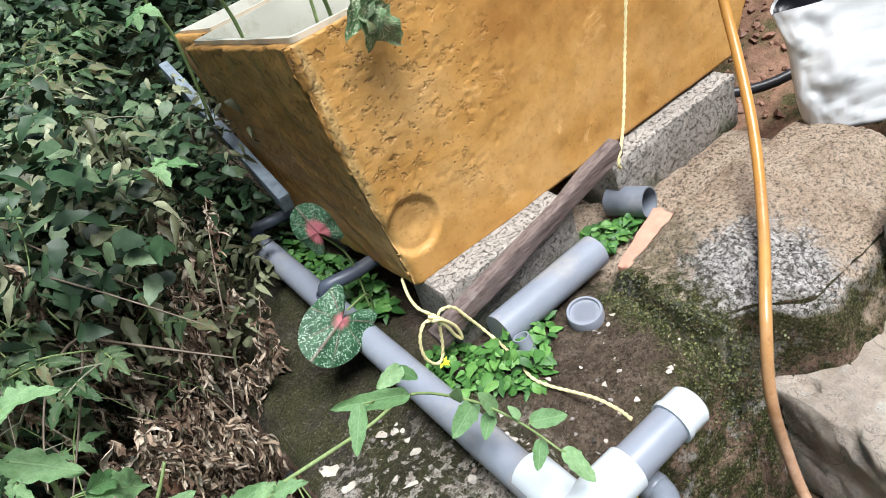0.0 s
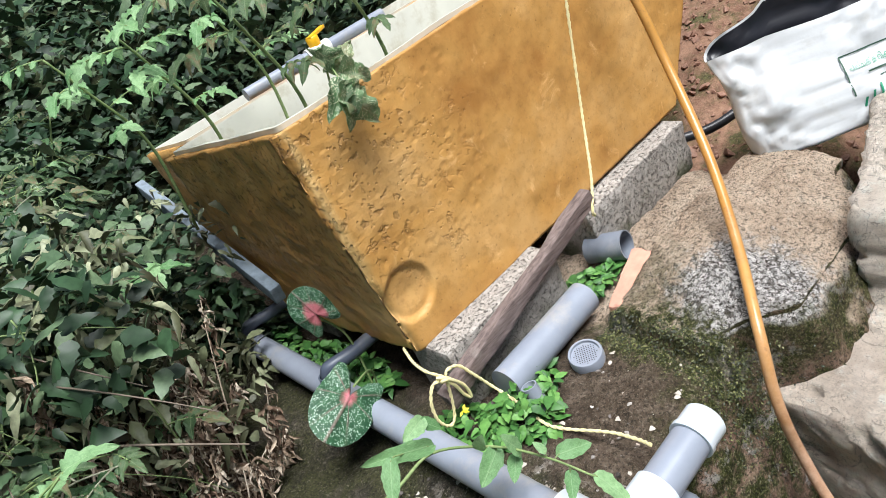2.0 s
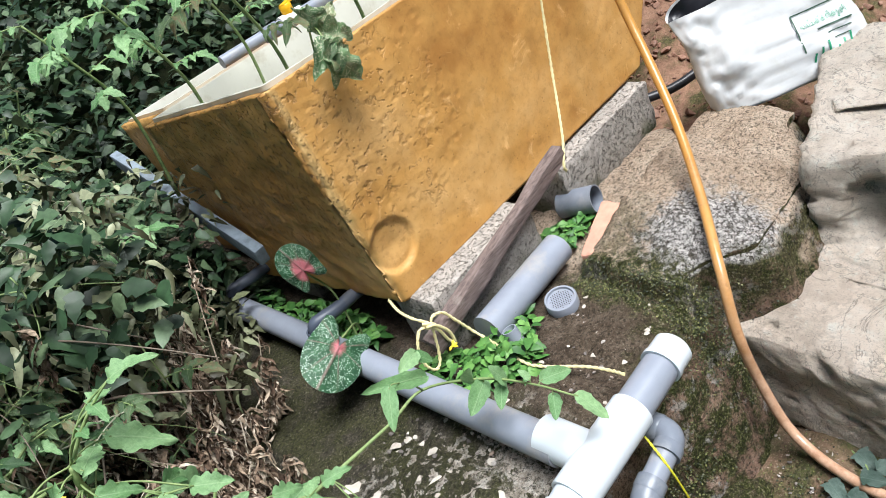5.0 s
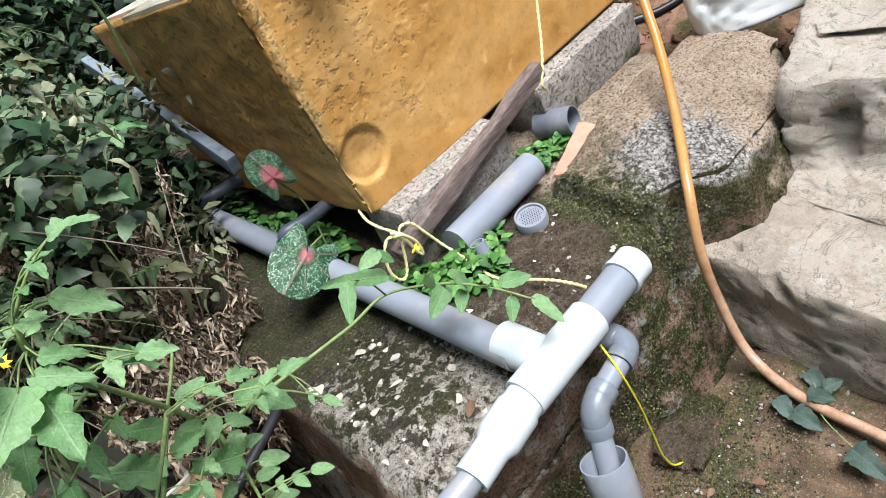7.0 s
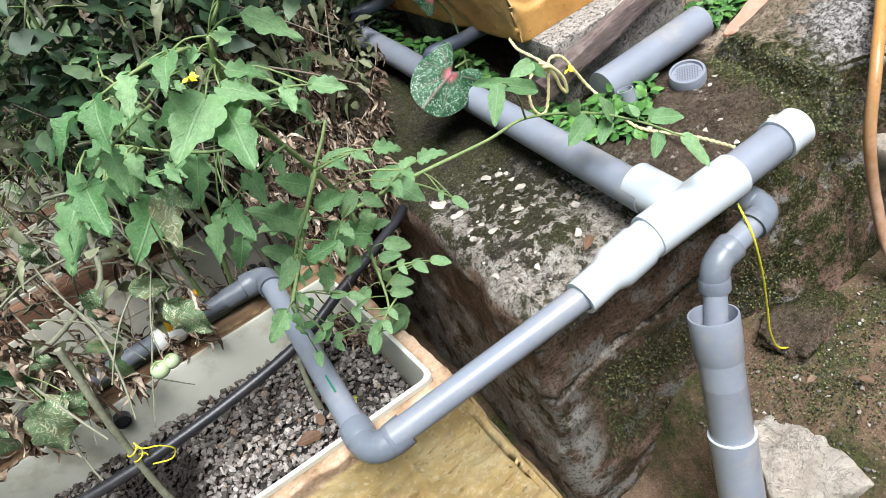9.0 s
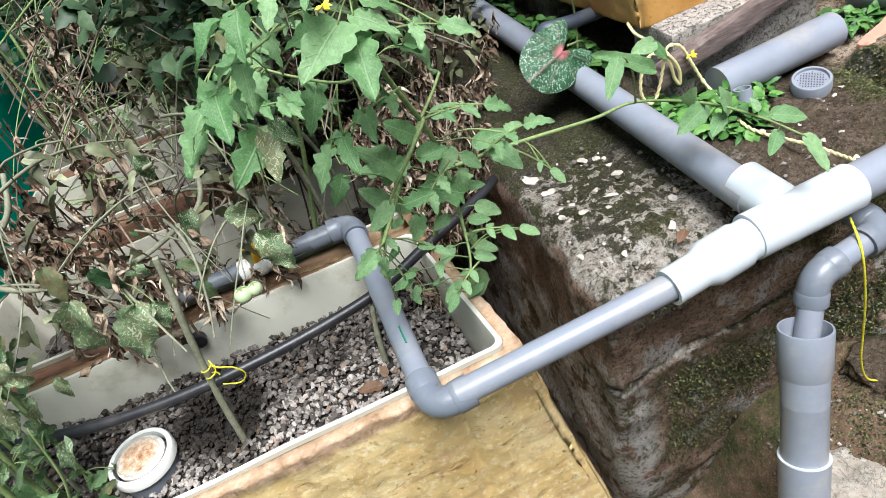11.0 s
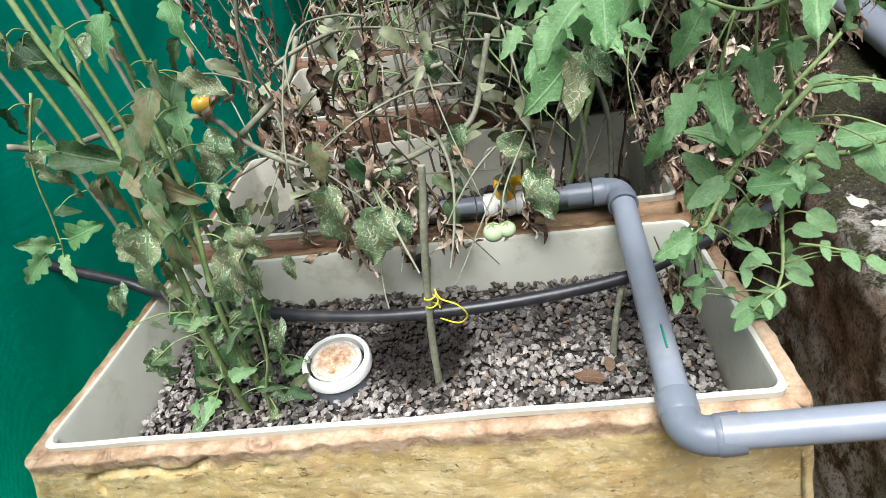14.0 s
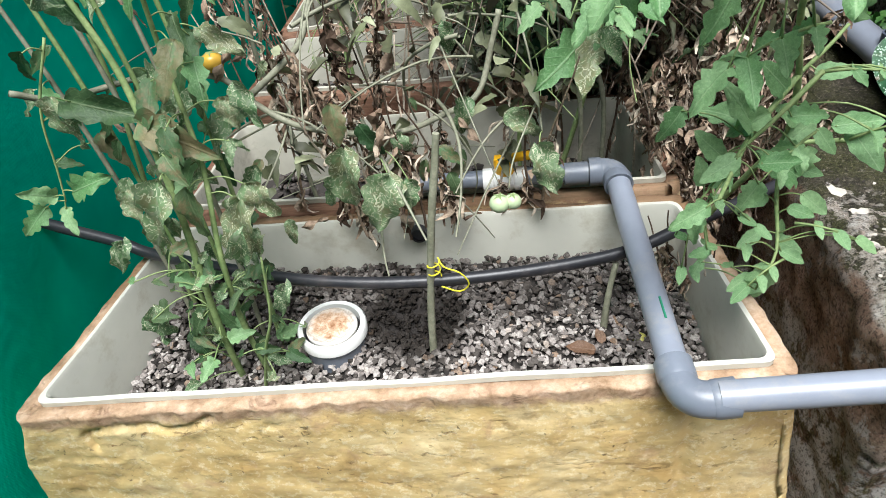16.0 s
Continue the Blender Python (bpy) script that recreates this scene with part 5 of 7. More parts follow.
rope("loose_rope", "loose yellow rope end hanging against the mossy bank", [(1.905, -0.13, 0.545), (1.88, -0.185, 0.515), (1.889, -0.2, 0.41), (1.903, -0.2, 0.29), (1.912, -0.2, 0.205), (1.932, -0.2, 0.135), (1.956, -0.2, 0.099), (1.984, -0.2, 0.084), (2.008, -0.198, 0.088)], 0.0024, TWINE)


# ---- the white sack on the rocks ----
def build_sack():
    t = thing("grow_bag", "crumpled white plastic grow bag with a black inside on the rocks", "bag", at=(3.05, 0.0, 0.57))
    W, D, H = 0.50, 0.13, 0.32
    def at(u, v, inside=False):
        """u round the bag (0..1, front 0..0.5), v up it."""
        a = u * 2 * math.pi
        cx = math.copysign(abs(math.cos(a)) ** 0.45, math.cos(a)) * W / 2
        cy = math.copysign(abs(math.sin(a)) ** 0.8, math.sin(a)) * D / 2 * (1.0 - 0.66 * v)
        front = math.sin(a) > 0
        h = H * (1.0 if front else 1.0 + 0.20 * max(0.0, -math.sin(a)) + 0.22 * max(0.0, -math.sin(a)) * math.exp(-((cx - 0.0) / 0.06) ** 2))
        h *= 1 + 0.12 * smooth(0.0, -0.33, cx) * 0 + 0.02 * math.sin(cx * 9)
        bulge = 1 + 0.35 * math.sin(math.pi * min(1, v * 1.2)) * (1 if front else 0.4)
        z = v * h
        k = 0.018 * fbm(cx * 7, cy * 5, z * 9, 4) + 0.01 * fbm(cx * 20 + 4, cy * 9, z * 26, 3) * (1.4 - v)
        x, y = cx * (1 - 0.05 * v + 0.03 * math.sin(7 * v)), cy * bulge + k
        if x > 0:
            x *= 1 - 0.2 * (1 - v)
        y += 0.006 * smooth(0.05, 0.2, x) * fbm(x * 22 + z * 30, z * 22, 4, 3)
        if inside:
            x *= 0.98; y -= math.copysign(min(0.006, abs(y) * 0.6), y)
        return Vector((x, y, z + 0.012 * fbm(cx * 5, cy * 5, 3, 2) * v))
    nu, nv = 110, 34
    along = Vector((0.643, -0.762, 0.08)).normalized()
    rise = Vector((0, 0, 1)) - along * along.z
    face = along.cross(rise).normalized()
    rise = (rise.normalized() * math.cos(radians(20)) - face * math.sin(radians(20))).normalized()
    face = along.cross(rise)
    place = Matrix.Translation(Vector((2.988, 0.202, 0.58)) + along * 0.21 - face * 0.07) @ Matrix((-along, face, rise)).transposed().to_4x4()
    for inside in (False, True):
        bm = bmesh.new()
        rows = [[bm.verts.new(place @ at(i / nu, j / nv * (0.985 if inside else 1), inside)) for i in range(nu)] for j in range(nv + 1)]
        for a, b in zip(rows, rows[1:]):
            for i in range(nu):
                f = (a[i], a[(i + 1) % nu], b[(i + 1) % nu], b[i])
                bm.faces.new(f if not inside else f[::-1])
        bm.faces.new(rows[0] if inside else rows[0][::-1])
        part("lining" if inside else "bag_wall", bm, BAG_IN if inside else BAG, t, "black inner lining" if inside else "", sharp=0)
    shell = [c for c in t.children if c.name.startswith("bag_wall")][0]
    def on_front(px, pz, off=0.0025):
        c = max(-1.0, min(1.0, px / (W / 2 * 0.96)))
        a = math.acos(math.copysign(abs(c) ** (1 / 0.45), c)) if abs(c) > 1e-6 else math.pi / 2
        p = at(a / (2 * math.pi), pz / H)
        return place @ (p + Vector((0, off, 0)))
    def stroke(pts, w, mat, name):
        bm = bmesh.new()
        q = []
        for a, b in zip(pts, pts[1:]):
            n = max(2, int(math.dist(a, b) / 0.012))
            d = Vector((b[0] - a[0], b[1] - a[1])).normalized(); s = Vector((-d.y, d.x)) * w / 2
            prev = None
            for k in range(n + 1):
                x, z = lerp(a[0], b[0], k / n), lerp(a[1], b[1], k / n)
                cur = (bm.verts.new(on_front(x + s.x, z + s.y)), bm.verts.new(on_front(x - s.x, z - s.y)))
                if prev:
                    bm.faces.new((prev[0], prev[1], cur[1], cur[0]))
                prev = cur
        bmesh.ops.recalc_face_normals(bm, faces=bm.faces[:])
        return part(name, bm, mat, shell, "printed green marking")
    x0, x1, z0, z1 = -0.065, -0.225, 0.03, 0.2
    stroke([(x0, z0), (x0, z1), (x1, z1)], 0.0038, DARK_INK, "label_frame")
    font = bpy.data.curves.new("title", "FONT")
    font.body = "\u0d2a\u0d1a\u0d4d\u0d1a\u0d15\u0d4d\u0d15\u0d31\u0d3f\u0d15\u0d43\u0d37\u0d3f"
    tmp = bpy.data.objects.new("title", font)
    me = bpy.data.meshes.new_from_object(tmp)
    bpy.data.objects.remove(tmp)
    wide = max(v.co.x for v in me.vertices)
    for v in me.vertices:
        v.co = on_front(x0 - 0.012 - v.co.x / wide * 0.125, z1 - 0.045 + v.co.y * 0.125 / wide * 1.7, 0.003)
    me.materials.append(GREEN_INK)
    ob = new("title", me)
    ob.parent = shell
    tagged(ob, "printed green title")
    for k, (a, b, w) in enumerate(((0.05, 0.14, 0.008), (0.07, 0.13, 0.005), (0.08, 0.12, 0.005))):
        stroke([(x0 - a, z1 - 0.062 - 0.02 * k), (x0 - b, z1 - 0.062 - 0.02 * k)], w * 0.6, DARK_INK, "text_line")
    for k in range(7):
        xx = x0 - 0.015 - 0.019 * k
        stroke([(xx, z0 + 0.02), (xx - 0.008, z0 + 0.045 + 0.012 * (k % 3))], 0.005, GREEN_INK, "printed_leaf")
    return t


build_sack()


# ---- leaves and plants ----
def leaf_mesh(name, mat, seed, width=0.52, teeth=0.0, curl=0.25, fold=0.25, wave=0.04, lobes=0.0, rows=16, tip=1.0):
    """A leaf 1 long along y and folded along its midrib."""
    rng = random.Random(seed)
    bm = bmesh.new()
    cols = (-1.0, -0.72, -0.38, 0.0, 0.38, 0.72, 1.0)
    grid = []
    for j in range(rows + 1):
        t = j / rows
        w = (math.sin(math.pi * min(1, t ** 0.72)) ** 0.66) * (1 - 0.22 * t * tip) * width * 0.56
        if j in (0, rows):
            w = 0.004
        row = []
        skew = 0.03 * math.sin(3 * t + seed * 2.1)
        for c in cols:
            e = 1.0
            if abs(c) == 1.0 and 0 < j < rows:
                e += teeth * (-0.9, 0.1, 1.0, 0.5)[j % 4] + rng.uniform(-0.06, 0.06)
                if lobes and j in (2, 3):
                    e += lobes
            x = c * w * e
            pucker = 0.022 * math.sin(t * 40 + abs(c) * 5) * (0.3 if abs(c) in (0.0, 1.0) else 1.0) * (1 if rows > 10 else 0)
            z = abs(x) * fold - curl * t * t + wave * math.sin(9 * t + c * 2 + seed) * abs(c) + pucker + rng.uniform(-0.008, 0.008)
            row.append(bm.verts.new((x + skew, t - 0.06 * abs(c) ** 2 * (1 - t), z)))
        grid.append(row)
    for a, b in zip(grid, grid[1:]):
        for i in range(len(cols) - 1):
            bm.faces.new((a[i], a[i + 1], b[i + 1], b[i]))
    return to_mesh(name, bm, mat)


def crumple_mesh(name, mat, seed, width=0.35):
    rng = random.Random(seed)
    bm = bmesh.new()
    rows = []
    for j in range(9):
        t = j / 8
        w = width * 0.5 * math.sin(math.pi * (0.08 + 0.88 * t)) * rng.uniform(0.7, 1.2)
        a = seed + 3.5 * t + rng.uniform(-0.5, 0.5)
        rows.append([bm.verts.new((c * w * math.cos(a) + rng.uniform(-0.03, 0.03), t, c * w * math.sin(a) + 0.1 * math.sin(7 * t + seed) + rng.uniform(-0.04, 0.04) + (0.07 if c == 0 else 0))) for c in (-1, -0.4, 0, 0.5, 1)])
    for a, b in zip(rows, rows[1:]):
        for i in range(4):
            bm.faces.new((a[i], a[i + 1], b[i + 1], b[i]))
    return to_mesh(name, bm, mat)


GREEN_LEAVES = [leaf_mesh("leaflet", LEAF, k, 0.56 + 0.06 * (k % 3), 0.17 + 0.07 * (k % 2), 0.15 + 0.12 * (k % 4), 0.22 + 0.1 * (k % 3), 0.06) for k in range(8)]
SMALL_LEAVES = [leaf_mesh("leaflet", LEAF, 20 + k, 0.62, 0.05, 0.12, 0.15, 0.02, tip=0.2) for k in range(4)]
PALE_LEAVES = [leaf_mesh("leaflet", LEAF_PALE, 40 + k, 0.5 + 0.1 * (k % 2), 0.12, 0.25 + 0.15 * (k % 3), 0.4, 0.06) for k in range(5)]
MINED_LEAVES = [leaf_mesh("leaflet", LEAF_MINED, 60 + k, 0.56 + 0.08 * (k % 2), 0.12, 0.25 + 0.15 * (k % 3), 0.3 + 0.25 * (k % 3), 0.14) for k in range(7)]
DARK_LEAVES = [leaf_mesh("leaflet", LEAF_DARK, 80 + k, 0.55, 0.15, 0.3, 0.3, 0.05) for k in range(4)]
DRY_LEAVES = [crumple_mesh("dry_leaf", DRY, 1.7 * k, 0.3 + 0.1 * (k % 3)) for k in range(6)]


class Plant:
    def __init__(self, name, label, category, at, group="", stem=None, seed=1):
        self.t = thing(name, label, category, group, at=at)
        self.stem_mat = stem or STEM
        self.rng = random.Random(seed)
        self.count = 0
        self.lines, self.petioles, self.grow = [], False, 1.0

    def stem(self, pts, r0, r1=None, name="stem", mat=None, steps=6, seg=7):
        r1 = r0 * 0.5 if r1 is None else r1
        line = curve_points(pts, steps)
        self.lines += line
        part(name, tube(line, lambda t: lerp(r0, r1, t), seg, True, 0.12), mat or self.stem_mat, self.t, sharp=0)
        return line

    def leaflet(self, base, tip, meshes, up=(0, -0.35, 1), wide=1.0, name="leaflet"):
        if self.count >= 300:
            return
        base, tip = Vector(base), Vector(tip)
        y = (tip - base) * self.grow
        ln = y.length
        y.normalize()
        z = Vector(up) + Vector((self.rng.uniform(-0.3, 0.3), self.rng.uniform(-0.3, 0.3), 0))
        z = z - y * z.dot(y)
        z = z.normalized() if z.length > 1e-3 else y.orthogonal().normalized()
        x = y.cross(z)
        ob = new(name, self.rng.choice(meshes))
        ob.parent, ob.matrix_parent_inverse = self.t, Matrix.Translation(self.t.location).inverted()
        ob.matrix_basis = Matrix.Translation(base) @ Matrix((x * ln * wide * 0.8, y * ln, z * ln)).transposed().to_4x4()
        self.count += 1
        if self.petioles and self.lines:
            near = min(self.lines, key=lambda p: (p - base).length)
            gap = (near - base).length
            if 0.004 < gap < 0.14:
                mid = near.lerp(base, 0.5) + Vector((0, 0, 0.12 * gap))
                part("petiole", tube(curve_points([near, mid, base + y * ln * 0.05], 4), 0.0013, 5), self.stem_mat, self.t, sharp=0)

    def compound(self, base, way, size, meshes, pairs=3, droop=0.5, petiole=True):
        """A pinnate leaf: a bowed stalk with pairs of leaflets and one at the end."""
        rng = self.rng
        base, way = Vector(base), Vector(way).normalized()
        pts = [base]
        d = way.copy()
        n = 6
        for k in range(n):
            d = (d + Vector((0, 0, -droop * 0.16))).normalized()
            pts.append(pts[-1] + d * size / n)
        if petiole:
            part("stalk", tube(pts, lambda t: 0.0022 * (1.15 - 0.6 * t), 5), self.stem_mat, self.t, sharp=0)
        side = d.cross(Vector((0, 0, 1)))
        side = side.normalized() if side.length > 0.05 else Vector((1, 0, 0))
        for k in range(pairs):
            f = (k + 1.1) / (pairs + 0.6)
            p = pts[min(n, int(f * n))]
            s = size * (0.34 + 0.14 * k / pairs) * rng.uniform(0.75, 1.15)
            for q in (-1, 1):
                w = (side * q * 0.85 + d * 0.5 + Vector((0, 0, -0.25 * droop + rng.uniform(-0.3, 0.2)))).normalized()
                self.leaflet(p, p + w * s, meshes)
        self.leaflet(pts[-1], pts[-1] + (d + Vector((0, 0, -0.3 * droop))).normalized() * size * 0.5, meshes)

    def dress(self, line, meshes, size, every, start=0.25, pairs=3, droop=0.5):
        total = len(line)
        k = int(total * start)
        turn = self.rng.uniform(0, 6)
        while k < total:
            turn += 2.3 + self.rng.uniform(-0.5, 0.5)
            way = Vector((math.cos(turn), math.sin(turn), 0.35))
            self.compound(line[k], way, size * self.rng.uniform(0.75, 1.2), meshes, pairs, droop)
            k += max(1, int(every * self.rng.uniform(0.7, 1.3)))

    def fruit(self, at, r, mat, name="tomato"):
        bm = turned([(-r * 0.9 * math.cos(a), r * math.sin(a) ** 0.9) for a in (math.pi * k / 12 for k in range(13))], at, (0.1, 0.1, 1), 18)
        ball = part(name, bm, mat, self.t, "smooth round tomato", sharp=0)
        cal = bmesh.new()
        for k in range(5):
            a = k * 2 * math.pi / 5
            c = Vector(at) + Vector((0, 0, r * 0.92))
            o = Vector((math.cos(a), math.sin(a), 0))
            p = o.cross(Vector((0, 0, 1)))
            cal.faces.new([cal.verts.new(q) for q in (c + p * r * 0.18, c + o * r * 0.75 + Vector((0, 0, -r * 0.1)), c - p * r * 0.18)])
        part("calyx", cal, self.stem_mat, ball, sharp=0)

    def flower(self, at, r):
        bm = bmesh.new()
        c = Vector(at)
        for k in range(6):
            a = k * math.pi / 3 + self.rng.uniform(-0.2, 0.2)
            o = Vector((math.cos(a), math.sin(a) * 0.6 - 0.3, 0.35 * math.sin(a * 2) - 0.2)).normalized()
            p = o.orthogonal().normalized()
            bm.faces.new([bm.verts.new(q) for q in (c, c + o * r * 0.5 + p * r * 0.22, c + o * r, c + o * r * 0.5 - p * r * 0.22)])
        add_tube(bm, [c, c + Vector((0, -r * 0.5, -r * 0.4))], lambda t: r * 0.14 * (1.2 - t), 6)
        part("flower", bm, PETAL, self.t, "small yellow flower", sharp=0)


# the healthy tomato vine over the front bed and the pipe
vine = Plant("tomato_vine", "healthy green tomato vine sprawling over the bed and pipe", "plant", (1.2, 0.4, 0.28), seed=5)
vine.stem([(1.2, 0.42, 0.27), (1.25, 0.38, 0.5), (1.29, 0.31, 0.66), (1.305, 0.256, 0.749), (1.292, 0.222, 0.83), (1.274, 0.193, 0.905), (1.238, 0.154, 1.019), (1.215, 0.08, 1.12), (1.213, 0.03, 1.20), (1.221, 0.02, 1.235)], 0.0062, 0.004)
vine.stem([(1.274, 0.193, 0.905), (1.235, 0.165, 0.875), (1.195, 0.135, 0.843), (1.158, 0.08, 0.832), (1.122, 0.022, 0.828)], 0.0052, 0.003, "branch")
vine.stem([(1.305, 0.256, 0.749), (1.438, 0.245, 0.745), (1.621, 0.250, 0.715), (1.729, 0.260, 0.701), (1.788, 0.120, 0.732), (1.808, 0.000, 0.747), (1.811, -0.100, 0.756)], 0.0046, 0.0018, "branch")
vine.stem([(1.274, 0.193, 0.905), (1.31, 0.2, 0.94), (1.335, 0.21, 0.965)], 0.0035, 0.0025, "branch")
vine.stem([(1.268, 0.120, 0.946), (1.214, 0.100, 0.899), (1.166, 0.090, 0.852), (1.115, 0.080, 0.777)], 0.004, 0.0015, "branch")
vine.stem([(1.305, 0.256, 0.749), (1.292, 0.207, 0.677), (1.266, 0.117, 0.637), (1.238, 0.098, 0.574)], 0.0045, 0.0018, "branch")
vine.stem([(1.221, 0.050, 1.098), (1.166, 0.070, 1.077), (1.102, 0.100, 1.103), (1.051, 0.130, 1.133), (1.011, 0.140, 1.145)], 0.003, 0.0012, "branch")
vine.stem([(1.729, 0.260, 0.701), (1.670, 0.160, 0.829), (1.623, 0.100, 0.904)], 0.0025, 0.0015, "branch")
vine.petioles, vine.grow = True, 0.84
B, S = GREEN_LEAVES, SMALL_LEAVES
lf = vine.leaflet
for base, tip, kind, wide in (
        ((1.267, 0.000, 1.243), (1.327, -0.030, 1.186), B, 0.9), ((1.225, 0.000, 1.229), (1.269, 0.050, 1.238), B, 1), ((1.216, 0.000, 1.196), (1.265, -0.020, 1.172), B, 0.9), ((1.197, 0.000, 1.183), (1.249, -0.050, 1.164), B, 0.9), ((1.192, 0.000, 1.162), (1.177, -0.100, 1.107), B, 1.1), ((1.180, 0.000, 1.181), (1.108, -0.080, 1.170), B, 1.1), ((1.168, 0.000, 1.180), (1.089, 0.020, 1.185), B, 0.9), ((1.198, -0.000, 1.229), (1.163, 0.050, 1.215), B, 1)):
    lf(base, tip, kind, (0, -0.7, 0.7), wide)
for base, tip, kind, wide in (
        ((1.064, 0.100, 1.122), (1.025, 0.050, 1.088), B, 1.1), ((1.050, 0.120, 1.134), (1.012, 0.080, 1.111), B, 1.1), ((1.131, 0.100, 1.081), (1.090, 0.050, 1.026), B, 1), ((1.047, 0.120, 1.147), (0.998, 0.100, 1.151), B, 1.1), ((1.074, 0.120, 1.162), (1.060, 0.160, 1.169), S, 1), ((1.266, 0.100, 1.080), (1.336, 0.150, 0.985), B, 0.8), ((1.271, 0.100, 1.081), (1.322, 0.140, 1.044), B, 0.8)):
    lf(base, tip, kind, (0, -0.7, 0.7), wide)
for base, tip, kind, wide in (
        ((1.253, 0.176, 0.892), (1.201, 0.155, 0.955), S, 1), ((1.205, 0.155, 0.848), (1.152, 0.113, 0.963), B, 0.9), ((1.207, 0.155, 0.852), (1.127, 0.198, 0.888), B, 0.9), ((1.166, 0.145, 0.802), (1.215, 0.155, 0.762), S, 1), ((1.168, 0.145, 0.807), (1.118, 0.155, 0.861), S, 1), ((1.113, 0.187, 0.872), (1.073, 0.155, 0.829), B, 1.2), ((1.292, 0.208, 0.820), (1.245, 0.176, 0.872), S, 1), ((1.141, 0.134, 0.772), (1.126, 0.134, 0.829), S, 1)):
    lf(base, tip, kind, (0, -0.7, 0.7), wide)
for base, tip, kind, wide in (
        ((1.331, 0.208, 0.799), (1.358, 0.176, 0.762), S, 1), ((1.360, 0.219, 0.795), (1.440, 0.198, 0.812), S, 0.9), ((1.396, 0.229, 0.777), (1.430, 0.155, 0.732), S, 1), ((1.315, 0.198, 0.775), (1.309, 0.176, 0.717), B, 1.1), ((1.307, 0.187, 0.728), (1.233, 0.155, 0.810), B, 1), ((1.323, 0.187, 0.692), (1.372, 0.166, 0.652), S, 1), ((1.294, 0.176, 0.609), (1.344, 0.155, 0.586), S, 1), ((1.286, 0.166, 0.554), (1.259, 0.155, 0.475), S, 1.1), ((1.320, 0.208, 0.815), (1.266, 0.187, 0.788), S, 1), ((1.296, 0.176, 0.614), (1.295, 0.176, 0.658), S, 1), ((1.284, 0.166, 0.529), (1.235, 0.155, 0.499), S, 1)):
    lf(base, tip, kind, (0, -0.7, 0.7), wide)
for base, tip, kind, wide in (
        ((1.609, 0.100, 0.910), (1.548, 0.050, 0.868), S, 0.7), ((1.686, 0.120, 0.848), (1.556, 0.100, 0.954), S, 0.42), ((1.774, 0.150, 0.722), (1.779, 0.130, 0.771), S, 1.1), ((1.793, 0.120, 0.723), (1.709, 0.100, 0.698), S, 1), ((1.800, 0.080, 0.720), (1.751, 0.050, 0.701), S, 1), ((1.807, 0.070, 0.726), (1.786, 0.070, 0.797), S, 1), ((1.807, -0.050, 0.743), (1.767, -0.080, 0.717), S, 1), ((1.818, -0.020, 0.755), (1.888, -0.050, 0.735), S, 0.9), ((1.815, -0.100, 0.753), (1.832, -0.158, 0.694), S, 0.9), ((1.705, 0.140, 0.887), (1.642, 0.120, 0.896), S, 1), ((1.698, 0.140, 0.886), (1.725, 0.120, 0.847), S, 1), ((1.810, 0.000, 0.758), (1.806, 0.020, 0.784), S, 1)):
    lf(base, tip, kind, (0, -0.7, 0.7), wide)
for k in range(6):
    f = k / 5
    p = Vector((1.27, 0.19, 0.90)).lerp(Vector((1.13, 0.03, 0.83)), f)
    side = (-1) ** k
    lf(p + Vector((0.022 * side, -0.01, 0.012 * side)), p + Vector((0.085 * side, -0.02, 0.03 * side - 0.012)), B if k % 3 else S, (0, -0.7, 0.7), 0.95)
for k in range(6):
    f = (k + vine.rng.uniform(-0.3, 0.3)) / 5.5
    p = Vector((1.30, 0.23, 0.72)).lerp(Vector((1.24, 0.1, 0.58)), f)
    side = (-1) ** k
    lf(p + Vector((0.02 * side, -0.01, 0.008)), p + Vector((0.065 * side, -0.03, 0.004 - 0.02 * f)), S, (0, -0.7, 0.7), 1.0)
vine.grow = 0.95
for base, way, size, pairs in (((1.19, 0.0, 1.24), (-0.9, -0.1, 0.25), 0.14, 3), ((1.12, 0.04, 1.19), (-0.8, -0.3, 0.0), 0.15, 3), ((1.23, 0.0, 1.25), (0.5, -0.2, 0.6), 0.10, 2), ((1.07, 0.1, 1.13), (-0.7, -0.5, 0.1), 0.13, 3)):
    vine.compound(base, way, size, GREEN_LEAVES, pairs, 0.5)
for base, way, size, pairs in (((1.24, 0.08, 1.03), (-0.8, -0.3, 0.15), 0.14, 3), ((1.265, 0.11, 0.95), (0.8, -0.2, 0.2), 0.10, 2), ((1.29, 0.14, 0.84), (-0.7, -0.4, -0.1), 0.11, 2), ((1.215, 0.02, 1.14), (0.6, -0.5, 0.3), 0.10, 2), ((1.36, 0.17, 0.80), (0.5, -0.3, 0.6), 0.10, 2), ((1.285, 0.12, 0.69), (0.8, -0.3, 0.1), 0.09, 2), ((1.28, 0.115, 0.62), (-0.7, -0.4, 0.1), 0.08, 2), ((1.17, 0.09, 0.85), (-0.5, -0.3, -0.5), 0.10, 2), ((1.225, 0.06, 1.08), (-0.5, 0.4, 0.5), 0.10, 2), ((1.43, 0.2, 0.76), (0.4, -0.6, -0.1), 0.08, 1)):
    vine.compound(base, way, size, GREEN_LEAVES if size > 0.095 else SMALL_LEAVES, pairs, 0.55)
for k in range(14):
    a = vine.rng.uniform(0, 6.28)
    c = Vector((1.15 + vine.rng.uniform(-0.05, 0.06), 0.10 + vine.rng.uniform(-0.04, 0.05), 0.66 + vine.rng.uniform(-0.05, 0.12)))
    lf(c, c + Vector((math.cos(a) * 0.03, math.sin(a) * 0.03, -0.012)), S)
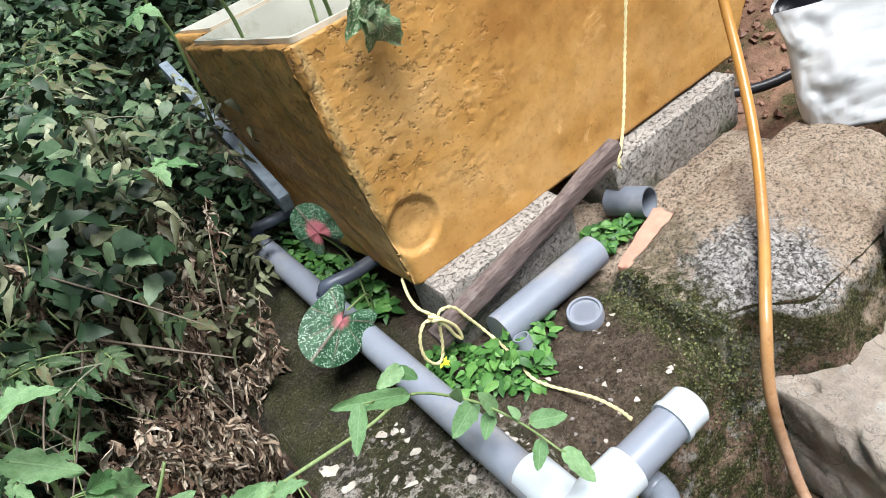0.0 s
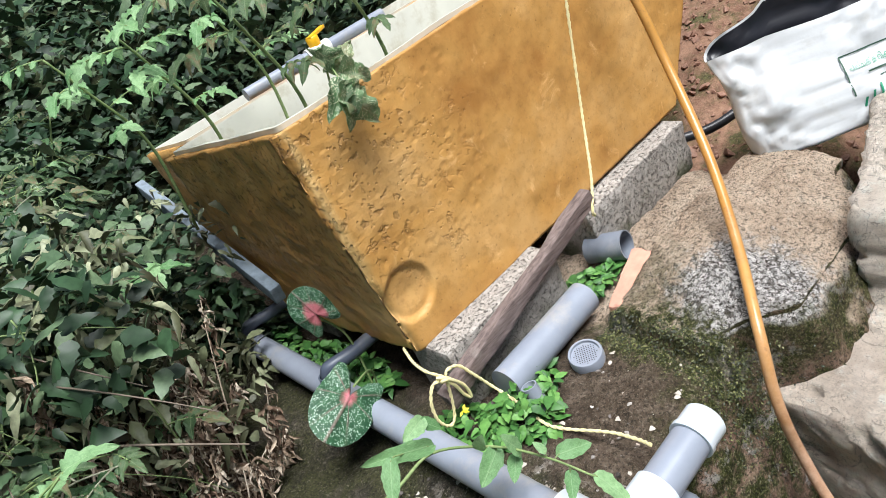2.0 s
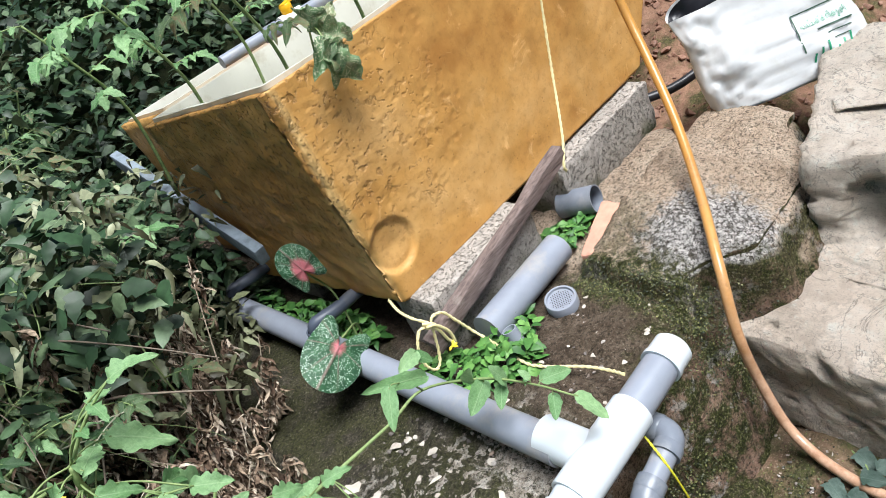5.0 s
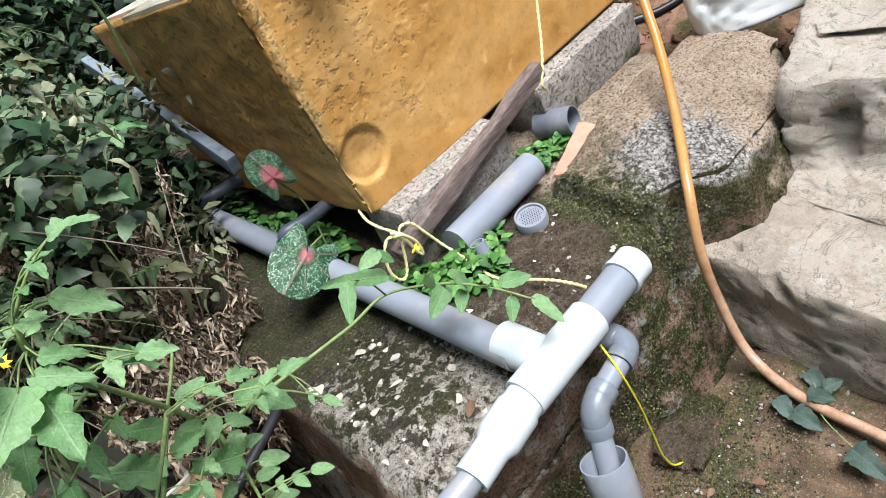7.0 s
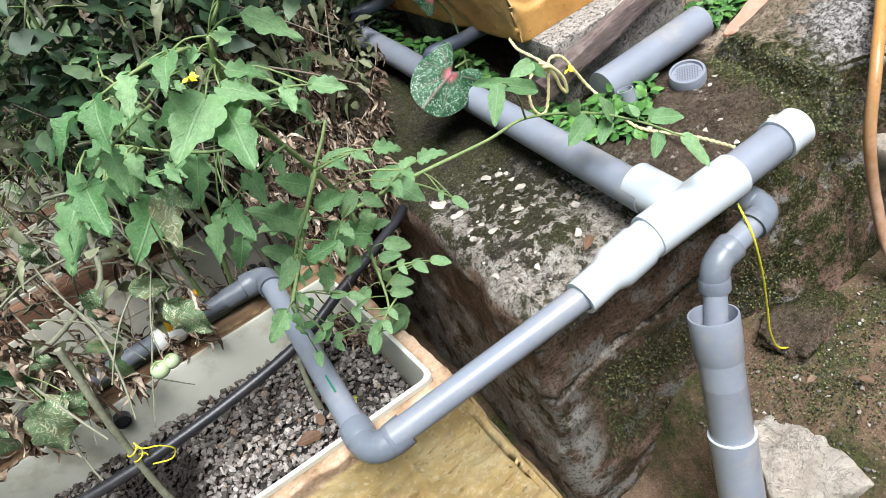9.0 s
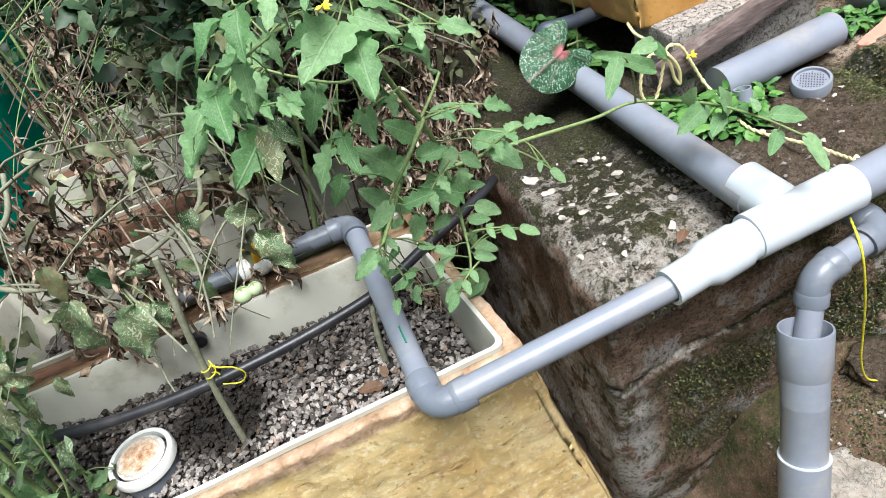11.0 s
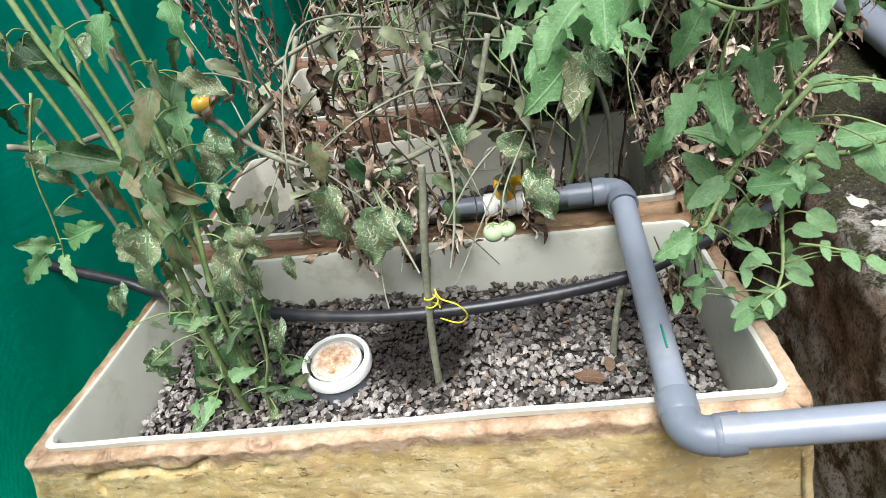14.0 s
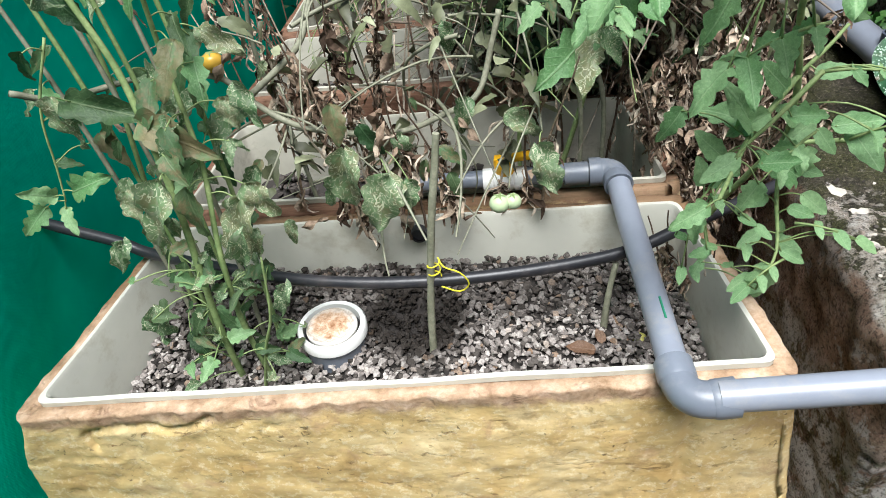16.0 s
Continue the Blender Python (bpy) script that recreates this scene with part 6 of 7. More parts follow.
vine.flower((1.178, 0.084, 1.182), 0.014)
vine.flower((1.778, 0.140, 0.831), 0.013)

# the ailing plant at the screen's end of the bed
ail = Plant("tomato_plant", "ailing tomato plant with mined, curling grey-green leaves", "plant", (0.27, 0.2, 0.28), "bed tomatoes", seed=8)
ail.petioles = True
ail.stem([(0.26, 0.22, 0.27), (0.274, 0.2, 0.50), (0.289, 0.22, 0.752), (0.278, 0.25, 0.884), (0.26, 0.28, 0.994), (0.221, 0.3, 1.122), (0.2, 0.32, 1.2)], 0.0075, 0.005)
ail.stem([(0.33, 0.21, 0.27), (0.322, 0.2, 0.497), (0.339, 0.2, 0.684), (0.346, 0.25, 0.828), (0.329, 0.3, 0.991), (0.338, 0.3, 1.125)], 0.006, 0.004)
ail.stem([(0.30, 0.2, 0.27), (0.36, 0.17, 0.45), (0.40, 0.16, 0.55), (0.42, 0.17, 0.68)], 0.004, 0.002, "branch")
ail.stem([(0.017, 0.350, 0.946), (0.070, 0.400, 0.904), (0.223, 0.450, 0.907), (0.333, 0.470, 0.879), (0.386, 0.450, 0.835), (0.482, 0.420, 0.783), (0.639, 0.440, 0.739), (0.744, 0.500, 0.735), (0.815, 0.540, 0.753), (0.852, 0.580, 0.841), (0.870, 0.600, 0.895)], 0.0058, 0.0065, "branch", STEM_GREY)
ail.stem([(0.390, 0.450, 0.846), (0.456, 0.500, 0.882), (0.486, 0.550, 0.904), (0.505, 0.600, 0.956)], 0.007, 0.006, "branch", STEM_GREY)
ail.stem([(0.662, 0.44, 0.757), (0.62, 0.42, 0.72), (0.58, 0.40, 0.71)], 0.003, 0.002, "branch", STEM_GREY)
ail.stem([(0.89, 0.6, 0.95), (0.915, 0.5, 0.85), (0.925, 0.45, 0.77), (0.93, 0.42, 0.72)], 0.0025, 0.002, "branch", STEM_GREY)
ail.stem([(0.16, 0.3, 1.05), (0.12, 0.26, 0.95), (0.1, 0.25, 0.85), (0.09, 0.24, 0.79)], 0.0025, 0.0015, "branch")
for k in range(6):
    a = k * 0.032
    ail.stem([(0.17 + a, 0.3, 0.28), (0.14 + a * 1.2, 0.34, 0.6), (0.08 + a * 1.5, 0.38, 0.95), (-0.02 + a * 1.9, 0.42, 1.35)], 0.0055, 0.004, "branch", STEM if k % 2 else STEM_GREY)
M, P = MINED_LEAVES, PALE_LEAVES
face = (0.1, -0.85, 0.4)
for base, tip, kind, wide in (
        ((0.274, 0.250, 0.916), (0.380, 0.200, 0.870), P, 0.9), ((0.289, 0.200, 0.831), (0.248, 0.148, 0.731), M, 0.9), ((0.328, 0.200, 0.814), (0.326, 0.170, 0.721), P, 0.8), ((0.401, 0.220, 0.775), (0.372, 0.180, 0.646), M, 0.8), ((0.421, 0.220, 0.800), (0.458, 0.200, 0.732), M, 1), ((0.572, 0.300, 0.883), (0.576, 0.270, 0.817), P, 1), ((0.586, 0.250, 0.828), (0.580, 0.210, 0.719), M, 1), ((0.637, 0.350, 0.701), (0.597, 0.300, 0.602), M, 1.3), ((0.671, 0.350, 0.689), (0.670, 0.330, 0.627), M, 1.3)):
    ail.leaflet(base, tip, kind, face, wide)
for base, tip, kind, wide in (
        ((0.866, 0.450, 0.750), (0.932, 0.430, 0.703), M, 1.1), ((0.916, 0.360, 0.729), (0.953, 0.320, 0.637), M, 1.15), ((0.360, 0.400, 1.001), (0.427, 0.380, 0.955), M, 0.9), ((0.394, 0.300, 0.917), (0.415, 0.280, 0.869), M, 1.1), ((0.407, 0.250, 0.868), (0.406, 0.220, 0.836), M, 1), ((0.317, 0.200, 0.880), (0.344, 0.160, 0.850), P, 1.2), ((0.143, 0.300, 0.944), (0.285, 0.250, 0.919), P, 0.7), ((0.077, 0.240, 0.800), (0.051, 0.200, 0.838), B, 1), ((0.083, 0.240, 0.775), (0.100, 0.200, 0.749), B, 1), ((0.112, 0.240, 0.806), (0.184, 0.220, 0.839), B, 1), ((0.049, 0.240, 0.780), (0.010, 0.200, 0.751), B, 1), ((1.015, 0.450, 0.889), (0.951, 0.350, 0.858), B, 1.2), ((1.038, 0.420, 0.907), (1.066, 0.380, 0.863), M, 1.1), ((1.029, 0.450, 0.892), (1.000, 0.360, 0.820), M, 1)):
    ail.leaflet(base, tip, kind, face, wide)
rng = ail.rng
for k in range(60):
    c = Vector((rng.uniform(0.17, 0.41), rng.uniform(0.14, 0.28), rng.uniform(0.36, 0.66)))
    a = rng.uniform(0, 6.28)
    ail.leaflet(c, c + Vector((math.cos(a) * 0.035, math.sin(a) * 0.035, rng.uniform(-0.03, 0.01))) * rng.uniform(0.7, 1.5), rng.choice((B, DARK_LEAVES, P, M)), (0, -0.6, 0.8))
for k in range(36):
    c = Vector((rng.uniform(0.02, 0.42), rng.uniform(0.22, 0.45), rng.uniform(0.8, 1.2)))
    a = rng.uniform(0, 6.28)
    ail.leaflet(c, c + Vector((math.cos(a) * 0.04, math.sin(a) * 0.04 - 0.02, rng.uniform(-0.06, 0.0))) * rng.uniform(0.8, 1.5), rng.choice((B, P, M, DARK_LEAVES)), (0, -0.6, 0.8))
shade = Plant("tomato_plant", "withering tomato plant with curled, mined leaves beside the netting", "plant", (0.12, 0.4, 0.28), "bed tomatoes", seed=18)
shade.stem([(0.12, 0.4, 0.27), (0.13, 0.4, 0.6), (0.16, 0.42, 0.95), (0.12, 0.45, 1.3)], 0.006, 0.004)
shade.stem([(0.13, 0.4, 0.6), (0.25, 0.42, 0.72), (0.45, 0.45, 0.8)], 0.003, 0.002, "branch", STEM_GREY)
for k in range(40):
    c = Vector((rng.uniform(0.14, 0.46), rng.uniform(0.15, 0.36), rng.uniform(0.52, 0.98)))
    shade.leaflet(c, c + Vector((rng.uniform(-0.03, 0.03), rng.uniform(-0.03, 0.0), rng.uniform(-0.07, -0.02))) * rng.uniform(0.8, 1.3), M if rng.random() < 0.7 else P, face, rng.uniform(0.7, 1.1))
for spot in ((0.555, 0.38, 0.683), (0.631, 0.4, 0.624), (0.67, 0.45, 0.767), (0.697, 0.42, 0.694), (0.755, 0.45, 0.636), (0.686, 0.5, 0.832), (0.768, 0.5, 0.846), (0.791, 0.48, 0.728), (0.628, 0.4, 0.747), (0.744, 0.5, 0.928)):
    for k in range(2):
        c = Vector(spot) + Vector((rng.uniform(-0.04, 0.04), rng.uniform(-0.03, 0.03), rng.uniform(-0.02, 0.05)))
        shade.leaflet(c, c + Vector((rng.uniform(-0.05, 0.05), rng.uniform(-0.04, 0.0), rng.uniform(-0.07, -0.02))), rng.choice((M, M, P, DARK_LEAVES, DRY_LEAVES)), face, rng.uniform(0.8, 1.2))
for k in range(26):
    c = Vector((rng.uniform(0.05, 0.55), rng.uniform(0.36, 0.56), rng.uniform(0.55, 1.1)))
    shade.leaflet(c, c + Vector((rng.uniform(-0.05, 0.05), rng.uniform(-0.04, 0.0), rng.uniform(-0.06, -0.01))) * rng.uniform(0.8, 1.3), rng.choice((DARK_LEAVES, M, P, DRY_LEAVES, DRY_LEAVES)), face, rng.uniform(0.7, 1.1))
ail.fruit((0.333, 0.470, 0.910), 0.021, TOMATO_RIPE)
ail.fruit((0.252, 0.440, 0.839), 0.022, TOMATO_PALE)
ail.fruit((0.836, 0.296, 0.652), 0.019, TOMATO_PALE)
ail.fruit((0.861, 0.300, 0.651), 0.016, TOMATO_PALE)
ail.stem([(0.925, 0.45, 0.77), (0.87, 0.34, 0.72), (0.855, 0.3, 0.68)], 0.002, 0.0015, "branch", STEM_GREY)
young = Plant("tomato_plant", "young bare tomato stem rising beside the pipe", "plant", (1.03, 0.27, 0.27), "bed tomatoes", stem=STEM_GREY, seed=9)
young.stem([(1.026, 0.255, 0.26), (1.03, 0.263, 0.34), (1.04, 0.28, 0.41), (1.056, 0.30, 0.475)], 0.008, 0.006)

# the thicket in the rear beds
def thicket_plant(base, head, seed, kinds, size=0.15, dense=1.0, spread=0.28):
    p = Plant("tomato_plant", "overgrown tomato plant in a tangled thicket behind the pipes", "plant", base, "thicket tomatoes", stem=STEM if seed % 2 else STEM_GREY, seed=seed)
    b, h = Vector(base), Vector(head)
    r = p.rng
    mid = b.lerp(h, 0.5) + Vector((r.uniform(-0.1, 0.1), r.uniform(-0.1, 0.1), 0.12))
    main = p.stem([b, b.lerp(mid, 0.5) + Vector((r.uniform(-0.05, 0.05), 0, 0.05)), mid, mid.lerp(h, 0.6), h], 0.007, 0.004)
    p.dress(main, kinds[0], size, 3.2 / dense, 0.45)
    for k in range(4):
        s = main[int(len(main) * r.uniform(0.5, 0.95))]
        a = r.uniform(0, 6.28)
        e = s + Vector((math.cos(a) * spread, math.sin(a) * spread, r.uniform(-0.12, 0.12)))
        line = p.stem([s, s.lerp(e, 0.5) + Vector((0, 0, 0.06)), e], 0.0035, 0.0015, "branch")
        p.dress(line, kinds[(k + 1) % len(kinds)], size * 0.9, 3.0 / dense, 0.2)
    return p


GD = [PALE_LEAVES, DARK_LEAVES, GREEN_LEAVES, PALE_LEAVES + MINED_LEAVES[:1]]
for seed, (base, head) in enumerate((
        ((1.10, 0.75, 0.26), (1.16, 0.72, 1.12)), ((1.05, 1.20, 0.26), (1.40, 1.15, 1.2)),
        ((1.12, 1.30, 0.26), (1.5, 1.30, 1.2)), ((0.95, 0.72, 0.26), (1.02, 0.62, 1.12)), ((1.0, 1.75, 0.26), (1.5, 1.6, 1.3)),
        ((1.1, 1.8, 0.26), (1.6, 1.75, 1.3)), ((0.8, 1.25, 0.26), (1.1, 1.1, 1.3)), ((1.2, 2.3, 0.0), (1.7, 2.2, 1.35)),
        ((0.9, 2.2, 0.0), (1.3, 2.0, 1.4)), ((1.3, 2.8, 0.0), (1.9, 2.7, 1.4)), ((0.8, 2.8, 0.0), (1.2, 2.7, 1.45)))):
    thicket_plant(base, head, seed + 100, GD if seed % 3 else [DARK_LEAVES + GREEN_LEAVES, PALE_LEAVES, DARK_LEAVES], 0.115 + 0.015 * (seed % 3), 0.8)
low = Plant("tomato_plant", "low pale-leaved tomato shoots between the beds and the ledge", "plant", (1.33, 0.7, 0.0), "thicket tomatoes", seed=71)
for k in range(3, 9):
    s = Vector((1.33 + 0.05 * low.rng.uniform(-1, 1), 0.55 + 0.16 * k * 0.7, 0.1))
    e = Vector((1.40 + low.rng.uniform(-0.1, 0.1), s.y + low.rng.uniform(-0.1, 0.1), 0.72 + low.rng.uniform(-0.1, 0.25)))
    line = low.stem([s, s.lerp(e, 0.5) + Vector((0.03, 0, 0.06)), e], 0.004, 0.002)
    low.dress(line, PALE_LEAVES if k % 2 else GREEN_LEAVES, 0.11, 3.5, 0.4, 2)
for (x, y, z) in ((1.97, 1.15, 1.36), (1.86, 1.4, 1.36), (2.1, 0.85, 1.36), (2.35, 0.8, 1.36), (2.25, 1.3, 1.36)):
    q = Plant("tank_plant", "tomato shoot growing out of the raised tank", "plant", (x, y, 1.15), "tank shoots", seed=int(x * 100))
    line = q.stem([(x, y, 1.0), (x + 0.02, y - 0.03, 1.3), (x - 0.05, y - 0.08, 1.5), (x - 0.1, y - 0.1, 1.62)], 0.006, 0.003)
    q.dress(line, PALE_LEAVES if y < 1 else GREEN_LEAVES, 0.13, 2.5, 0.45)
over = Plant("tank_plant", "mottled tomato leaf hanging over the tank's rim", "plant", (2.1, 0.62, 1.3), "tank shoots", seed=33)
over.stem([(2.12, 0.7, 1.2), (2.11, 0.62, 1.36), (2.08, 0.54, 1.37), (2.06, 0.50, 1.34)], 0.003, 0.0015)
for base, tip in (((2.06, 0.50, 1.34), (2.10, 0.48, 1.235)), ((2.07, 0.51, 1.35), (2.0, 0.48, 1.31)), ((2.08, 0.52, 1.36), (2.15, 0.5, 1.33)), ((2.07, 0.5, 1.34), (2.03, 0.47, 1.27)), ((2.1, 0.56, 1.37), (2.16, 0.55, 1.40)), ((2.1, 0.56, 1.37), (2.05, 0.5, 1.42))):
    over.leaflet(base, tip, MINED_LEAVES, (-0.3, -0.8, 0.4), 1.2)


# dead stems and shrivelled leaves that hang through the rear beds
def dead_growth(name, label, count, where, seed, crumple=22, lean=0.12, size=0.05):
    rng = random.Random(seed)
    bm = bmesh.new()
    verts, faces = [], []
    for s in range(count):
        x, y, z0, z1 = where(rng)
        p = Vector((x, y, z0))
        d = Vector((rng.uniform(-lean, lean), rng.uniform(-lean, lean), 1)).normalized()
        pts = [p.copy()]
        n = 9
        for k in range(n):
            d = (d + Vector((rng.uniform(-0.12, 0.12), rng.uniform(-0.12, 0.12), 0))).normalized()
            p = p + d * (z1 - z0) / n
            pts.append(p.copy())
        add_tube(bm, pts, lambda t: 0.0034 - 0.002 * t, 5, False)
        knots = [rng.random() for _ in range(1 + crumple // 14)]
        for k in range(crumple):
            f = min(0.999, max(0.0, rng.choice(knots) + rng.gauss(0, 0.055)))
            q = pts[int(f * n)].lerp(pts[min(n, int(f * n) + 1)], rng.random())
            w = Vector((rng.uniform(-0.6, 0.6), rng.uniform(-0.6, 0.6), rng.uniform(-2.2, -0.3))).normalized()
            ln = size * rng.uniform(0.5, 1.6)
            u = w.orthogonal().normalized()
            v = w.cross(u)
            a = rng.uniform(0, 6.28)
            wid = ln * rng.uniform(0.07, 0.2)
            m = 6
            b = len(verts)
            for j in range(m + 1):
                t = j / m
                a += rng.uniform(-1.1, 1.1)
                h = wid * (math.sin(math.pi * (0.12 + 0.8 * t))) * rng.uniform(0.5, 1.3)
                c = q + w * ln * t + (u * math.sin(6 * t + s) + v * math.cos(5 * t + k)) * ln * 0.13
                o = (u * math.cos(a) + v * math.sin(a)) * h
                fold = (v * math.cos(a) - u * math.sin(a)) * h * rng.uniform(0.2, 0.9)
                verts += [c - o * rng.uniform(0.6, 1.2), c + fold, c + o * rng.uniform(0.6, 1.2)]
                if j:
                    e = b + 3 * j
                    faces += [(e - 3, e - 2, e + 1, e), (e - 2, e - 1, e + 2, e + 1)]
    me = bpy.data.meshes.new(name)
    bm.to_mesh(me)
    bm.free()
    stalk_v, stalk_f = [tuple(v.co) for v in me.vertices], [tuple(p.vertices) for p in me.polygons]
    me.clear_geometry()
    o = len(stalk_v)
    me.from_pydata(stalk_v + [tuple(v) for v in verts], [], stalk_f + [tuple(i + o for i in f) for f in faces])
    me.materials.append(DRY)
    return tagged(new(name, me), label, "dead foliage", kind="stuff")


dead_growth("dead_stalks", "dense brown shrivelled stalks hanging over the rear beds", 14, lambda r: (r.uniform(0.25, 1.2), r.uniform(0.6, 0.98), 0.3, r.uniform(0.95, 1.25)), 1, 50, 0.1, 0.042)
dead_growth("dead_stalks", "dense brown shrivelled stalks hanging over the rear beds", 36, lambda r: (r.uniform(0.3, 1.25), r.uniform(1.0, 2.2), 0.2, r.uniform(0.95, 1.35)), 2, 46, 0.12, 0.05)
dead_growth("dead_stalks", "brown withered growth against the netting", 9, lambda r: (r.uniform(0.0, 0.2), r.uniform(0.6, 2.4), 0.2, r.uniform(0.9, 1.5)), 3, 30, 0.12, 0.045)
dead_growth("dead_stalks", "heap of crumpled brown leaves draped beside the ledge", 64, lambda r: (r.uniform(1.24, 1.5), r.uniform(0.54, 1.15), 0.3, r.uniform(0.62, 0.98)), 4, 120, 0.35, 0.04)
dead_growth("dead_stalks", "withered tangle between the beds and the ledge", 120, lambda r: (r.uniform(1.2, 1.56), r.uniform(0.85, 2.8), 0.2, r.uniform(0.7, 1.15)), 5, 45, 0.3, 0.042)
dead_growth("dead_stalks", "dead leaves caught on the front bed's corner", 8, lambda r: (r.uniform(1.16, 1.24), r.uniform(0.32, 0.44), 0.3, r.uniform(0.5, 0.62)), 6, 22, 0.3, 0.04)
dead_growth("dead_stalks", "sparse withered twigs over the front bed", 14, lambda r: (r.uniform(0.35, 1.0), r.uniform(0.4, 0.56), 0.52, r.uniform(0.75, 1.05)), 7, 30, 0.12, 0.045)


# bare grey-green stems standing in the rear beds
rng = random.Random(77)
for k in range(16):
    x, y = rng.uniform(0.25, 1.1), rng.choice((0.75, 0.8, 1.3, 1.4, 1.8)) + rng.uniform(-0.08, 0.08)
    q = Plant("tomato_plant", "bare grey-green tomato stem standing in a rear bed", "plant", (x, y, 0.24), "bare stems", stem=STEM_GREY if k % 3 else STEM, seed=300 + k)
    line = q.stem([(x, y, 0.22), (x + rng.uniform(-0.05, 0.05), y, 0.55), (x + rng.uniform(-0.1, 0.1), y + rng.uniform(-0.06, 0.06), 0.9), (x + rng.uniform(-0.15, 0.15), y + rng.uniform(-0.1, 0.1), 1.3)], 0.0065, 0.004)
    for j in range(3):
        b = line[rng.randrange(4, len(line))]
        q.stem([b, b + Vector((rng.uniform(-0.12, 0.12), rng.uniform(-0.1, 0.0), 0.03)), b + Vector((rng.uniform(-0.2, 0.2), rng.uniform(-0.12, 0.0), -0.06))], 0.0028, 0.0012, "branch")


# small foliage that nobody could count
LEAF_EDGE = ((0.0, 0.01), (0.1, 0.2), (0.24, 0.33), (0.36, 0.27), (0.48, 0.31), (0.62, 0.2), (0.74, 0.19), (0.88, 0.08), (1.0, 0.006))


def leaf_mass(name, label, count, where, mat, seed, size=0.05, flat=0.8, category="foliage", fine=False, crisp=1.0):
    rng = random.Random(seed)
    verts, faces = [], []
    for k in range(count):
        c = Vector(where(rng))
        a = rng.uniform(0, 6.28)
        y = Vector((math.cos(a), math.sin(a), rng.uniform(-0.7, 0.3))).normalized()
        z = Vector((rng.uniform(-flat, flat), rng.uniform(-flat, flat) - 0.2, 1))
        z = (z - y * z.dot(y)).normalized()
        x = y.cross(z)
        s = size * rng.uniform(0.6, 1.4)
        b = len(verts)
        if fine:
            for (u, v, w) in ((0, 0, 0), (-0.3, 0.4, 0.15), (0.3, 0.4, 0.15), (0, 1.0, -0.2)):
                verts.append(c + (x * u + y * v + z * w) * s)
            faces += [(b, b + 2, b + 1), (b + 1, b + 2, b + 3)]
            continue
        curl, cup, twist = rng.uniform(0.0, 0.55) * crisp, rng.uniform(-0.25, 0.45) * crisp, rng.uniform(-0.5, 0.5) * crisp
        slim = rng.uniform(0.75, 1.15) / (0.6 + 0.4 * crisp)
        for t, half in LEAF_EDGE:
            half *= slim
            for side in (-1, 0, 1):
                h = half * side * (1 + rng.uniform(-0.12, 0.12))
                verts.append(c + (x * h + y * (t - 0.1 * abs(side) * (1 - t)) + z * (cup * abs(h) - curl * t * t + twist * h * t + rng.uniform(-0.025, 0.025))) * s)
        for k2 in range(len(LEAF_EDGE) - 1):
            e = b + 3 * k2
            faces += [(e, e + 1, e + 4, e + 3), (e + 1, e + 2, e + 5, e + 4)]
    me = bpy.data.meshes.new(name)
    me.from_pydata([tuple(v) for v in verts], [], faces)
    me.materials.append(mat)
    for p in me.polygons:
        p.use_smooth = True
    return tagged(new(name, me), label, category, kind="stuff")


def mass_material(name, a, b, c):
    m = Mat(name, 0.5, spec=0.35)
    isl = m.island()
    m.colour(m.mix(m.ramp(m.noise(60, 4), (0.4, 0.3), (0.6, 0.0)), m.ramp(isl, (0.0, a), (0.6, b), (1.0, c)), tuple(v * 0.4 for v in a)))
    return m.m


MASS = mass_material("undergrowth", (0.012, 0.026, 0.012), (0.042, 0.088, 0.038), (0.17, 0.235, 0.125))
CLOVER = mass_material("clover", (0.035, 0.11, 0.025), (0.08, 0.21, 0.045), (0.16, 0.33, 0.08))


def lower_than(r, x0, x1, y0, y1, z0, z1):
    return (r.uniform(x0, x1), r.uniform(y0, y1), r.uniform(z0, z1))


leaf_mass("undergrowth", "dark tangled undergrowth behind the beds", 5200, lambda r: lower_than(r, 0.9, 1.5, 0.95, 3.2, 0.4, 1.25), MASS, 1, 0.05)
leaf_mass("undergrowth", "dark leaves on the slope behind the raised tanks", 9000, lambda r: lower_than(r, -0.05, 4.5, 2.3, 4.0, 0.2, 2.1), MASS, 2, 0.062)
leaf_mass("undergrowth", "green leaves mixed into the thicket's crown", 2000, lambda r: lower_than(r, 0.75, 1.55, 0.6, 2.6, 1.0, 1.32), MASS, 3, 0.055)




def on_slope(r):
    x, y = r.uniform(-0.05, 4.4), r.uniform(2.4, 5.0)
    return (x, y, ground_height(x, y) + 0.35 * r.random() ** 2)


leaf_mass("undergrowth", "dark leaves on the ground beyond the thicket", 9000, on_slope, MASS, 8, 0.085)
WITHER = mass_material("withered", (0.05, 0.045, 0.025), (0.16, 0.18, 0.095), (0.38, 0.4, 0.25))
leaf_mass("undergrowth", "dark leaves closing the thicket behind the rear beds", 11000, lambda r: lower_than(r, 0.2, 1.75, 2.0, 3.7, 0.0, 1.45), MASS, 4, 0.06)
leaf_mass("withered_leaves", "curled grey-green and brown leaves through the thicket", 5200, lambda r: lower_than(r, 0.75, 1.6, 0.8, 3.0, 0.6, 1.3), WITHER, 5, 0.05, 0.9, crisp=2.4)


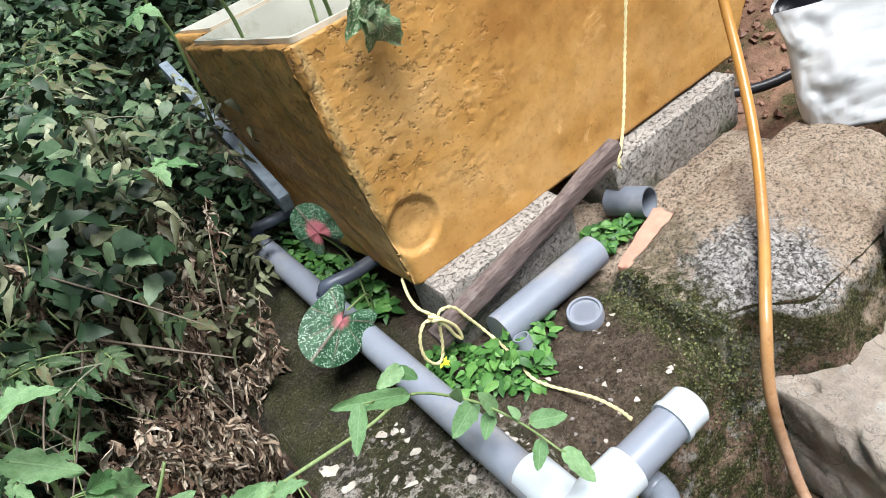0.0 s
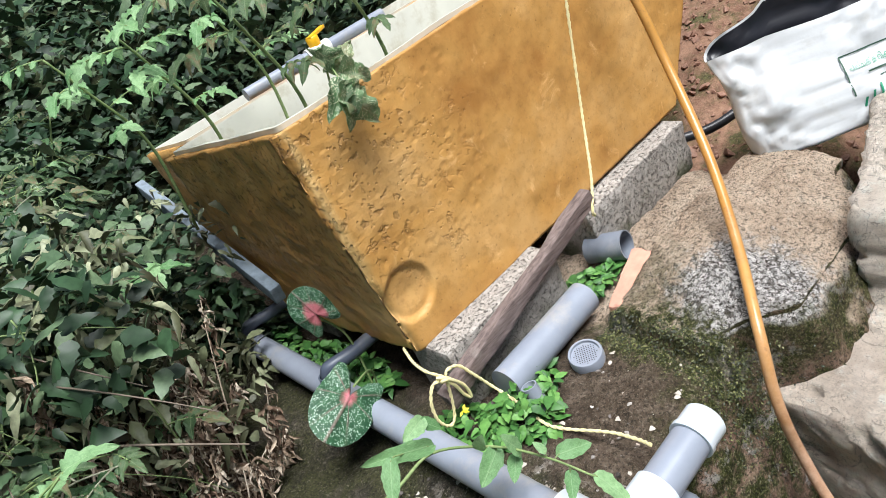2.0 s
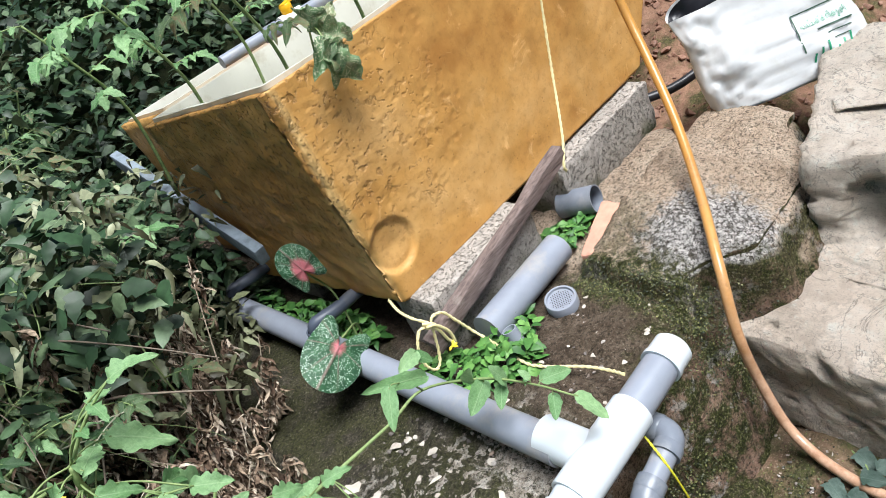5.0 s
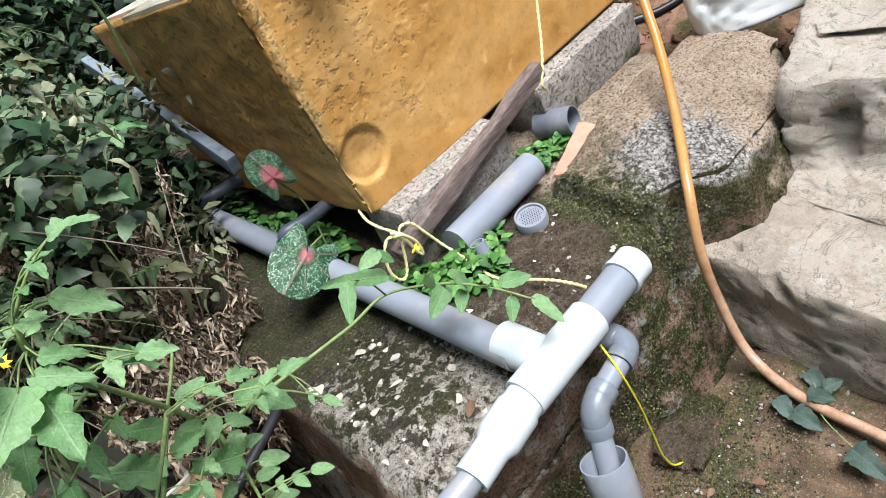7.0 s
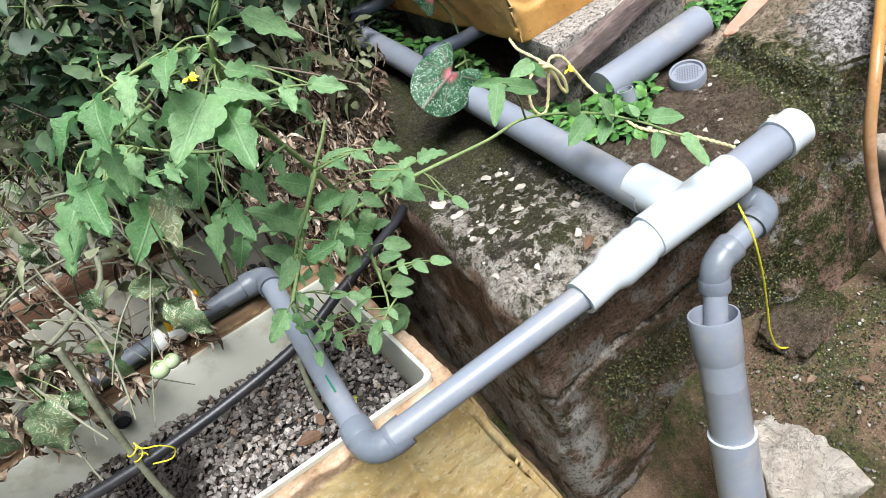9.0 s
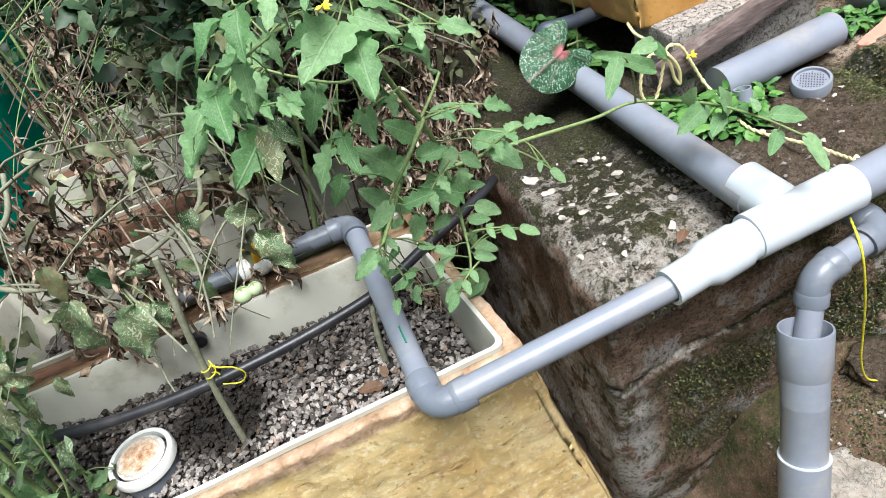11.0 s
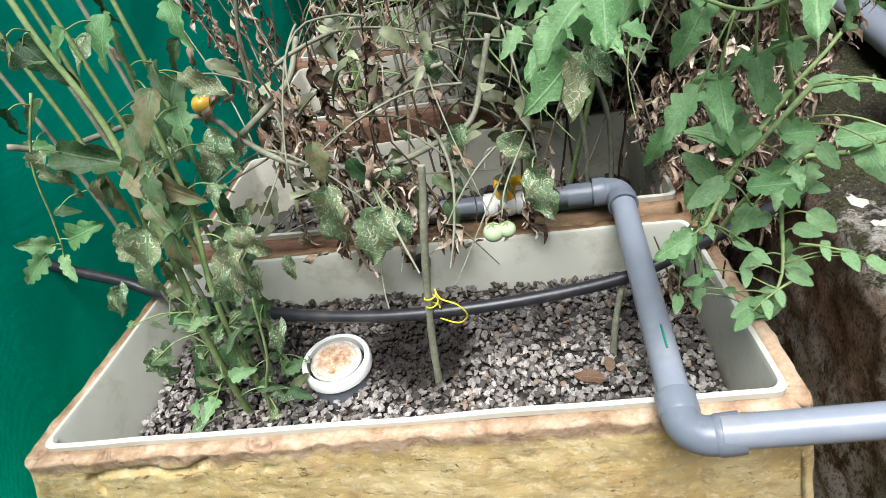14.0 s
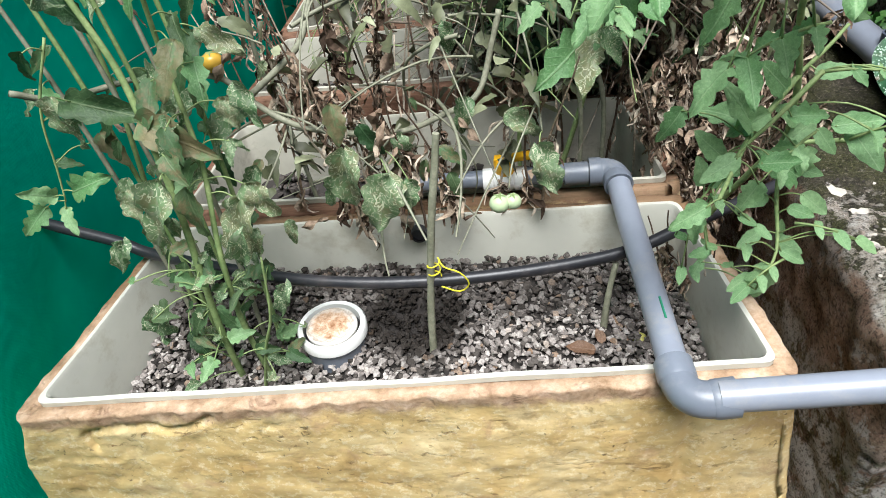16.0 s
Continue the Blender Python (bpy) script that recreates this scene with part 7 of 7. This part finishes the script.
def vine_tangle(name, label, count, where, mat, seed, reach=0.5, radius=0.0022):
    """Thin bowed vines wound through the leaves."""
    rng = random.Random(seed)
    bm = bmesh.new()
    for k in range(count):
        p = Vector(where(rng))
        a = rng.uniform(0, 6.28)
        d = Vector((math.cos(a), math.sin(a), rng.uniform(-0.4, 0.6))).normalized()
        bend = Vector((rng.uniform(-0.2, 0.2), rng.uniform(-0.2, 0.2), -0.16))
        pts = [p.copy()]
        for q in range(9):
            d = (d + bend * rng.uniform(0.3, 1.3)).normalized()
            p = p + d * reach * rng.uniform(0.08, 0.13)
            pts.append(p.copy())
        rr = radius * rng.uniform(0.5, 1.4)
        add_tube(bm, pts, lambda t: rr * (1.1 - 0.6 * t), 5, False)
    return tagged(part(name, bm, mat, None, sharp=0), label, "vines", kind="stuff")


vine_tangle("vine_tangle", "thin green vines wound through the thicket", 420, lambda r: lower_than(r, 0.6, 1.3, 0.8, 2.8, 0.7, 1.25), STEM, 6, 0.4)
vine_tangle("vine_tangle", "dry grey vines wound through the thicket", 300, lambda r: lower_than(r, 0.6, 1.3, 0.75, 2.8, 0.5, 1.2), STEM_DRY, 7, 0.4, 0.0026)


vine_tangle("vine_tangle", "bare grey tomato vines looped over the front bed", 34, lambda r: lower_than(r, 0.4, 0.95, 0.44, 0.62, 0.62, 1.0), STEM_GREY, 9, 0.34, 0.0032)
leaf_mass("withered_leaves", "curled pale leaves caught on the vines over the front bed", 70, lambda r: lower_than(r, 0.35, 0.95, 0.42, 0.6, 0.6, 1.0), WITHER, 45, 0.055, 0.9, crisp=2.0)


def clump(cx, cy, cz, rx, ry, h):
    def f(r):
        a, d = r.uniform(0, 6.28), math.sqrt(r.random())
        return (cx + rx * d * math.cos(a), cy + ry * d * math.sin(a), cz + h * r.random() * (1.1 - d))
    return f


for n, (c, count) in enumerate(((clump(2.07, 0.36, 0.52, 0.07, 0.07, 0.06), 130), (clump(1.99, 0.31, 0.52, 0.09, 0.10, 0.08), 190), (clump(1.90, 0.40, 0.52, 0.07, 0.10, 0.05), 130), (clump(1.89, 0.95, 0.53, 0.07, 0.25, 0.1), 330), (clump(2.42, 0.44, 0.53, 0.09, 0.05, 0.06), 150), (clump(1.86, 1.5, 0.53, 0.08, 0.3, 0.12), 300), (clump(2.52, 0.42, 0.52, 0.05, 0.03, 0.04), 50))):
    leaf_mass("clover", "fresh bright green weeds sprouting on the ledge", count, c, CLOVER, 20 + n, 0.032, 0.5, "weeds")


leaf_mass("undergrowth", "dark leaves crowding the foot of the leaning board", 700, clump(1.83, 1.5, 0.52, 0.10, 0.2, 0.34), MASS, 41, 0.05, 0.6)
leaf_mass("undergrowth", "green leaves hanging in front of the leaning board", 520, lambda r: lower_than(r, 1.66, 1.84, 1.25, 2.2, 0.66, 1.05), MASS, 44, 0.055)
leaf_mass("withered_leaves", "curled pale leaves fallen across the leaning board", 110, lambda r: lower_than(r, 1.80, 1.92, 1.2, 2.1, 0.88, 1.1), WITHER, 43, 0.045, 0.9, crisp=2.4)
leaf_mass("withered_leaves", "curled pale leaves hanging over the drain line", 260, clump(1.66, 1.45, 0.6, 0.14, 0.4, 0.4), WITHER, 42, 0.05, 0.9, crisp=2.4)

# moss cushions on the ledge, its front and the soil below
MOSS = mass_material("moss_tufts", (0.008, 0.012, 0.004), (0.05, 0.06, 0.018), (0.2, 0.2, 0.07))


def on_step(r):
    x, y = 2.3 + r.gauss(0, 0.025), r.uniform(-0.06, 0.3)
    return (x, y, ledge_top(x, y))


def on_front(x0, x1, z0, z1):
    def f(r):
        x, z = r.uniform(x0, x1), r.uniform(z0, z1)
        return (x, ledge_front(x) - ledge_lean(x) * (0.505 - z) / 0.5 - 0.004 + 0.016 * r.random(), z)
    return f


def on_soil(r):
    x, y = 2.0 + r.gauss(0, 0.12), -0.28 + r.gauss(0, 0.1)
    return (x, y, ground_height(x, y) + 0.002)


for n, (c, count) in enumerate(((on_step, 1600), (on_front(1.95, 2.5, 0.1, 0.5), 3200), (on_front(1.52, 1.95, 0.4, 0.47), 700), (on_front(1.56, 1.92, -0.1, 0.2), 1500), (on_soil, 1400))):
    leaf_mass("moss", "dark green moss cushions on the ledge and soil", count * 3, c, MOSS, 60 + n, 0.006, 0.9, "moss", True)

# caladium by the drain line
def caladium_leaf(name, mat, base, tip, face, width, parent):
    bm = bmesh.new()
    nr, na = 9, 36
    c = bm.verts.new((0, 0.36, 0.03))
    rings = []
    for j in range(1, nr + 1):
        f = j / nr
        ring = []
        for k in range(na):
            a = 2 * math.pi * k / na
            s = math.sin(a)
            r = 0.5 + 0.14 * s if s > 0 else 0.5 - 0.02 * s
            off = abs(a - 1.5 * math.pi)
            r += 0.16 * math.exp(-((off - 0.62) / 0.3) ** 2)
            notch = 1 - 0.8 * math.exp(-(off / 0.3) ** 2)
            rr = r * notch * f
            px, py = rr * math.cos(a) * 0.84, 0.36 + rr * s * (1.05 if s > 0 else 0.8)
            ring.append(bm.verts.new((px, py, -0.10 * f * f + 0.03 * math.sin(5 * a) * f + 0.05 * abs(px))))
        rings.append(ring)
    for k in range(na):
        bm.faces.new((c, rings[0][k], rings[0][(k + 1) % na]))
    for a, b in zip(rings, rings[1:]):
        for k in range(na):
            bm.faces.new((a[k], b[k], b[(k + 1) % na], a[(k + 1) % na]))
    ob = part(name, bm, mat, parent, sharp=0)
    y = Vector(tip) - Vector(base)
    ln = y.length
    y.normalize()
    z = Vector(face)
    z = (z - y * z.dot(y)).normalized()
    x = y.cross(z)
    ob.matrix_basis = Matrix.Translation(base) @ Matrix((x * ln * width, y * ln, z * ln)).transposed().to_4x4()
    return ob


cal = thing("caladium", "caladium with white-speckled green leaves and pink hearts", "plant", at=(1.86, 0.72, 0.52))
caladium_leaf("leaf_blade", CALAD_PINK, (1.85, 0.762, 0.79), (1.825, 0.79, 0.91), (-0.35, -0.9, 0.35), 0.92, cal)
caladium_leaf("leaf_blade", CALAD, (1.815, 0.65, 0.683), (1.645, 0.585, 0.666), (-0.1, -0.8, 0.55), 1.0, cal)
part("leaf_stalk", tube(curve_points([(1.87, 0.78, 0.52), (1.89, 0.80, 0.7), (1.842, 0.782, 0.825)], 6), 0.003, 6), STEM, cal)
part("leaf_stalk", tube(curve_points([(1.87, 0.76, 0.52), (1.87, 0.73, 0.62), (1.785, 0.65, 0.675)], 6), 0.003, 6), STEM, cal)

# ivy and fallen leaves on the soil
ivy = Plant("ivy_shoot", "grey-green ivy shoot creeping over the soil by the hose", "plant", (2.2, -0.3, 0.1), seed=12)
ivy.stem([(2.31, -0.32, 0.13), (2.26, -0.38, 0.15), (2.19, -0.42, 0.15), (2.14, -0.52, 0.13)], 0.0025, 0.0012)
IVY_LEAVES = [leaf_mesh("leaf", IVY, 90 + k, 0.8, 0.05, 0.2, 0.3, 0.05, 0.3) for k in range(3)]
for (x, y, z, a, s) in ((2.285, -0.355, 0.15, 4.2, 0.06), (2.195, -0.325, 0.14, 4.0, 0.06), (2.175, -0.37, 0.145, 4.4, 0.068), (2.215, -0.385, 0.17, 4.9, 0.055), (2.25, -0.405, 0.165, 5.6, 0.045), (2.14, -0.50, 0.14, 4.3, 0.08)):
    ivy.leaflet((x, y, z), (x + s * math.cos(a), y + s * math.sin(a), z + 0.005), IVY_LEAVES, (-0.3, -0.3, 1), name="leaf")
FALLEN = [leaf_mesh("fallen_leaf", BROWNLEAF, 95 + k, 0.5, 0.05, 0.2, 0.3, 0.05) for k in range(2)]
for (x, y, z, a, s) in ((1.0, 0.2, 0.335, 1.3, 0.06), (1.02, 0.215, 0.34, 0.2, 0.04), (1.68, 0.04, 0.525, 2.2, 0.04), (2.0, -0.38, 0.115, 0.5, 0.03), (1.93, -0.3, 0.12, 1.5, 0.025), (0.52, 0.37, 0.27, 0.5, 0.03)):
    ob = new("fallen_leaf", FALLEN[int(x * 100) % 2])
    ob.matrix_basis = pose(x, y, z, 8, -6, math.degrees(a)) @ Matrix.Scale(s, 4)
    tagged(ob, "dry brown fallen leaf lying flat", "leaf", "fallen leaves")
fr = thing("fallen_tomato", "small mottled yellow-green tomato on the gravel", "tomato", at=(1.1, 0.278, 0.28))
part("fruit", turned([(-0.018 * math.cos(q), 0.019 * math.sin(q)) for q in (math.pi * k / 10 for k in range(11))], (1.1, 0.24, 0.305), (0.4, 0.2, 1), 16), plain("tomato_mottled", (0.5, 0.48, 0.12), 0.35, 0.3, 60, 0.05, dirt=(0.2, 0.2, 0.06)), fr, sharp=0)
